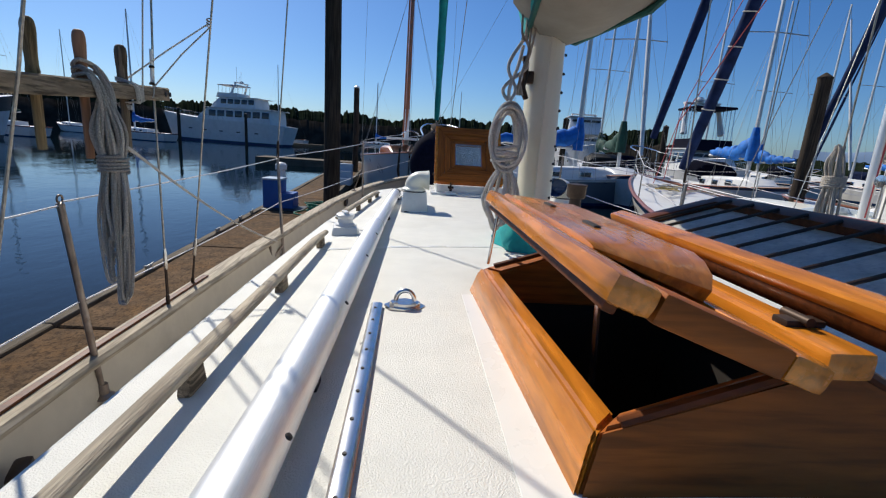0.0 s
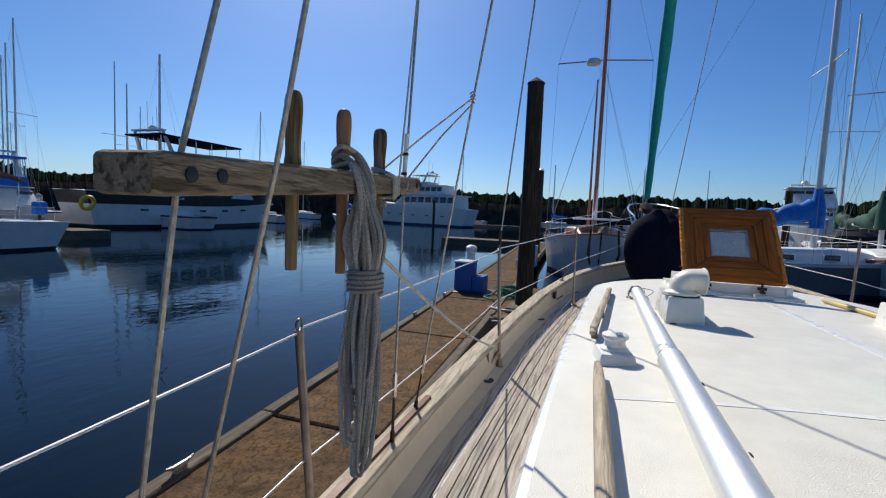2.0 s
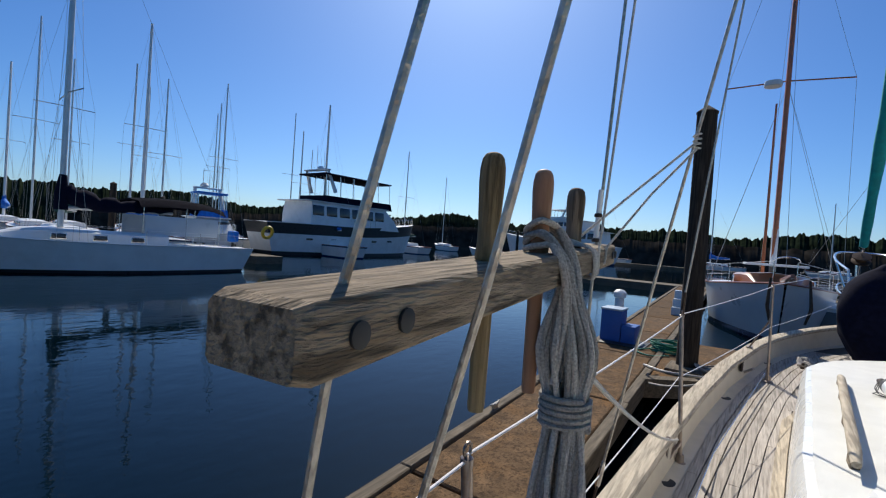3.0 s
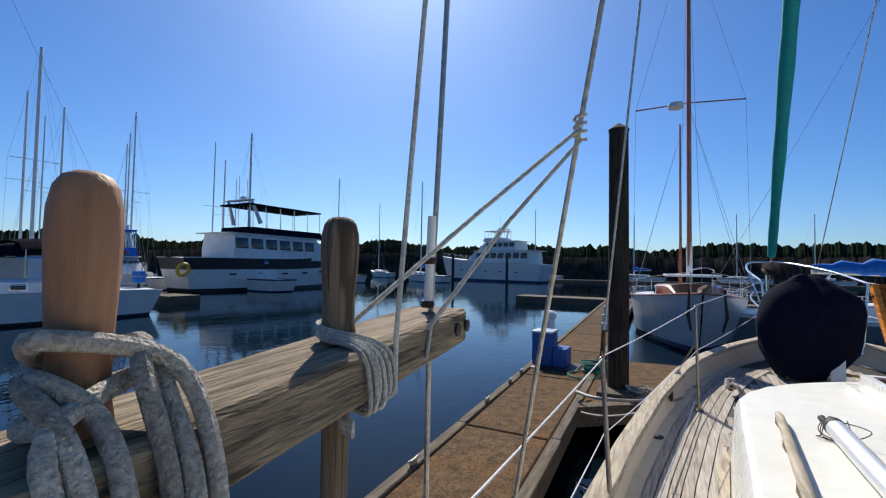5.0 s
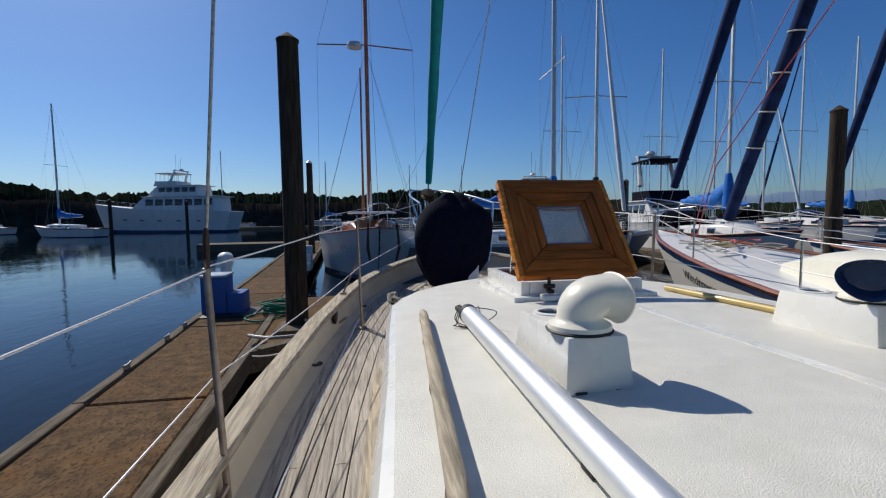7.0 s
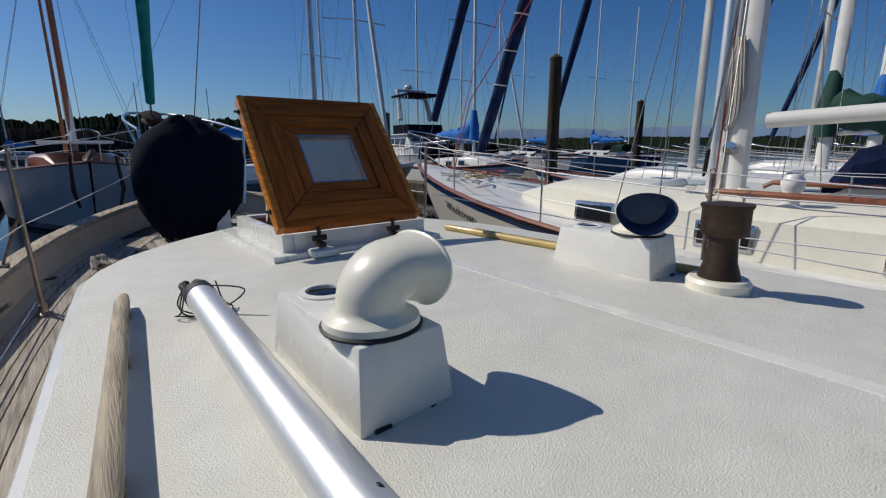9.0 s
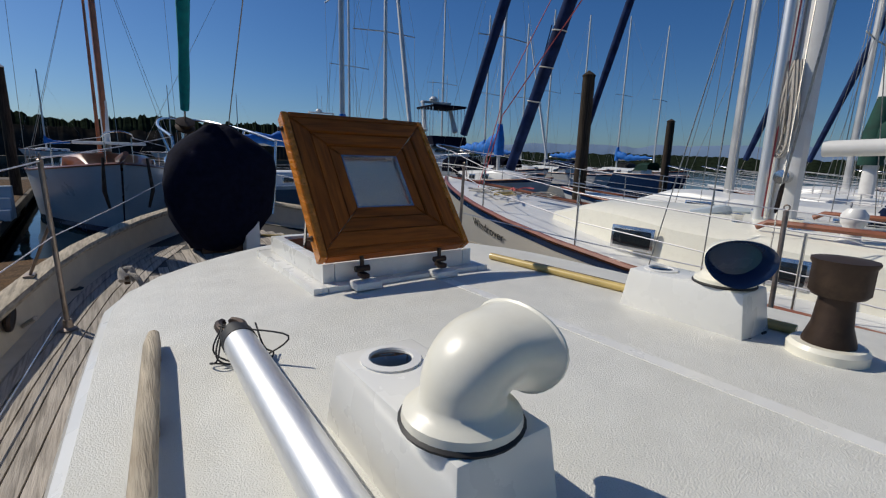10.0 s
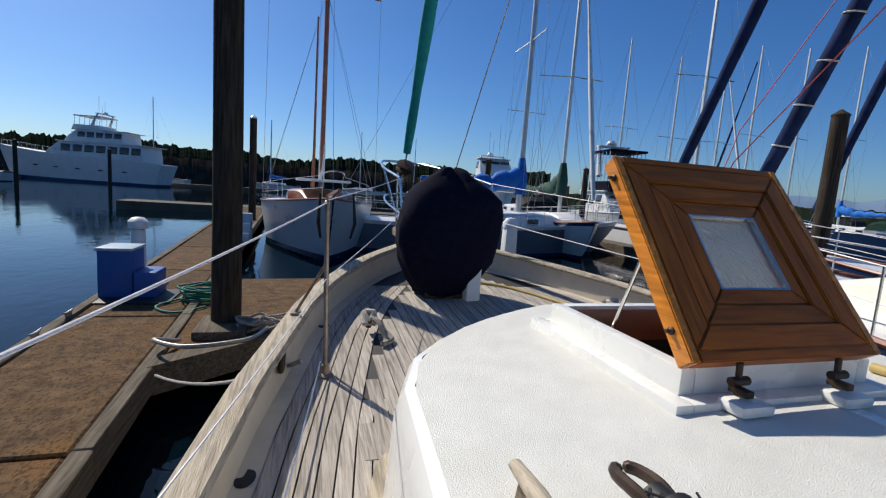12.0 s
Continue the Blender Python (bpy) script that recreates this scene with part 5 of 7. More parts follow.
# starboard stanchions and lifelines
stb = [stanchion(2 * XC + 1.79, 1.08, -0.04, 0.775, (0.03, -0.07), "steel lifeline stanchion on the starboard side"),
       stanchion(2 * XC + 1.66, 3.29, -0.01, 0.87, (0.06, 0.03), "steel lifeline stanchion on the starboard side"),
       stanchion(2 * XC + 1.215, 5.47, 0.125, 1.02, (0.02, -0.01), "steel lifeline stanchion on the starboard side")]
for pa, pb in zip(stb, stb[1:] + [Vector((0.62, 7.95, 1.22))]):
    for dz in (0.012, -0.38):
        bm = B()
        tube(bm, sag(pa + Vector((0, 0, dz)), pb + Vector((0, 0, dz)), 0.012), 0.004, 6)
        single("lifeline", bm, LIFELINE, "white coated wire lifeline", "lifeline", "lifelines")
# low guide wire along the port side deck
bm = B()
tube(bm, [(-1.24, 5.47, 0.20), (-1.50, 3.4, 0.06), (-1.60, 1.0, 0.02)], 0.004, 6)
single("jackline", bm, STEEL, "thin wire run along the side deck", "wire")

t = thing("snatch_block", "dark wooden block with a white rope end by the bulwark", "block", (-1.72, 0.58, deck_z(0.58)))
zb_ = deck_z(0.58) + 0.006
bm = B()
box(bm, (-1.72, 0.58, zb_ + 0.045), (0.055, 0.12, 0.085), 0.02, (0, 0, 25))
part("cheek", bm, BRONZE, t)
bm = B()
tube(bm, curve_pts([(-1.70, 0.62, zb_ + 0.05), (-1.64, 0.70, zb_ + 0.03), (-1.59, 0.76, zb_ + 0.012), (-1.52, 0.79, zb_ + 0.010)], 6), 0.009, 8)
part("rope_end", bm, ROPE_WHITE, t, "white three-strand rope end")

# ---- bow: pulpit, bowsprit, furled jib, covered windlass, mooring cleats ----
t = thing("bowsprit", "wooden bowsprit running out over the bow", "bowsprit", (XC, 7.4, 0.2))
bm = B()
box(bm, (XC - 0.06, 8.7, 0.40), (0.17, 2.7, 0.13), 0.03, (3, 0, 3))
part("spar", bm, GREYWOOD, t)
t = thing("pulpit", "tubular white-steel bow pulpit", "pulpit", (XC, 8.6, 0.5))
loop = curve_pts([(0.62, 7.95, 1.22), (0.50, 8.9, 1.36), (0.20, 9.75, 1.48), (-0.10, 9.92, 1.50), (-0.35, 9.72, 1.48), (-0.46, 8.9, 1.36), (-0.42, 7.95, 1.22)], 6)
bm = B()
tube(bm, loop, 0.0165, 10)
part("top_rail", bm, STEEL, t)
bm = B()
tube(bm, curve_pts([(0.60, 7.95, 0.85), (0.46, 8.9, 0.95), (0.12, 9.75, 1.02), (-0.25, 9.72, 1.02), (-0.42, 8.9, 0.95), (-0.40, 7.95, 0.85)], 6), 0.011, 8)
part("mid_rail", bm, STEEL, t)
for a, b in (((0.62, 7.95, 1.22), (0.52, 7.80, 0.40)), ((-0.42, 7.95, 1.22), (-0.36, 7.75, 0.40)), ((0.50, 8.9, 1.36), (0.14, 8.85, 0.46)), ((-0.46, 8.9, 1.36), (-0.18, 8.85, 0.46)), ((-0.10, 9.92, 1.5), (-0.08, 9.9, 0.50))):
    bm = B()
    tube(bm, [a, b], 0.0145, 8)
    part("leg", bm, STEEL, t)
t = thing("furled_jib", "jib furled on the forestay in a teal cover", "furled sail", (-0.12, 9.7, 0.6))
base, tip = Vector((-0.12, 9.72, 0.62)), Vector((-0.45, MY + 0.12, 11.9))
bm = B()
pts, rs = [], []
for k in range(33):
    f = 0.085 + 0.90 * k / 32
    pts.append(base.lerp(tip, f))
    rs.append((0.05 + 0.035 * math.sin(math.pi * min(1, k / 20)) + 0.006 * math.sin(k * 2.1)) * (1 if k < 28 else 0.8))
tube(bm, pts, rs, 12)
part("sail", bm, TEAL, t)
bm = B()
tube(bm, [base, base.lerp(tip, 0.09)], 0.012, 8)
part("stay", bm, STEEL, t)
bm = B()
lathe(bm, [(0, 0), (0.11, 0), (0.115, 0.02), (0.07, 0.03), (0.065, 0.075), (0.11, 0.085), (0.11, 0.10), (0.03, 0.11), (0, 0.11)], tuple(base.lerp(tip, 0.065)), (35, 0, 0), n=20)
part("furling_drum", bm, BRONZE, t)
wire("taut wire jib stay", [(0.02, 8.1, 0.55), (MX, 1.75, 8.2)], 0.005)
# dark covered windlass on the foredeck
t = thing("windlass_cover", "bulky navy canvas cover over a windlass", "canvas cover", (-0.20, 6.93, 0.19))
bm = B()
rows = []
wx, wy = -0.20, 6.93
for z, r, sy in ((z_ + 0.07, r_, q_) for z_, r_, q_ in ((0.15, 0.10, 0.8), (0.165, 0.23, 0.8), (0.26, 0.32, 0.8), (0.44, 0.435, 0.8), (0.58, 0.48, 0.8), (0.72, 0.485, 0.8), (0.86, 0.455, 0.8), (0.98, 0.395, 0.8), (1.07, 0.30, 0.8), (1.13, 0.205, 0.8), (1.17, 0.13, 0.8), (1.22, 0.075, 0.8), (1.235, 0.02, 0.8))):
    ring = []
    for k in range(40):
        a = k * math.tau / 40
        fold = 0.026 * math.sin(3 * a + z * 3) + 0.016 * abs(math.sin(6 * a - z * 6)) + 0.075 * noise.noise(Vector((math.cos(a) * 1.2 + 4, math.sin(a) * 1.2, z * 2.2))) + 0.03 * noise.noise(Vector((math.cos(a) * 2.5, math.sin(a) * 2.5, z * 5)))
        ring.append((wx + (r * 0.93 + fold) * math.cos(a) + 0.07 * (z - 0.5), wy + (r * 0.93 + fold) * sy * math.sin(a), z + 0.02 * math.sin(2 * a + 1) * (z > 0.3)))
    rows.append(ring)
loft(bm, rows, closed=True, caps=True)
part("canvas", bm, NAVY, t)
bm = B()
tube(bm, [(wx + 0.25 * math.cos(a), wy + 0.20 * math.sin(a), 0.33 + 0.01 * math.sin(3 * a)) for a in [k * math.tau / 24 for k in range(25)]], 0.007, 6, caps=False)
part("drawcord", bm, ROPE, t)
bm = B()
box(bm, (wx, wy, 0.25), (0.34, 0.30, 0.16), 0.03)
box(bm, (wx, wy, 0.33), (0.22, 0.42, 0.10), 0.03)
part("windlass_body", bm, BRONZE, t)
t = thing("samson_post", "white painted post beside the windlass", "post", (0.03, 6.78, 0.18))
bm = B()
box(bm, (0.03, 6.78, 0.34), (0.13, 0.12, 0.34), 0.015, (0, 0, 10))
part("post", bm, WHITE_PLASTIC, t)


def mooring_cleat(x, y, z, seed, label):
    rnd = random.Random(seed)
    t = thing("mooring_cleat", label, "cleat", (x, y, z), "mooring cleats")
    bm = B()
    tube(bm, curve_pts([(x, y - 0.11, z + 0.065), (x, y - 0.05, z + 0.055), (x, y + 0.05, z + 0.055), (x, y + 0.11, z + 0.065)], 4), [0.010] + [0.015] * 11 + [0.010], 8)
    box(bm, (x, y, z + 0.025), (0.035, 0.07, 0.05), 0.008)
    part("horn", bm, BRONZE, t)
    for k in range(5):
        bm = B()
        P_ = [(x + rnd.uniform(-0.03, 0.03), y - 0.07 + 0.012 * k, z + 0.05), (x + 0.035, y - 0.02, z + 0.075 + 0.008 * k), (x - 0.03, y + 0.05, z + 0.08), (x + 0.03, y + 0.075, z + 0.05), (x - 0.03, y, z + 0.075 + 0.006 * k), (x + rnd.uniform(-0.04, 0.04), y - 0.08, z + 0.04)]
        tube(bm, curve_pts(P_, 5), 0.016, 8)
        part("rope_turn", bm, ROPE, t)


mooring_cleat(-0.93, 6.05, deck_z(6.05) + 0.05, 2, "bronze cleat with turns of grey mooring line")
mooring_cleat(1.10, 6.30, deck_z(6.3) + 0.05, 4, "bronze cleat with turns of mooring line by the bulwark")
t = thing("mooring_tail", "loose grey rope end hanging from the cleat", "rope", (-0.88, 5.85, deck_z(5.85)))
bm = B()
tube(bm, curve_pts([(-0.92, 6.05, 0.26), (-0.88, 5.93, 0.27), (-0.84, 5.85, 0.18), (-0.87, 5.79, 0.172), (-0.80, 5.87, 0.175), (-0.84, 5.97, 0.20)], 6), 0.017, 8)
part("rope", bm, ROPE, t)
t = thing("anchor_chain_line", "pale line laid along the starboard foredeck", "rope", (0.7, 6.6, deck_z(6.6)))
bm = B()
tube(bm, curve_pts([(0.25, 7.3, 0.25), (0.55, 7.1, 0.24), (0.85, 6.6, 0.21), (1.05, 6.1, 0.185)], 6), 0.012, 7)
part("rope", bm, BOATHOOK, t)

# bow line from the port fairlead to the dock
bm = B()
tube(bm, sag((-1.33, 5.39, 0.24), (-2.55, 7.4, -0.62), 0.10), 0.012, 8)
single("mooring_line", bm, ROPE, "grey mooring line led from the bow to the dock", "rope")

# ---- dock ----
DZ = -0.68
far_x = lambda y: -3.47 - 0.066 * y
near_x = lambda y: -2.31 - 0.048 * y
dock = tagged(new("dock"), "brown algae-stained floating dock beside the boat", "dock", kind="structure")
ORG[dock.name] = Vector((0, 0, 0))
for k in range(-4, 11):
    y0, y1 = 0.04 + 3.14 * k + 0.02, 0.04 + 3.14 * (k + 1) - 0.02
    bm = B()
    prism(bm, [(far_x(y0) + 0.10, y0), (near_x(y0) - 0.12, y0), (near_x(y1) - 0.12, y1), (far_x(y1) + 0.10, y1)], DZ - 0.25, DZ)
    bmesh.ops.bevel(bm, geom=[e for e in bm.edges if all(v.co.z > DZ - 0.01 for v in e.verts)], offset=0.015, segments=1, affect='EDGES')
    part("slab", bm, DOCKTOP, dock, "", 30)
    for fx, s in ((far_x, 1), (near_x, -1)):
        bm = B()
        w = 0.13
        xa, xb = fx(y0), fx(y1)
        prism(bm, [(xa - s * 0.03, y0 - 0.015), (xa + s * (w - 0.035), y0 - 0.015), (xb + s * (w - 0.035), y1 + 0.015), (xb - s * 0.03, y1 + 0.015)], DZ - 0.22, DZ + 0.03)
        bmesh.ops.bevel(bm, geom=list(bm.edges), offset=0.012, segments=1, affect='EDGES')
        part("edge_timber", bm, DOCKEDGE, dock)
    bm = B()
    prism(bm, [(far_x(y0) + 0.2, y0), (near_x(y0) - 0.25, y0), (near_x(y1) - 0.25, y1), (far_x(y1) + 0.2, y1)], WATER_Z - 0.2, DZ - 0.25)
    part("float", bm, BLACK, dock)
bm = B()
prism(bm, [(near_x(7.9) + 0.02, 7.9), (-1.27, 9.0), (-1.05, 12.0), (near_x(11.8) + 0.02, 11.8)], DZ - 0.22, DZ - 0.004)
part("gusset", bm, DOCKTOP, dock, "", 30)
bm = B()
prism(bm, [(near_x(7.6) - 0.02, 7.65), (-1.20, 8.87), (-1.24, 9.03), (near_x(7.9) + 0.0, 7.93)], DZ - 0.25, DZ + 0.035)
part("edge_timber", bm, DOCKEDGE, dock)
for y in (2.2, 4.9, 7.3, 8.6, 9.4):
    t = thing("dock_cleat", "small rusty steel cleat on the dock edge", "cleat", (far_x(y) + 0.06, y, DZ + 0.03), "dock cleats")
    bm = B()
    tube(bm, [(far_x(y) + 0.06, y - 0.11, DZ + 0.09), (far_x(y) + 0.06, y - 0.05, DZ + 0.075), (far_x(y) + 0.06, y + 0.05, DZ + 0.075), (far_x(y) + 0.06, y + 0.11, DZ + 0.09)], [0.009, 0.016, 0.016, 0.009], 8)
    box(bm, (far_x(y) + 0.06, y, DZ + 0.05), (0.04, 0.09, 0.05), 0.008)
    part("horn", bm, WIRE, t)


def pile(x, y, r, top, label, cap=None):
    t = thing("mooring_pile", label, "pile", (x, y, WATER_Z), "mooring piles")
    bm = B()
    rows = []
    for z, f in ((WATER_Z - 0.6, 1.05), (DZ, 1.03), (0.6, 1.0), (1.8, 0.97), (top - 0.16, 0.94), (top - 0.13, 0.97)):
        rows.append([(x + r * f * math.cos(a) * (1 + 0.03 * math.sin(3 * a + z)), y + r * f * math.sin(a), z) for a in [k * math.tau / 20 for k in range(20)]])
    loft(bm, rows, closed=True, caps=True)
    part("post", bm, PILE, t)
    bm = B()
    lathe(bm, [(r * 1.0, top - 0.14), (r * 1.02, top - 0.11), (0.02, top), (0, top)], (x, y, 0), n=20)
    part("cap", bm, cap or PILE, t)
    return t


pile(-2.25, 8.98, 0.165, 3.80, "tall dark creosoted mooring pile through the dock")
pile(-3.75, 24.5, 0.15, 3.75, "dark mooring pile with a white cap further along the dock", WHITE_PLASTIC)
pile(9.0, 10.2, 0.16, 3.32, "dark mooring pile between the moored boats")
for x, y, tp in ((21, 14.6, 3.2), (27, 12, 3.2), (9.5, 31, 3.4), (16, 30, 3.3), (-30, 60, 3.4), (-24, 66, 3.4), (-38, 30, 3.2), (-35, 12, 3.4), (-42, 18, 3.2)):
    pile(x, y, 0.19, tp, "dark mooring pile in the marina")
t = thing("pile_hoop", "steel hoop bracket holding the pile to the dock", "bracket", (-2.25, 8.75, DZ))
bm = B()
tube(bm, curve_pts([(-2.60, 8.35, DZ + 0.05), (-2.75, 8.05, DZ + 0.16), (-2.4, 7.77, DZ + 0.18), (-1.9, 8.0, DZ + 0.16), (-1.75, 8.65, DZ + 0.08)], 6), 0.022, 8)
part("hoop", bm, WIRE, t)
bm = B()
box(bm, (-2.25, 8.84, DZ + 0.04), (0.55, 0.70, 0.10), 0.02)
part("collar", bm, DOCKEDGE, t)
bm = B()
rnd = random.Random(8)
for k in range(9):
    c = Vector((-1.85 + rnd.uniform(-.12, .12), 8.80 + rnd.uniform(-.15, .15), DZ + 0.04 + 0.03 * k * 0.5))
    tube(bm, [c + Vector((0.14 * math.cos(a), 0.10 * math.sin(a), 0.03 * math.sin(2 * a + k))) for a in [j * math.tau / 12 for j in range(13)]], 0.016, 6, caps=False)
single("mooring_line", bm, ROPE, "heap of grey mooring line beside the pile", "rope")
# blue stepped dock box with a service post and hose
t = thing("dock_box", "blue stepped plastic dock box", "dock box", (-3.75, 10.56, DZ))
bm = B()
box(bm, (-3.89, 10.61, DZ + 0.34), (0.42, 0.52, 0.68), 0.02)
part("tall_bin", bm, BLUEBOX, t)
bm = B()
box(bm, (-3.89, 10.61, DZ + 0.695), (0.45, 0.56, 0.04), 0.012)
part("lid", bm, GREY_HULL, t, "pale sun-faded lid")
bm = B()
box(bm, (-3.53, 10.61, DZ + 0.19), (0.28, 0.50, 0.38), 0.02)
part("low_bin", bm, BLUEBOX, t)
bm = B()
box(bm, (-3.63, 10.46, DZ + 0.012), (0.95, 0.85, 0.02), 0.006)
part("base_mat", bm, BLACK, t)
t = thing("service_post", "white dock power post with a domed cap", "power post", (-4.18, 12.2, DZ))
bm = B()
lathe(bm, [(0, 0), (0.13, 0), (0.12, 0.02), (0.11, 0.78), (0, 0.78)], (-4.18, 12.2, DZ), n=16)
part("column", bm, WHITE_PLASTIC, t)
bm = B()
lathe(bm, [(0, 0.80), (0.15, 0.80), (0.155, 0.92), (0.10, 0.98), (0, 1.0)], (-4.18, 12.2, DZ), n=16)
part("head", bm, WHITE_PLASTIC, t)
t = thing("hose_coil", "coiled green garden hose on the dock", "hose", (-2.75, 10.35, DZ))
rnd = random.Random(4)
for k in range(11):
    c = Vector((-2.75 + rnd.uniform(-.05, .05), 10.35 + rnd.uniform(-.05, .05), DZ + 0.014 + 0.018 * k))
    r = 0.30 + rnd.uniform(-.08, .06)
    bm = B()
    tube(bm, [c + Vector((r * math.cos(a), r * 0.8 * math.sin(a), 0.012 * math.sin(3 * a + k))) for a in [j * math.tau / 20 for j in range(21)]], 0.014, 6, caps=False)
    part("hose_turn", bm, HOSE, t)
bm = B()
tube(bm, curve_pts([(-3.05, 10.25, DZ + 0.03), (-3.25, 9.85, DZ + 0.02), (-2.95, 9.55, DZ + 0.02), (-2.65, 9.85, DZ + 0.02)], 6), 0.014, 6)
part("hose_end", bm, HOSE, t)
t = thing("rope_heap", "tangled grey mooring rope heaped beside the pile", "rope", (-1.66, 8.90, DZ))
rnd = random.Random(21)
for k in range(7):
    bm = B()
    pts = []
    for q in range(9):
        a = q * 1.35 + k
        r = rnd.uniform(0.05, 0.26)
        pts.append((-1.66 + r * math.cos(a), 8.90 + 0.8 * r * math.sin(a), DZ + 0.016 + 0.02 * k * rnd.random() + 0.05 * max(0, 0.2 - r)))
    tube(bm, curve_pts(pts, 5), 0.013, 6)
    part("rope_turn", bm, (ROPE, ROPE_WHITE)[k % 2], t)
t = thing("dock_steps", "grey plastic boarding steps further along the dock", "steps", (-3.3, 17.2, DZ))
for k in range(3):
    bm = B()
    box(bm, (-3.3, 17.0 + 0.25 * k, DZ + 0.13 + 0.13 * k), (0.7, 0.26, 0.26 + 0.26 * k), 0.02)
    part("tread", bm, GREY_HULL, t)
# second finger with walkway ahead of the bow and a far main walkway
bm = B()
for poly in ([(2.2, 13.4), (3.1, 13.4), (3.1, 2.0), (2.2, 2.0)], [(-12, 33.5), (60, 33.5), (60, 35.8), (-12, 35.8)], [(11.4, 33), (12.5, 33), (12.5, -6), (11.4, -6)], [(-60, 17.5), (-27.8, 17.5), (-27.8, 19.5), (-60, 19.5)], [(-52, 84), (40, 108), (40, 110.5), (-52, 86.5)]):
    prism(bm, poly, WATER_Z - 0.2, DZ + 0.02)
structure("far_walkway", bm, DOCKEDGE, "grey floating walkways further into the marina", 30)

# ---- boats ----
def place(bm, M):
    bmesh.ops.transform(bm, matrix=M, verts=bm.verts)
    return bm


def beam_at(u, Bm):
    f = (1 - (1 - min(u / 0.62, 1)) ** 2) ** 0.8 if u < 0.62 else 1 - 0.30 * ((u - 0.62) / 0.38) ** 1.6
    return Bm / 2 * max(0.012, f)


def sheer_at(u, fb, fm, fs):
    return fm + (fb - fm) * max(0, 1 - u / 0.62) ** 1.7 if u < 0.62 else fm + (fs - fm) * ((u - 0.62) / 0.38) ** 2


def hull_parts(t, M, L, Bm, fb, fm, fs, mat, stripe=None, rail=REDWOOD, boot=NAVY_PAINT, deck=WHITE_FAR, flare=0.9, rake=0.10, stripe_h=0.085):
    """Hull skin from the water up to the sheer, boot top, sheer stripe, rail and deck; bow at y 0, stern at -L."""
    US = [0, .02, .05, .09, .14, .2, .28, .37, .46, .55, .65, .75, .85, .93, 1.0]

    def pt(u, f, side):
        s = sheer_at(u, fb, fm, fs)
        b = beam_at(u, Bm)
        narrow = flare ** (1 - f) * (1 - (1 - f) * 0.42 * max(0, 1 - u / 0.45))
        y = -L * u - L * rake * (1 - f) ** 1.2 * (1 - u) ** 3 + L * 0.04 * (1 - f) * (u ** 6)
        return Vector((side * b * narrow, y, f * s))
    def band(f0, f1, n, off=0.0):
        bm = B()
        for side in (-1, 1):
            rows = []
            for u in US:
                row = []
                for k in range(n + 1):
                    p = pt(u, f0 + (f1 - f0) * k / n, side)
                    p.x += side * off
                    row.append(p)
                rows.append(row)
            loft(bm, rows)
        row0 = [pt(1.0, f0 + (f1 - f0) * k / n, -1) for k in range(n + 1)]
        row1 = [pt(1.0, f0 + (f1 - f0) * k / n, 1) for k in range(n + 1)]
        loft(bm, [row0, row1])
        return place(bm, M)
    part("hull_skin", band(0.10, 1.0 - (stripe_h if stripe else 0), 6), mat, t)
    part("boot_top", band(-0.30, 0.10, 2), boot, t)
    if stripe:
        part("sheer_stripe", band(1.0 - stripe_h, 1.0, 1, 0.004), stripe, t)
    bm = B()
    rows = [[pt(u, 1.0, -1) + Vector((0.0, 0, -0.01)), Vector((0, pt(u, 1, 1).y, sheer_at(u, fb, fm, fs) + 0.05)), pt(u, 1.0, 1) + Vector((0, 0, -0.01))] for u in US]
    part("deck", place(loft(bm, rows), M), deck, t)
    for side in (-1, 1):
        bm = B()
        tube(bm, [pt(u, 1.0, side) + Vector((0, 0, 0.02)) for u in US], 0.035, 6)
        part("toe_rail", place(bm, M), rail, t)


def house_parts(t, M, y0, y1, w0, w1, z0, h, mat, wins=3, winmat=None, frame=None, rake=0.35, fsheer=None):
    """A trunk cabin from y0 (fore) to y1 (aft) with windows along both sides."""
    z = fsheer or (lambda y: z0)
    rows = []
    N = 8
    for k in range(N + 1):
        y = y0 + (y1 - y0) * k / N
        w = w0 + (w1 - w0) * min(1, k / 3)
        hh = h * (0.30 if k == 0 else 0.86 if k == 1 else 1.0)
        zz = z(y)
        rows.append([Vector((-w / 2, y, zz - 0.05)), Vector((-w / 2 * 0.95, y, zz + hh * 0.80)), Vector((-w / 2 * 0.86, y, zz + hh * 0.96)), Vector((0, y, zz + hh * 1.08)), Vector((w / 2 * 0.86, y, zz + hh * 0.96)), Vector((w / 2 * 0.95, y, zz + hh * 0.80)), Vector((w / 2, y, zz - 0.05))])
    bm = B()
    loft(bm, rows, caps=True)
    part("cabin", place(bm, M), mat, t)
    for k in range(wins):
        f = (k + 0.75) / (wins + 0.5)
        y = y0 + (y1 - y0) * (0.12 + 0.84 * f)
        for s in (-1, 1):
            x = s * (w1 / 2 * 0.972)
            wl = min(0.46, abs(y1 - y0) / wins * 0.5)
            bm = B()
            box(bm, (x, y, z(y) + h * 0.42), (0.05, wl + 0.07, h * 0.48 + 0.04), 0.022, (0, -s * 4, 0))
            fr = part("window", place(bm, M), frame or STEEL, t)
            bm = B()
            box(bm, (x + s * 0.012, y, z(y) + h * 0.42), (0.05, wl, h * 0.48 - 0.03), 0.02, (0, -s * 4, 0))
            part("pane", place(bm, M), winmat or DARKGLASS, fr)


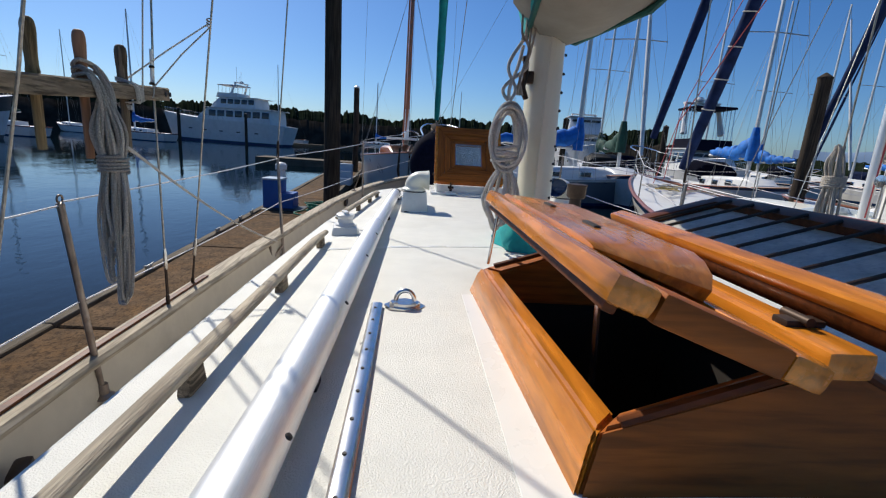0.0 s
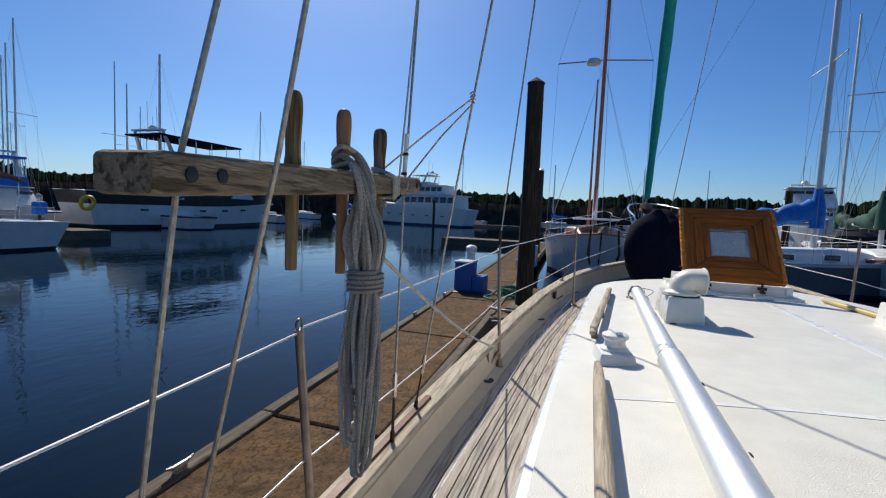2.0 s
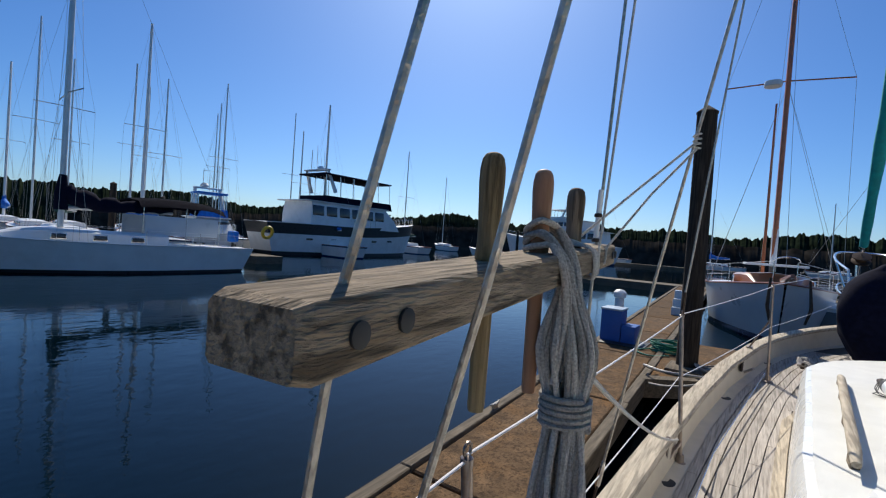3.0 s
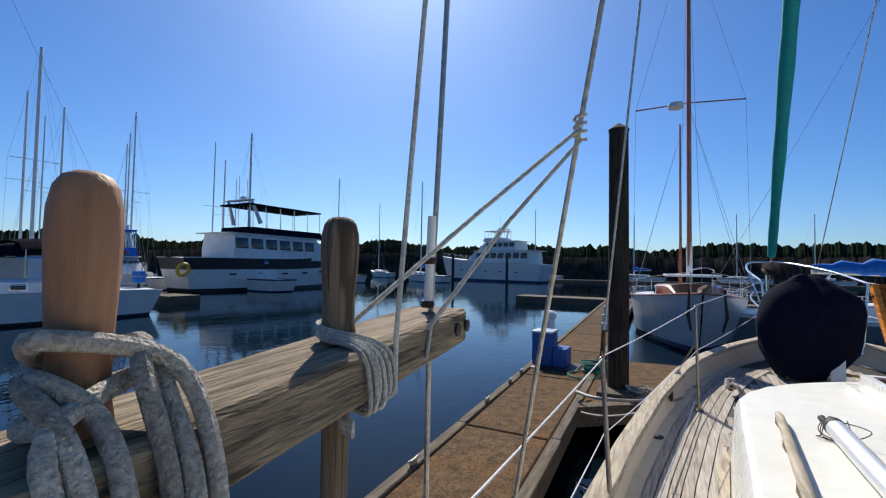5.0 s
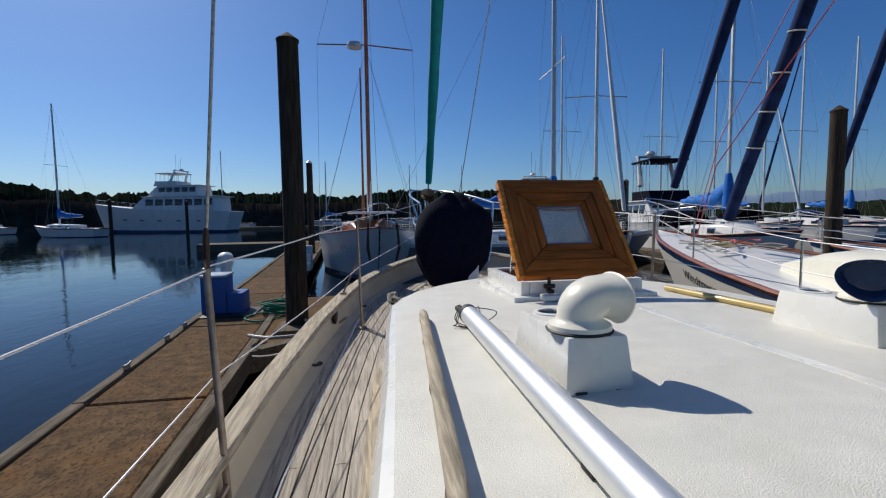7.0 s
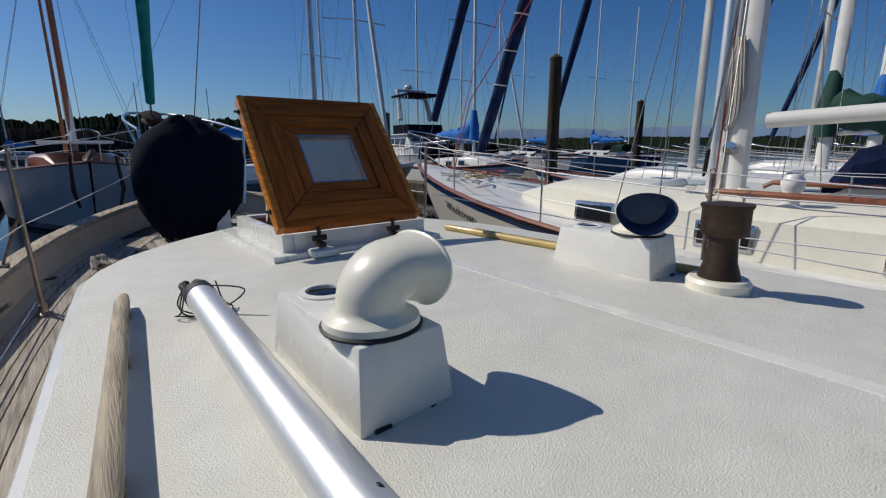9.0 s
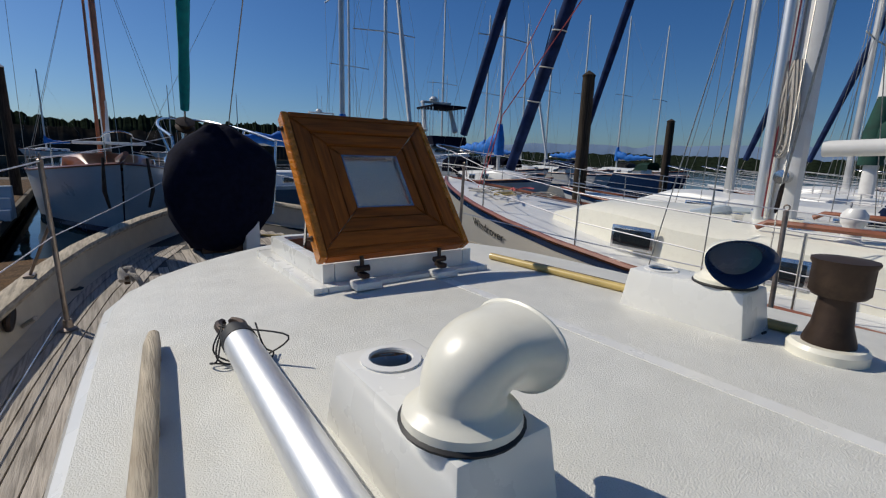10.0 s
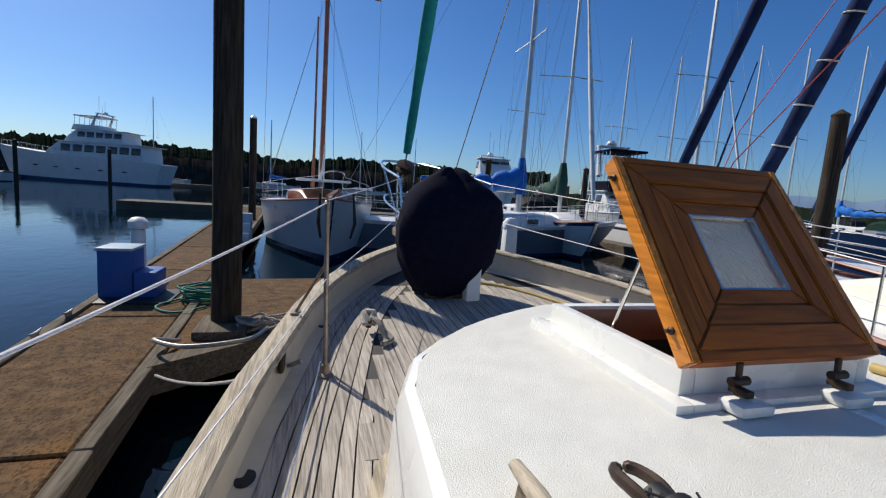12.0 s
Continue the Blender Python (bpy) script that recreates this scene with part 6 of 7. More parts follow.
def rig_parts(t, M, my, z0, H, r, mat, spreaders=(0.5,), boom=0, boommat=None, chain=1.4, bow=(0, 0, 1), stern=None, furl=None, furl_r=0.09, stay_r=0.006, radar=None, wires=True):
    bm = B()
    tube(bm, [(0, my, z0), (0, my, H * 0.7), (0, my, H)], [r, r * 0.92, r * 0.7], 10, flat=1.25)
    part("mast", place(bm, M), mat, t)
    for f in spreaders:
        bm = B()
        tube(bm, [(-chain * 0.95, my - 0.1, z0 + (H - z0) * f - 0.05), (0, my, z0 + (H - z0) * f), (chain * 0.95, my - 0.1, z0 + (H - z0) * f - 0.05)], 0.025, 6)
        part("spreader", place(bm, M), mat, t)
    def w(a, b, rr=stay_r):
        bm = B()
        tube(bm, [a, b], rr, 5)
        part("wire", place(bm, M), WIRE, t)
    top = (0, my, H - 0.1)
    if wires:
        for s in (-1, 1):
            if spreaders:
                sp = (s * chain * 0.95, my - 0.1, z0 + (H - z0) * spreaders[0] - 0.05)
                w((s * chain, my, z0 * 0.8), sp)
                w(sp, top)
            w((s * chain, my + 0.5, z0 * 0.8), (0, my, z0 + (H - z0) * 0.5))
            w((s * chain, my - 0.5, z0 * 0.8), (0, my, z0 + (H - z0) * 0.5))
        w(bow, top)
        if stern:
            w(stern, top)
    if furl:
        a, b = Vector(bow), Vector(top)
        bm = B()
        pts = [a.lerp(b, 0.06 + 0.86 * k / 14) for k in range(15)]
        tube(bm, pts, [furl_r * (0.6 + 0.5 * math.sin(math.pi * min(1, (k + 2) / 12)) + 0.06 * math.sin(k * 2.3)) for k in range(15)], 10)
        part("furled_sail", place(bm, M), furl, t)
    if boom:
        zb = z0 + 1.0
        bm = B()
        tube(bm, [(0, my - 0.1, zb), (0, my - boom, zb + 0.1)], 0.07, 8)
        part("boom", place(bm, M), mat, t)
        if boommat:
            bm = B()
            pts = [(0, my + 0.12 - (boom + 0.1) * k / 16, zb + 0.24 + 0.05 * math.sin(k * 2.1) + 0.42 * max(0, 1 - k / 5)) for k in range(17)]
            tube(bm, pts, [0.14] + [(0.33 - 0.014 * k) * (1 + 0.14 * math.sin(k * 1.9 + my)) for k in range(1, 16)] + [0.06], 12, flat=1.3)
            part("sail_cover", place(bm, M), boommat, t)
            bm = B()
            tube(bm, [(0, my + 0.02, zb - 0.1), (0, my + 0.03, zb + 0.6), (0, my, zb + 1.35)], [0.24, 0.24, 0.13], 10)
            part("mast_cover", place(bm, M), boommat, t)
    if radar:
        bm = B()
        lathe(bm, [(0, 0), (0.26, 0.0), (0.28, 0.08), (0.25, 0.18), (0.1, 0.23), (0, 0.23)], (radar[0], my + 0.35, radar[1]), n=16)
        part("radar_dome", place(bm, M), WHITE_FAR, t)


def rails(t, M, L, Bm, fb, fm, fs, n=6, h=0.65, us=(0.03, 0.95)):
    for side in (-1, 1):
        P_ = []
        for k in range(n):
            u = us[0] + (us[1] - us[0]) * k / (n - 1)
            p = Vector((side * (beam_at(u, Bm) - 0.05), -L * u, sheer_at(u, fb, fm, fs)))
            P_.append(p)
            bm = B()
            tube(bm, [p, p + Vector((0, 0, h))], 0.013, 6)
            part("stanchion", place(bm, M), STEEL, t)
        for q in (1.0, 0.5):
            bm = B()
            tube(bm, [p + Vector((0, 0, h * q)) for p in P_], 0.006, 5)
            part("lifeline", place(bm, M), LIFELINE, t)
    bm = B()
    b = beam_at(us[0], Bm)
    z = sheer_at(us[0], fb, fm, fs) + h
    tube(bm, curve_pts([(b, -L * us[0], z), (b * 0.7, 0.1, z + 0.08), (0, 0.35, z + 0.12), (-b * 0.7, 0.1, z + 0.08), (-b, -L * us[0], z)], 5), 0.016, 8)
    part("pulpit", place(bm, M), STEEL, t)


def sailboat(label, bow, yaw, L, Bm, fb, fm, fs, hullmat, H, mastmat=MAST_ALU, stripe=None, furl=None, boommat=None, spr=(0.5,), detail=True, cabmat=WHITE_FAR, rail=REDWOOD, boot=NAVY_PAINT, radar=None, wires=True, cab=(0.22, 0.68), mf=0.38, cabw=0.56):
    M = pose(bow[0], bow[1], WATER_Z, 0, 0, yaw)
    t = thing("sailboat", label, "sailboat", (bow[0], bow[1], WATER_Z), "moored sailing boats")
    hull_parts(t, M, L, Bm, fb, fm, fs, hullmat, stripe, rail, boot)
    house_parts(t, M, -L * cab[0], -L * cab[1], Bm * 0.30, Bm * cabw, fm, 0.48, cabmat, 3, fsheer=lambda y: sheer_at(-y / L, fb, fm, fs))
    rig_parts(t, M, -L * mf, fm + 0.4, H, 0.12 if mastmat == MAST_WHITE else 0.085, mastmat, spr, L * 0.34 if boommat else 0, boommat, Bm * 0.46, (0, -0.15, fb + 0.1), (0, -L + 0.1, fs + 0.1), furl, radar=radar, wires=wires)
    if detail:
        rails(t, M, L, Bm, fb, fm, fs)
    return t, M


# the cream neighbour to starboard, lettered on its bow
WB, WY = (5.0, 10.6), 1.0
t, M = sailboat("cream sailing boat with a navy sheer stripe and red-brown rails", WB, WY, 12.0, 3.9, 1.80, 1.12, 1.2, CREAM_HULL, 15.5, MAST_WHITE, NAVY_PAINT, FURL_NAVY, None, (0.48,), cabmat=CREAM, cab=(0.29, 0.78), mf=0.52, cabw=0.68)
rig_bow2 = Vector((0, -1.7, 1.55))
bm = B()
a, b = rig_bow2, Vector((0, -6.1, 12.0))
tube(bm, [a.lerp(b, 0.05 + 0.85 * k / 14) for k in range(15)], [0.10 * (0.7 + 0.4 * math.sin(math.pi * min(1, (k + 2) / 12)) + 0.05 * math.sin(k * 2.9)) for k in range(15)], 10)
part("furled_staysail", place(bm, M), FURL_NAVY, t)
for k in range(5):
    bm = B()
    c = a.lerp(b, 0.16 + 0.05 * k)
    tube(bm, [c + Vector((0.115 * math.cos(q), 0.115 * math.sin(q), 0.02 * math.sin(q))) for q in [j * math.tau / 12 for j in range(13)]], 0.012, 5, caps=False)
    part("sail_tie", place(bm, M), ROPE_WHITE, t)
for s in (-1, 1):
    for k in range(2):
        bm = B()
        ya = -6.3 - 1.7 * k
        tube(bm, [(s * 0.86, ya, 1.66), (s * 0.86, ya - 0.1, 1.72), (s * 0.90, ya - 1.4, 1.72), (s * 0.90, ya - 1.5, 1.66)], 0.03, 8)
        part("grab_rail", place(bm, M), REDWOOD, t, "red-brown wooden grab rail")
bm = B()
tube(bm, [(0, -6.5, 2.45), (0.0, -11.2, 2.65)], 0.085, 10)
part("boom", place(bm, M), MAST_WHITE, t)
bm = B()
tube(bm, [(-0.14, -6.05, 1.6), (-0.15, -6.03, 6.0), (-0.12, -6.1, 9)], 0.055, 10)
part("pole_on_mast", place(bm, M), ALU, t, "bright silver pole stowed on the mast")
for k in range(5):
    bm = B()
    rnd = random.Random(k)
    tube(bm, [(-0.16 + 0.06 * k, -6.10 - 0.05 * k, 1.7), (-0.13 + 0.04 * k, -6.12 - 0.04 * k, 4.0), (0.0, -6.2, 13)], 0.009, 5)
    part("halyard", place(bm, M), (PINK, ROPE_WHITE, ROPE)[k % 3], t)
bm = B()
tube(bm, [(0.15, -1.0, 1.75), (-0.25, -1.9, 3.0), (0.0, -6.1, 7.5)], 0.010, 5)
tube(bm, [(-0.3, -1.4, 1.7), (-0.05, -1.75, 3.5), (0, -6.1, 9.5)], 0.008, 5)
part("topping_line", place(bm, M), PINK, t, "thin red line")
for k in range(10):
    rnd = random.Random(40 + k)
    bm = B()
    x, y = rnd.uniform(-0.5, 0.5), -0.9 - rnd.random() * 2.0
    tube(bm, curve_pts([(x + rnd.uniform(-.3, .3), y + rnd.uniform(-.3, .3), 1.62 + rnd.random() * 0.08) for q in range(6)], 4), 0.014, 5)
    part("loose_rope", place(bm, M), (ROPE, ROPE_WHITE, PINK, BOATHOOK)[k % 4], t)
bm = B()
lathe(bm, [(0, 0), (0.08, 0), (0.07, 0.03), (0.055, 0.09), (0.075, 0.14), (0, 0.15)], rot=(0, -90, 0), n=14)
bmesh.ops.translate(bm, vec=(-0.10, -6.24, 2.15), verts=bm.verts)
part("mast_winch", place(bm, M), STEEL, t, "steel winch on the mast")
for k in range(9):
    rnd = random.Random(70 + k)
    bm = B()
    x, y = -0.13 - 0.02 * rnd.random(), -6.16 + rnd.uniform(-0.07, 0.07)
    lo = 2.35 + rnd.random() * 0.25
    tube(bm, curve_pts([(x, y, 3.35), (x - 0.05, y - 0.05, 3.0), (x - 0.02, y - 0.06, lo + 0.15), (x, y, lo), (x + 0.01, y + 0.06, lo + 0.15), (x - 0.03, y + 0.04, 3.0), (x, y, 3.33)], 4), 0.011, 5)
    part("coil_loop", place(bm, M), (ROPE, ROPE_WHITE)[k % 2], t)
bm = B()
tube(bm, [(0.10, -6.02, 1.6), (0.10, -6.0, 13.0)], 0.05, 10)
part("sail_track", place(bm, M), ALU, t)
bm = B()
tube(bm, curve_pts([(-0.35, -5.4, 1.66), (-0.1, -5.7, 1.72), (0.2, -5.5, 1.68), (0.35, -5.8, 1.70)], 5), [0.05, 0.06, 0.07, 0.07, 0.08, 0.07, 0.06, 0.07, 0.08, 0.07, 0.06, 0.06, 0.06, 0.06, 0.05, 0.04][:16], 7)
part("folded_canvas", place(bm, M), GREY_HULL, t, "folded pale blue canvas at the mast foot")
bm = B()
lathe(bm, [(0, 0), (0.11, 0), (0.11, 0.03), (0.075, 0.05), (0.07, 0.16), (0.095, 0.20), (0.10, 0.27), (0.06, 0.33), (0, 0.34)], n=18)
bmesh.ops.translate(bm, vec=(-0.72, -7.0, 1.58), verts=bm.verts)
part("dome_vent", place(bm, M), WHITE_PLASTIC, t, "white domed ventilator")
for k in range(2):
    bm = B()
    box(bm, (0.0, -4.2 - 1.25 * k, 1.655 - 0.02 * k), (0.52, 0.52, 0.05), 0.02)
    part("deck_hatch", place(bm, M), DARKGLASS, t, "smoked deck hatch")
    bm = B()
    lathe(bm, [(0, 0), (0.07, 0), (0.055, 0.04), (0.05, 0.10), (0.068, 0.14), (0, 0.15)], n=14)
    bmesh.ops.translate(bm, vec=(-0.55 + 0.1 * k, -6.0 - 0.5 * k, 1.60), verts=bm.verts)
    part("cabin_winch", place(bm, M), STEEL, t, "steel cabin-top winch")
# name on the bow
fc = bpy.data.curves.new("name_lettering", 'FONT')
fc.body = "Windrover"
fc.size = 0.25
fc.shear = 0.35
fc.extrude = 0.002
tmp = bpy.data.objects.new("name_lettering_tmp", fc)
scene.collection.objects.link(tmp)
bpy.context.view_layer.update()
me = bpy.data.meshes.new_from_object(tmp.evaluated_get(bpy.context.evaluated_depsgraph_get()))
bpy.data.objects.remove(tmp)
me.materials.append(BLACK)
bm = B()
bm.from_mesh(me)
for v in bm.verts:
    # text runs aft along the port side: u metres aft of the start, w metres up
    u_, w_ = v.co.x, v.co.y
    yy = -2.05 - u_
    f = 0.73 + w_ / 1.6
    uu = -yy / 12.0
    for _ in range(6):
        yy2 = -12 * uu - 12 * 0.10 * (1 - f) ** 1.2 * (1 - uu) ** 3
        uu += (yy2 - yy) / 12
    nar = 0.9 ** (1 - f) * (1 - (1 - f) * 0.42 * max(0, 1 - uu / 0.45))
    v.co = Vector((-beam_at(uu, 3.9) * nar - 0.012 - v.co.z, yy, f * sheer_at(uu, 1.80, 1.12, 1.2)))
part("name_lettering", place(bm, M), BLACK, t, "black script boat name")

# pale ketch lying bow-on ahead, wooden masts
t, M = sailboat("pale grey wooden ketch moored bow-on with red-brown rails", (-0.75, 15.6), 180 + 3, 12.0, 4.2, 1.85, 1.45, 1.4, GREY_HULL, 15.5, MASTWOOD, None, None, None, (0.51,), cabmat=REDWOOD, radar=(0.45, 8.55))
bm = B()
tube(bm, [(0, -0.6, 1.93), (0, 1.4, 2.12)], [0.09, 0.05], 10)
part("bowsprit", place(bm, M), REDWOOD, t)
bm = B()
tube(bm, [(0, -9.6, 1.7), (0, -9.7, 9.5)], [0.07, 0.04], 8)
part("mizzen_mast", place(bm, M), MASTWOOD, t)
bm = B()
box(bm, (0, -4.4, 2.34), (1.7, 2.8, 0.08), 0.03)
part("cabin_roof", place(bm, M), WHITE_FAR, t, "white cabin roof")
bm = B()
tube(bm, [(0, -4.55, 2.1), (0, -4.58, 3.6)], 0.105, 12)
part("mast_collar", place(bm, M), WHITE_FAR, t, "white painted mast foot")
for x in (-0.5, 0.35):
    bm = B()
    tube(bm, [(x, 0.15, 2.0), (x * 1.1, 0.25, 1.25), (x * 0.9, 0.2, 0.85)], [0.03, 0.05, 0.03], 6)
    part("anchor", place(bm, M), BRONZE, t)

# slate-hulled sloop lying across, with blue sail cover
sailboat("slate-hulled sloop with white deck and blue sail cover", (11.3, 20.0), -93, 12.0, 3.5, 1.45, 1.05, 1.1, SLATE_HULL, 16.0, MAST_ALU, WHITE_FAR, None, BLUE_CANVAS, (0.47,), rail=WHITE_FAR)
# two sloops in the berths beyond the neighbour, their spars close together
sailboat("white sloop with a white mast and green sail cover", (12.6, 9.5), 2, 11.0, 3.3, 1.45, 1.05, 1.05, WHITE_FAR, 15.0, MAST_WHITE, NAVY_PAINT, None, GREEN_CANVAS, (0.5,), rail=WHITE_FAR)
sailboat("white sloop with a bare aluminium mast", (18.2, 11.2), 1, 11.0, 3.3, 1.45, 1.05, 1.05, WHITE_FAR, 14.5, MAST_ALU, NAVY_PAINT, None, None, (0.36, 0.66), rail=WHITE_FAR)
# white dock post between the boats
t = thing("service_post", "white dock power post with a domed cap", "power post", (3.0, 12.6, DZ))
bm = B()
box(bm, (3.0, 12.6, DZ + 0.55), (0.32, 0.30, 1.1), 0.05, taper=(0.86, 0.86))
part("column", bm, WHITE_PLASTIC, t)
bm = B()
lathe(bm, [(0, 1.08), (0.17, 1.08), (0.17, 1.2), (0.1, 1.3), (0, 1.32)], (3.0, 12.6, DZ), n=14)
part("head", bm, WHITE_PLASTIC, t)

# more boats to starboard and behind
for lab, bow, yaw, L, Bm, hm, H, mm, fu, bc, sp in (
        ("white sloop with a white furled jib and green sail cover", (8.6, 17.6), 170, 10, 3.2, WHITE_FAR, 13.5, MAST_ALU, MAST_WHITE, GREEN_CANVAS, (0.5,)),
        ("white sloop with a blue sail cover beyond the pile", (14.0, 15.5), 175, 10, 3.2, WHITE_FAR, 14, MAST_ALU, None, BLUE_CANVAS, (0.5,)),
        ("white sloop with a dark furled jib moored beyond the cream boat", (9.3, 11.0), 4, 11, 3.0, WHITE_FAR, 15, MAST_ALU, FURL_NAVY, None, (0.5,)),
        ("white cutter moored beside the cream boat", (14.6, 9.0), 5, 11, 3.5, WHITE_FAR, 15.5, MAST_WHITE, FURL_NAVY, BLUE_CANVAS, (0.36, 0.66)),
        ("white sloop with a dark furled jib", (18.6, 8.6), 4, 11, 3.4, WHITE_FAR, 16, MAST_WHITE, FURL_NAVY, GREEN_CANVAS, (0.5,)),
        ("white sailing boat on the next pier", (22.5, 7.0), 4, 10, 3.3, WHITE_FAR, 14, MAST_ALU, FURL_NAVY, BLUE_CANVAS, (0.5,)),
        ("white sailing boat on the next pier", (26.5, 8.4), 4, 12, 3.6, WHITE_FAR, 17, MAST_ALU, None, None, (0.4, 0.7)),
        ("white sailing boat on the far pier", (22, 31), 178, 11, 3.4, WHITE_FAR, 15, MAST_ALU, None, BLUE_CANVAS, (0.5,)),
        ("white sailing boat on the far pier", (30, 30), 176, 10, 3.3, WHITE_FAR, 14, MAST_ALU, MAST_WHITE, None, (0.5,)),
        ("white sailing boat on the far pier", (38, 29), 182, 11, 3.4, WHITE_FAR, 16, MAST_ALU, None, BLUE_CANVAS, (0.5,)),
        ("white sailing boat on the far pier", (13, 38), 2, 11, 3.4, WHITE_FAR, 15, MAST_ALU, None, GREEN_CANVAS, (0.5,)),
        ("white sailing boat on the next pier", (31, 6.0), 3, 11, 3.4, WHITE_FAR, 16, MAST_ALU, FURL_NAVY, BLUE_CANVAS, (0.5,)),
        ("white sailing boat on the next pier", (35.5, 9.0), 3, 10, 3.3, WHITE_FAR, 15, MAST_ALU, None, GREEN_CANVAS, (0.5,)),
        ("white sailing boat on the next pier", (40, 5.0), 3, 11, 3.4, WHITE_FAR, 17, MAST_WHITE, None, BLUE_CANVAS, (0.36, 0.66)),
        ("white sailing boat on the next pier", (46, 10.0), 3, 11, 3.4, WHITE_FAR, 16, MAST_ALU, None, BLUE_CANVAS, (0.5,)),
        ("white sailing boat on the far pier", (50, 28), 180, 11, 3.4, WHITE_FAR, 17, MAST_ALU, None, None, (0.5,)),
        ("white sailing boat on the far pier", (26, 38), 2, 10, 3.3, WHITE_FAR, 14, MAST_ALU, None, BLUE_CANVAS, (0.5,)),
        ("white sailing boat on the far pier", (34, 38.5), 2, 11, 3.4, WHITE_FAR, 16, MAST_ALU, FURL_NAVY, None, (0.5,)),
        ("dark-hulled sailing boat on the far pier", (44, 37.5), 0, 12, 3.6, NAVY_PAINT, 17, MAST_ALU, None, BLUE_CANVAS, (0.5,))):
    t, M = sailboat(lab, bow, yaw, L, Bm, 1.5, 1.1, 1.1, hm, H, mm, NAVY_PAINT, fu, bc, sp, detail=bow[1] < 20)
    hood = (NAVY, GREEN_CANVAS, FURL_NAVY, BLACK)[int(bow[0] * 3 + H) % 4]
    bm = B()
    rows = []
    for ya, zz in ((-L * 0.60, 1.55), (-L * 0.63, 2.1), (-L * 0.68, 2.28), (-L * 0.74, 2.30)):
        rows.append([(-Bm * 0.33, ya, 1.5), (-Bm * 0.31, ya, zz - 0.25), (-Bm * 0.2, ya, zz), (Bm * 0.2, ya, zz), (Bm * 0.31, ya, zz - 0.25), (Bm * 0.33, ya, 1.5)])
    loft(bm, rows)
    bmesh.ops.solidify(bm, geom=bm.faces[:], thickness=0.03)
    part("dodger", place(bm, M), hood, t, "dark canvas dodger")
    bm = B()
    box(bm, (0, -L * 0.635, 1.88), (Bm * 0.5, 0.05, 0.28), 0.02, (-50, 0, 0))
    part("dodger_window", place(bm, M), DARKGLASS, t)

# boats across the basin to port
sailboat("large white sloop with a navy bimini across the basin", (-25.4, 2.0), 177, 12.5, 3.9, 1.45, 1.2, 1.15, WHITE_FAR, 17.5, MAST_ALU, None, None, NAVY, (0.36, 0.66), boot=BLACK_HULL, rail=WHITE_FAR)
t = thing("bimini", "navy canvas bimini over a cockpit on a steel frame", "canopy", (-25.9, 11.6, WATER_Z + 1.1))
bm = B()
rows = []
for k in range(7):
    y = 9.4 + 4.0 * k / 6
    zc = WATER_Z + 3.35 - 0.12 * ((k - 3) / 3) ** 2 - (0.15 if k == 6 else 0)
    rows.append([(-25.9 - 1.5, y, zc - 0.35), (-25.9 - 1.2, y, zc - 0.06), (-25.9, y, zc + 0.08), (-25.9 + 1.2, y, zc - 0.06), (-25.9 + 1.5, y, zc - 0.35)])
loft(bm, rows)
bmesh.ops.solidify(bm, geom=bm.faces[:], thickness=0.03)
part("canvas", bm, NAVY, t)
for y in (9.6, 11.5, 13.2):
    for x in (-27.2, -24.6):
        bm = B()
        tube(bm, [(x, y, WATER_Z + 1.1), (x, y, WATER_Z + 3.1)], 0.02, 6)
        part("leg", bm, STEEL, t)
for x in (-27.2, -24.6):
    bm = B()
    box(bm, (x, 11.4, WATER_Z + 2.1), (0.03, 3.4, 0.9), 0.01)
    part("side_curtain", bm, GREY_HULL, t, "pale clear side curtain")
t = thing("outboard_motor", "blue covered outboard motor on a stern rail", "outboard", (-25.0, 14.2, WATER_Z + 1.4))
bm = B()
box(bm, (-25.0, 14.2, WATER_Z + 1.75), (0.4, 0.5, 0.6), 0.12)
part("cover", bm, BLUE_CANVAS, t)
bm = B()
tube(bm, [(-25, 14.2, WATER_Z + 1.5), (-25, 14.2, WATER_Z + 0.9)], 0.07, 8)
part("leg", bm, BLACK, t)


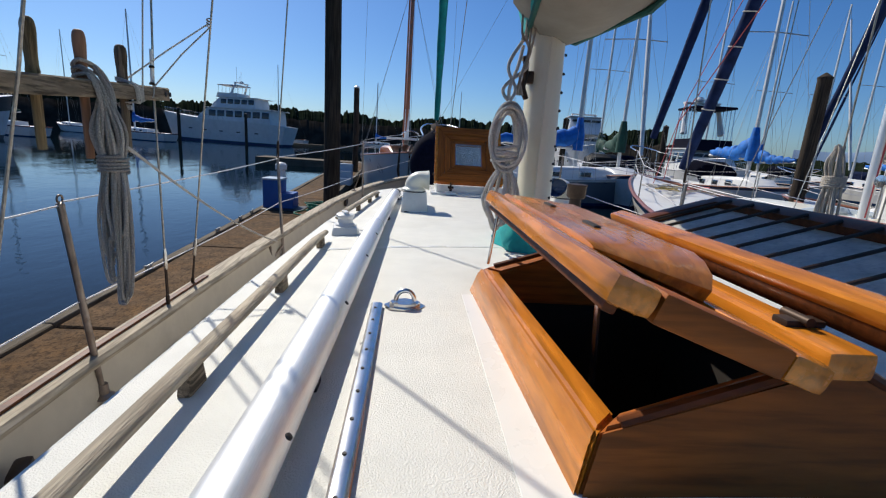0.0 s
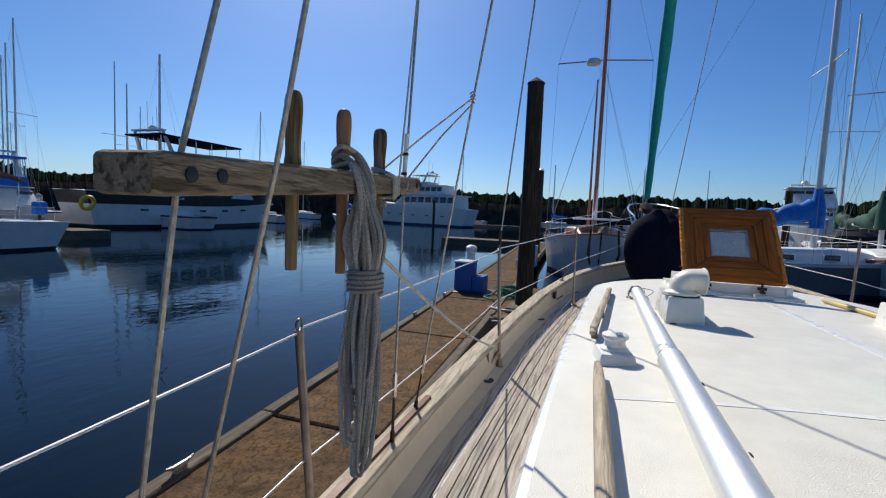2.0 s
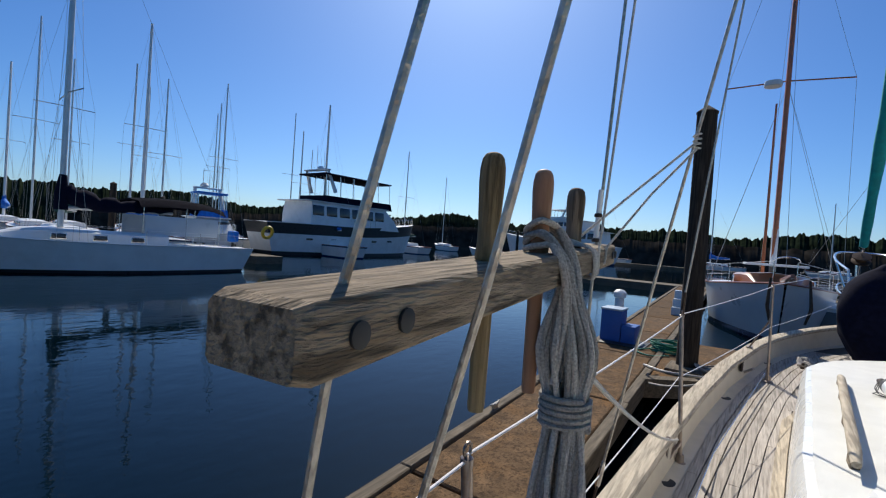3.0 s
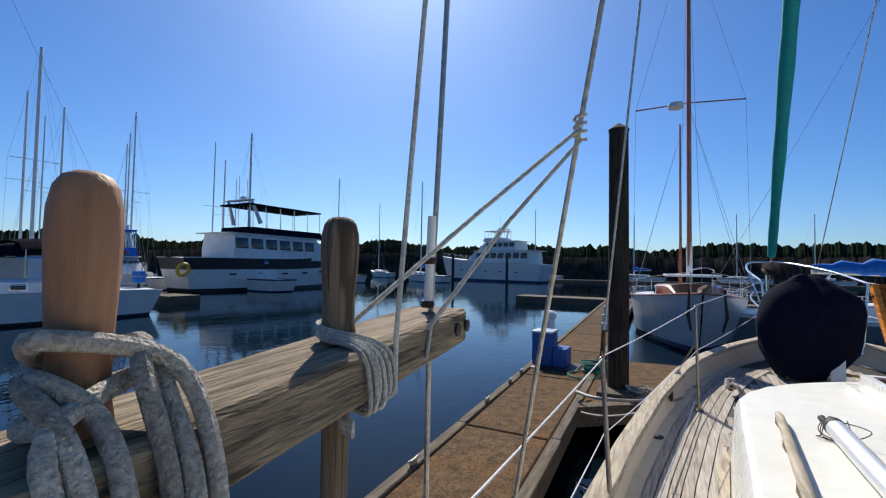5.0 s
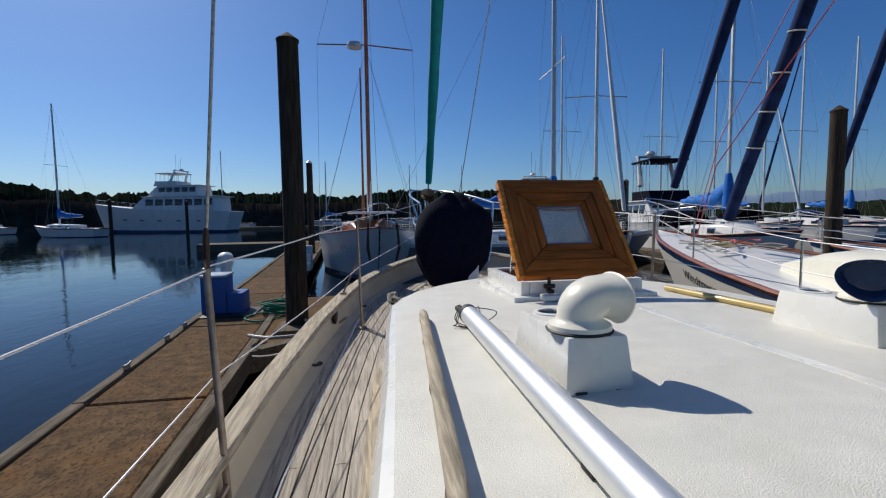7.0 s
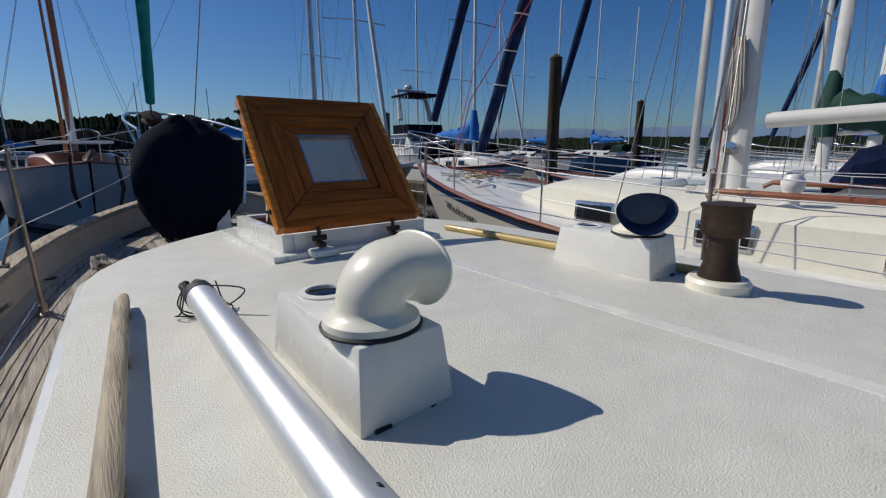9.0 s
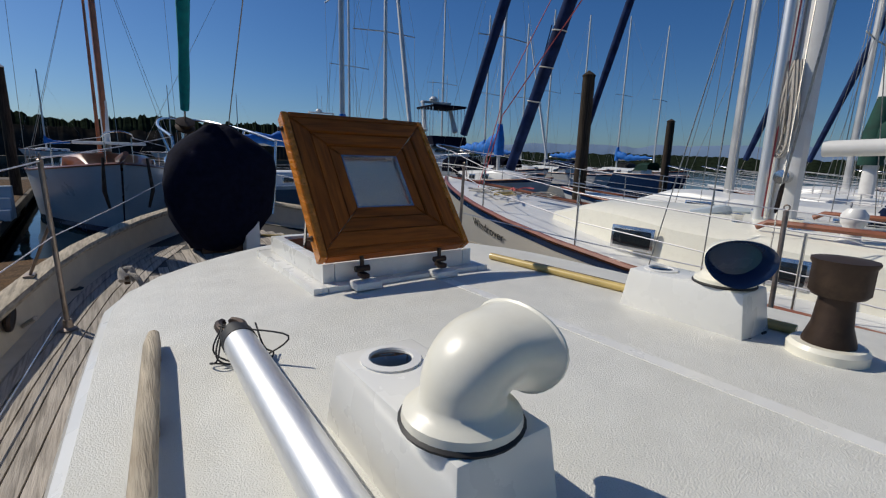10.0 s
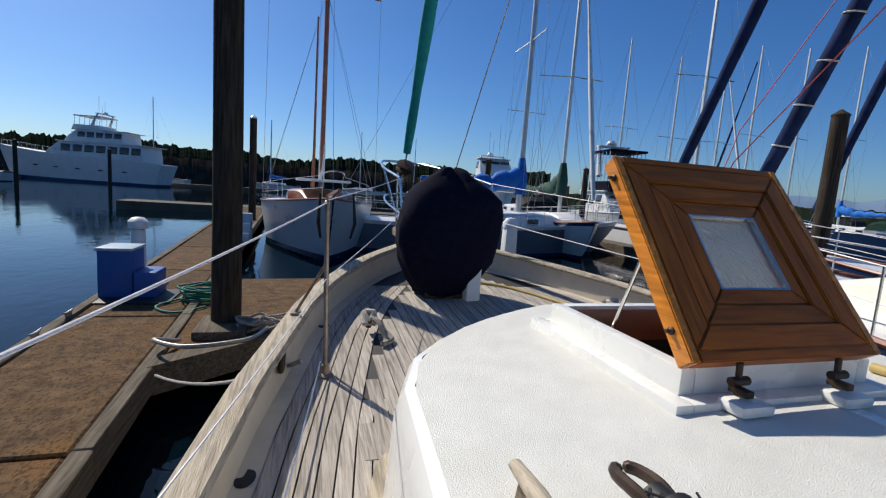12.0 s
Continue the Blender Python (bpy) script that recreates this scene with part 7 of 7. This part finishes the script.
def motor_yacht(label, bow, yaw, L, Bm, fb, fm, fs, hullmat, tiers, stripe=None, bridge=None, arch=True, boot=NAVY_PAINT, rail=WHITE_FAR, mast_h=3.0):
    """tiers: (y fore, y aft, width, floor z, height, windows); all local, bow at 0."""
    M = pose(bow[0], bow[1], WATER_Z, 0, 0, yaw)
    t = thing("motor_yacht", label, "motor yacht", (bow[0], bow[1], WATER_Z), "moored motor yachts")
    hull_parts(t, M, L, Bm, fb, fm, fs, hullmat, stripe, rail, boot, flare=0.86, rake=0.07, stripe_h=0.34)
    for ya, yb, w, z, h, n in tiers:
        bm = B()
        rows = [[(-w / 2, ya - 0.35 * h, z), (w / 2, ya - 0.35 * h, z), (w / 2, yb, z), (-w / 2, yb, z)], [(-w / 2, ya - 0.7 * h, z + h * 0.45), (w / 2, ya - 0.7 * h, z + h * 0.45), (w / 2, yb, z + h * 0.45), (-w / 2, yb, z + h * 0.45)], [(-w / 2 * 0.93, ya - 1.35 * h, z + h), (w / 2 * 0.93, ya - 1.35 * h, z + h), (w / 2 * 0.93, yb + 0.1, z + h), (-w / 2 * 0.93, yb + 0.1, z + h)]]
        part("deckhouse", place(loft(bm, rows, closed=True, caps=True), M), WHITE_FAR, t)
        bm = B()
        box(bm, (0, (ya - 1.3 * h + yb) / 2 - 0.2, z + h + 0.05), (w * 1.04, abs(yb - ya + 1.3 * h) + 0.9, 0.09), 0.03)
        part("roof_edge", place(bm, M), WHITE_FAR, t)
        ln = (ya - 1.4 * h) - yb
        for k in range(n):
            yy = yb + ln * (k + 0.5) / n
            for s in (-1, 1):
                bm = B()
                box(bm, (s * w * 0.488, yy, z + h * 0.64), (0.06, ln / n * 0.80, h * 0.42), 0.02, (0, -s * 5, 0))
                part("window", place(bm, M), DARKGLASS, t)
        for k in range(3):
            bm = B()
            box(bm, ((k - 1) * w * 0.30, ya - 1.03 * h, z + h * 0.70), (w * 0.27, 0.06, h * 0.40), 0.02, (-50, 0, 0))
            part("window", place(bm, M), DARKGLASS, t)
    if bridge:
        ya, yb, w, z, canvas = bridge
        bh = 2.9 if canvas == NAVY else 2.05
        bm = B()
        rows = [[(-w / 2, ya, z), (w / 2, ya, z), (w / 2, yb, z), (-w / 2, yb, z)], [(-w / 2 * 1.02, ya - 0.35, z + 0.75), (w / 2 * 1.02, ya - 0.35, z + 0.75), (w / 2 * 1.02, yb, z + 0.75), (-w / 2 * 1.02, yb, z + 0.75)]]
        part("bridge_coaming", place(loft(bm, rows, closed=True, caps=True), M), canvas if canvas else WHITE_FAR, t)
        bm = B()
        box(bm, (0, (ya + yb) / 2 - 0.3, z + bh), (w, abs(yb - ya), 0.16), 0.07)
        part("bridge_top", place(bm, M), canvas or WHITE_FAR, t)
        for s in (-1, 1):
            for k in range(6):
                bm = B()
                yy = ya - 0.4 + (yb - ya + 0.4) * k / 5
                tube(bm, [(s * w * 0.48, yy, z + 0.7), (s * w * 0.47, yy - 0.1, z + bh)], 0.035, 6)
                part("bridge_post", place(bm, M), STEEL, t)
        top = z + bh + 0.05
    else:
        top = tiers[-1][3] + tiers[-1][4]
    yb = bridge[1] if bridge else tiers[-1][1]
    if arch:
        bm = B()
        for s in (-1, 1):
            tube(bm, [(s * tiers[-1][2] * 0.42, yb + 1.2, top - 1.8), (s * tiers[-1][2] * 0.36, yb + 0.3, top + 0.4)], [0.22, 0.12], 8)
        box(bm, (0, yb + 0.3, top + 0.4), (tiers[-1][2] * 0.8, 0.5, 0.14), 0.04)
        part("radar_arch", place(bm, M), WHITE_FAR, t)
    bm = B()
    lathe(bm, [(0, 0), (0.32, 0), (0.34, 0.12), (0.2, 0.3), (0, 0.32)], (0.3, yb + 0.5, top + 0.5), n=14)
    part("radar_dome", place(bm, M), WHITE_FAR, t)
    for x, hh in ((-0.7, mast_h), (0.5, mast_h * 0.8), (0.0, mast_h * 0.55)):
        bm = B()
        tube(bm, [(x, yb + 0.8, top - 0.4), (x, yb + 0.7, top + hh)], 0.022, 5)
        part("antenna", place(bm, M), MAST_WHITE, t)
    n = 16
    for s in (-1, 1):
        pts = []
        for k in range(n):
            u_ = 0.01 + 0.55 * k / (n - 1)
            pts.append(Vector((s * (beam_at(u_, Bm) - 0.08), -L * u_, sheer_at(u_, fb, fm, fs) + 0.75)))
            bm = B()
            tube(bm, [pts[-1], pts[-1] - Vector((0, 0, 0.75))], 0.018, 5)
            part("stanchion", place(bm, M), STEEL, t)
        bm = B()
        tube(bm, pts, 0.02, 6)
        part("bow_rail", place(bm, M), STEEL, t)
    for k in range(5):
        for s in (-1, 1):
            u_ = 0.28 + 0.13 * k
            bm = B()
            f = 0.52
            box(bm, (s * (beam_at(u_, Bm) * 0.86 ** (1 - f) + 0.005), -L * u_, f * sheer_at(u_, fb, fm, fs)), (0.05, 0.7, 0.18), 0.02)
            part("porthole", place(bm, M), DARKGLASS, t)
    return t, M


motor_yacht("large white motor yacht moored across the basin", (-46.0, 88.0), 75, 25, 6.2, 4.8, 3.6, 3.2, WHITE_FAR, [(-7.5, -22.5, 5.2, 3.3, 2.4, 7), (-10.5, -19.5, 4.4, 5.7, 1.8, 5)], None, (-12.0, -16.0, 3.6, 7.5, None), True)
motor_yacht("white trawler yacht with a black sheer band and dark flybridge canvas", (-38.1, 46.1), -3, 21.5, 5.6, 3.95, 3.0, 2.9, WHITE_FAR, [(-4.2, -17.2, 4.8, 2.9, 2.3, 6)], BLACK_HULL, (-6.2, -15.4, 4.4, 5.2, NAVY), True, boot=BLACK_HULL)
motor_yacht("white pilothouse motor vessel with dark trim", (17.5, 46), 170, 17, 5.2, 3.2, 2.2, 2.0, WHITE_FAR, [(-4.0, -12.5, 4.4, 2.1, 2.2, 4), (-4.8, -9.0, 3.6, 4.4, 1.9, 3)], None, None, True, mast_h=4.0)
motor_yacht("white cabin cruiser with navy canvas enclosure", (19.0, 25.5), 172, 11, 3.8, 1.9, 1.5, 1.4, WHITE_FAR, [(-3.5, -8.6, 3.1, 1.5, 1.5, 3)], None, (-5.0, -8.0, 2.8, 3.0, NAVY), True, mast_h=2.5)
motor_yacht("small white cruiser with a blue cover", (-34.0, 19.5), -100, 9.5, 3.3, 1.7, 1.3, 1.2, WHITE_FAR, [(-2.5, -7.2, 2.7, 1.3, 1.5, 3)], None, (-4.2, -6.4, 2.3, 2.8, BLUE_CANVAS), True, mast_h=2.4)
t = thing("life_ring", "yellow life ring on a stern rail", "life ring", (-31.6, 20.8, WATER_Z + 1.6))
bm = B()
tube(bm, [(-31.6 + 0.1 * math.sin(a), 20.8 + 0.4 * math.cos(a), WATER_Z + 2.0 + 0.4 * math.sin(a)) for a in [k * math.tau / 16 for k in range(17)]], 0.12, 8, caps=False)
part("ring", bm, YELLOW, t)

# sailing boats further off to port, their masts against the sky
for k, (x, y, H, yw) in enumerate(((-43, 33, 15.5, 80), (-52, 27, 17, 80), (-40, 10, 16, 85), (-46, 6, 15, 85), (-54, 12, 18, 85), (-60, 16, 17, 85), (-62, 22, 19, 85), (-56, 4, 17, 85), (-48, 0, 18, 85), (-66, 9, 20, 85), (-70, 27, 19, 80), (-58, 40, 18, 80), (-66, 48, 18, 75), (-66, 90, 17, 60), (-34, 104, 16, 75), (-14, 113, 15, 78), (6, 118, 15, 80), (20, 121, 15, 80), (-44, 16, 17, 85), (-50, 20, 15, 85), (-64, 33, 18, 80), (-72, 14, 18, 85), (-74, 38, 19, 80), (-52, 58, 16, 70), (-44, 70, 17, 70), (-78, 60, 18, 70))):
    sailboat("white sailing boat moored far across the basin", (x, y), yw, 10.5, 3.3, 1.5, 1.1, 1.1, WHITE_FAR, H, MAST_ALU if k % 3 else MAST_WHITE, NAVY_PAINT, None, (BLUE_CANVAS, None, GREEN_CANVAS)[k % 3], (0.5,), detail=False, wires=k < 6 or k > 12)

# ---- shore ----
def ridge(name, label, mat, r0, a0, a1, n, h, depth, amp, seed, base=WATER_Z - 0.2):
    """A long lumpy bank round the basin, from bearing a0 to a1 (degrees left of ahead)."""
    bm = B()
    rows = []
    for k in range(n + 1):
        a = radians(a0 + (a1 - a0) * k / n)
        hh = h * (1 + 0.25 * noise.noise(Vector((k * 0.011, seed, 0)))) + amp * (noise.noise(Vector((k * 0.13, seed, 1))) + 0.6 * noise.noise(Vector((k * 0.41, seed, 2))) + 0.25 * noise.noise(Vector((k * 0.8, seed, 3))))
        row = []
        for q, (dr, f) in enumerate(((0, 0), (depth * 0.15, 0.35), (depth * 0.3, 0.72), (depth * 0.5, 1.0), (depth * 0.8, 0.9), (depth, 0))):
            rr = r0 + dr + amp * 0.6 * noise.noise(Vector((k * 0.5, q * 3.1, seed)))
            row.append((-math.sin(a) * rr, math.cos(a) * rr, base + hh * f + (amp * 0.35 * noise.noise(Vector((k * 0.9, q * 1.7, seed + 5))) if 0 < f < 1 else 0)))
        rows.append(row)
    loft(bm, rows)
    return structure(name, bm, mat, label, 30)


ridge("breakwater", "dark rocky breakwater beyond the boats", SHORE, 140, 75, -30, 1000, 6.6, 14, 0.5, 3)
ridge("backdrop_shore", "dark wooded shore behind the breakwater", FOREST, 190, 100, -28, 1500, 12.5, 30, 1.6, 7)
ridge("backdrop_far_shore", "low wooded far shore", FOREST, 420, -20, -170, 900, 9.0, 60, 2.0, 9)
# hills carry their blue haze in the material colour
ridge("backdrop_hills", "hills on the horizon with blue haze in their colour", MOUNTAIN, 2300, -40, -85, 70, 75, 200, 16, 12)
ridge("backdrop_astern", "wooded shore astern", FOREST, 260, 100, 190, 500, 9.0, 40, 1.6, 15)
# a few pale buildings along the shore
for k in range(3):
    a = radians((40, 29, -9)[k])
    rr = 172
    t = thing("shore_building", "low pale building on the far shore", "building", (-math.sin(a) * rr, math.cos(a) * rr, 2.5), "shore buildings")
    w = (12, 9, 8)[k]
    bm = B()
    box(bm, (-math.sin(a) * rr, math.cos(a) * rr, 3.4 + 0.2 * k % 2), (w, 6, 3.6), 0.05, (0, 0, math.degrees(a)))
    part("wall", bm, DOCKEDGE, t)
    bm = B()
    box(bm, (-math.sin(a) * rr, math.cos(a) * rr, 5.4 + 0.2 * k % 2), (w + 1, 7, 0.5), 0.1, (0, 0, math.degrees(a)))
    part("roof", bm, SHORE, t)
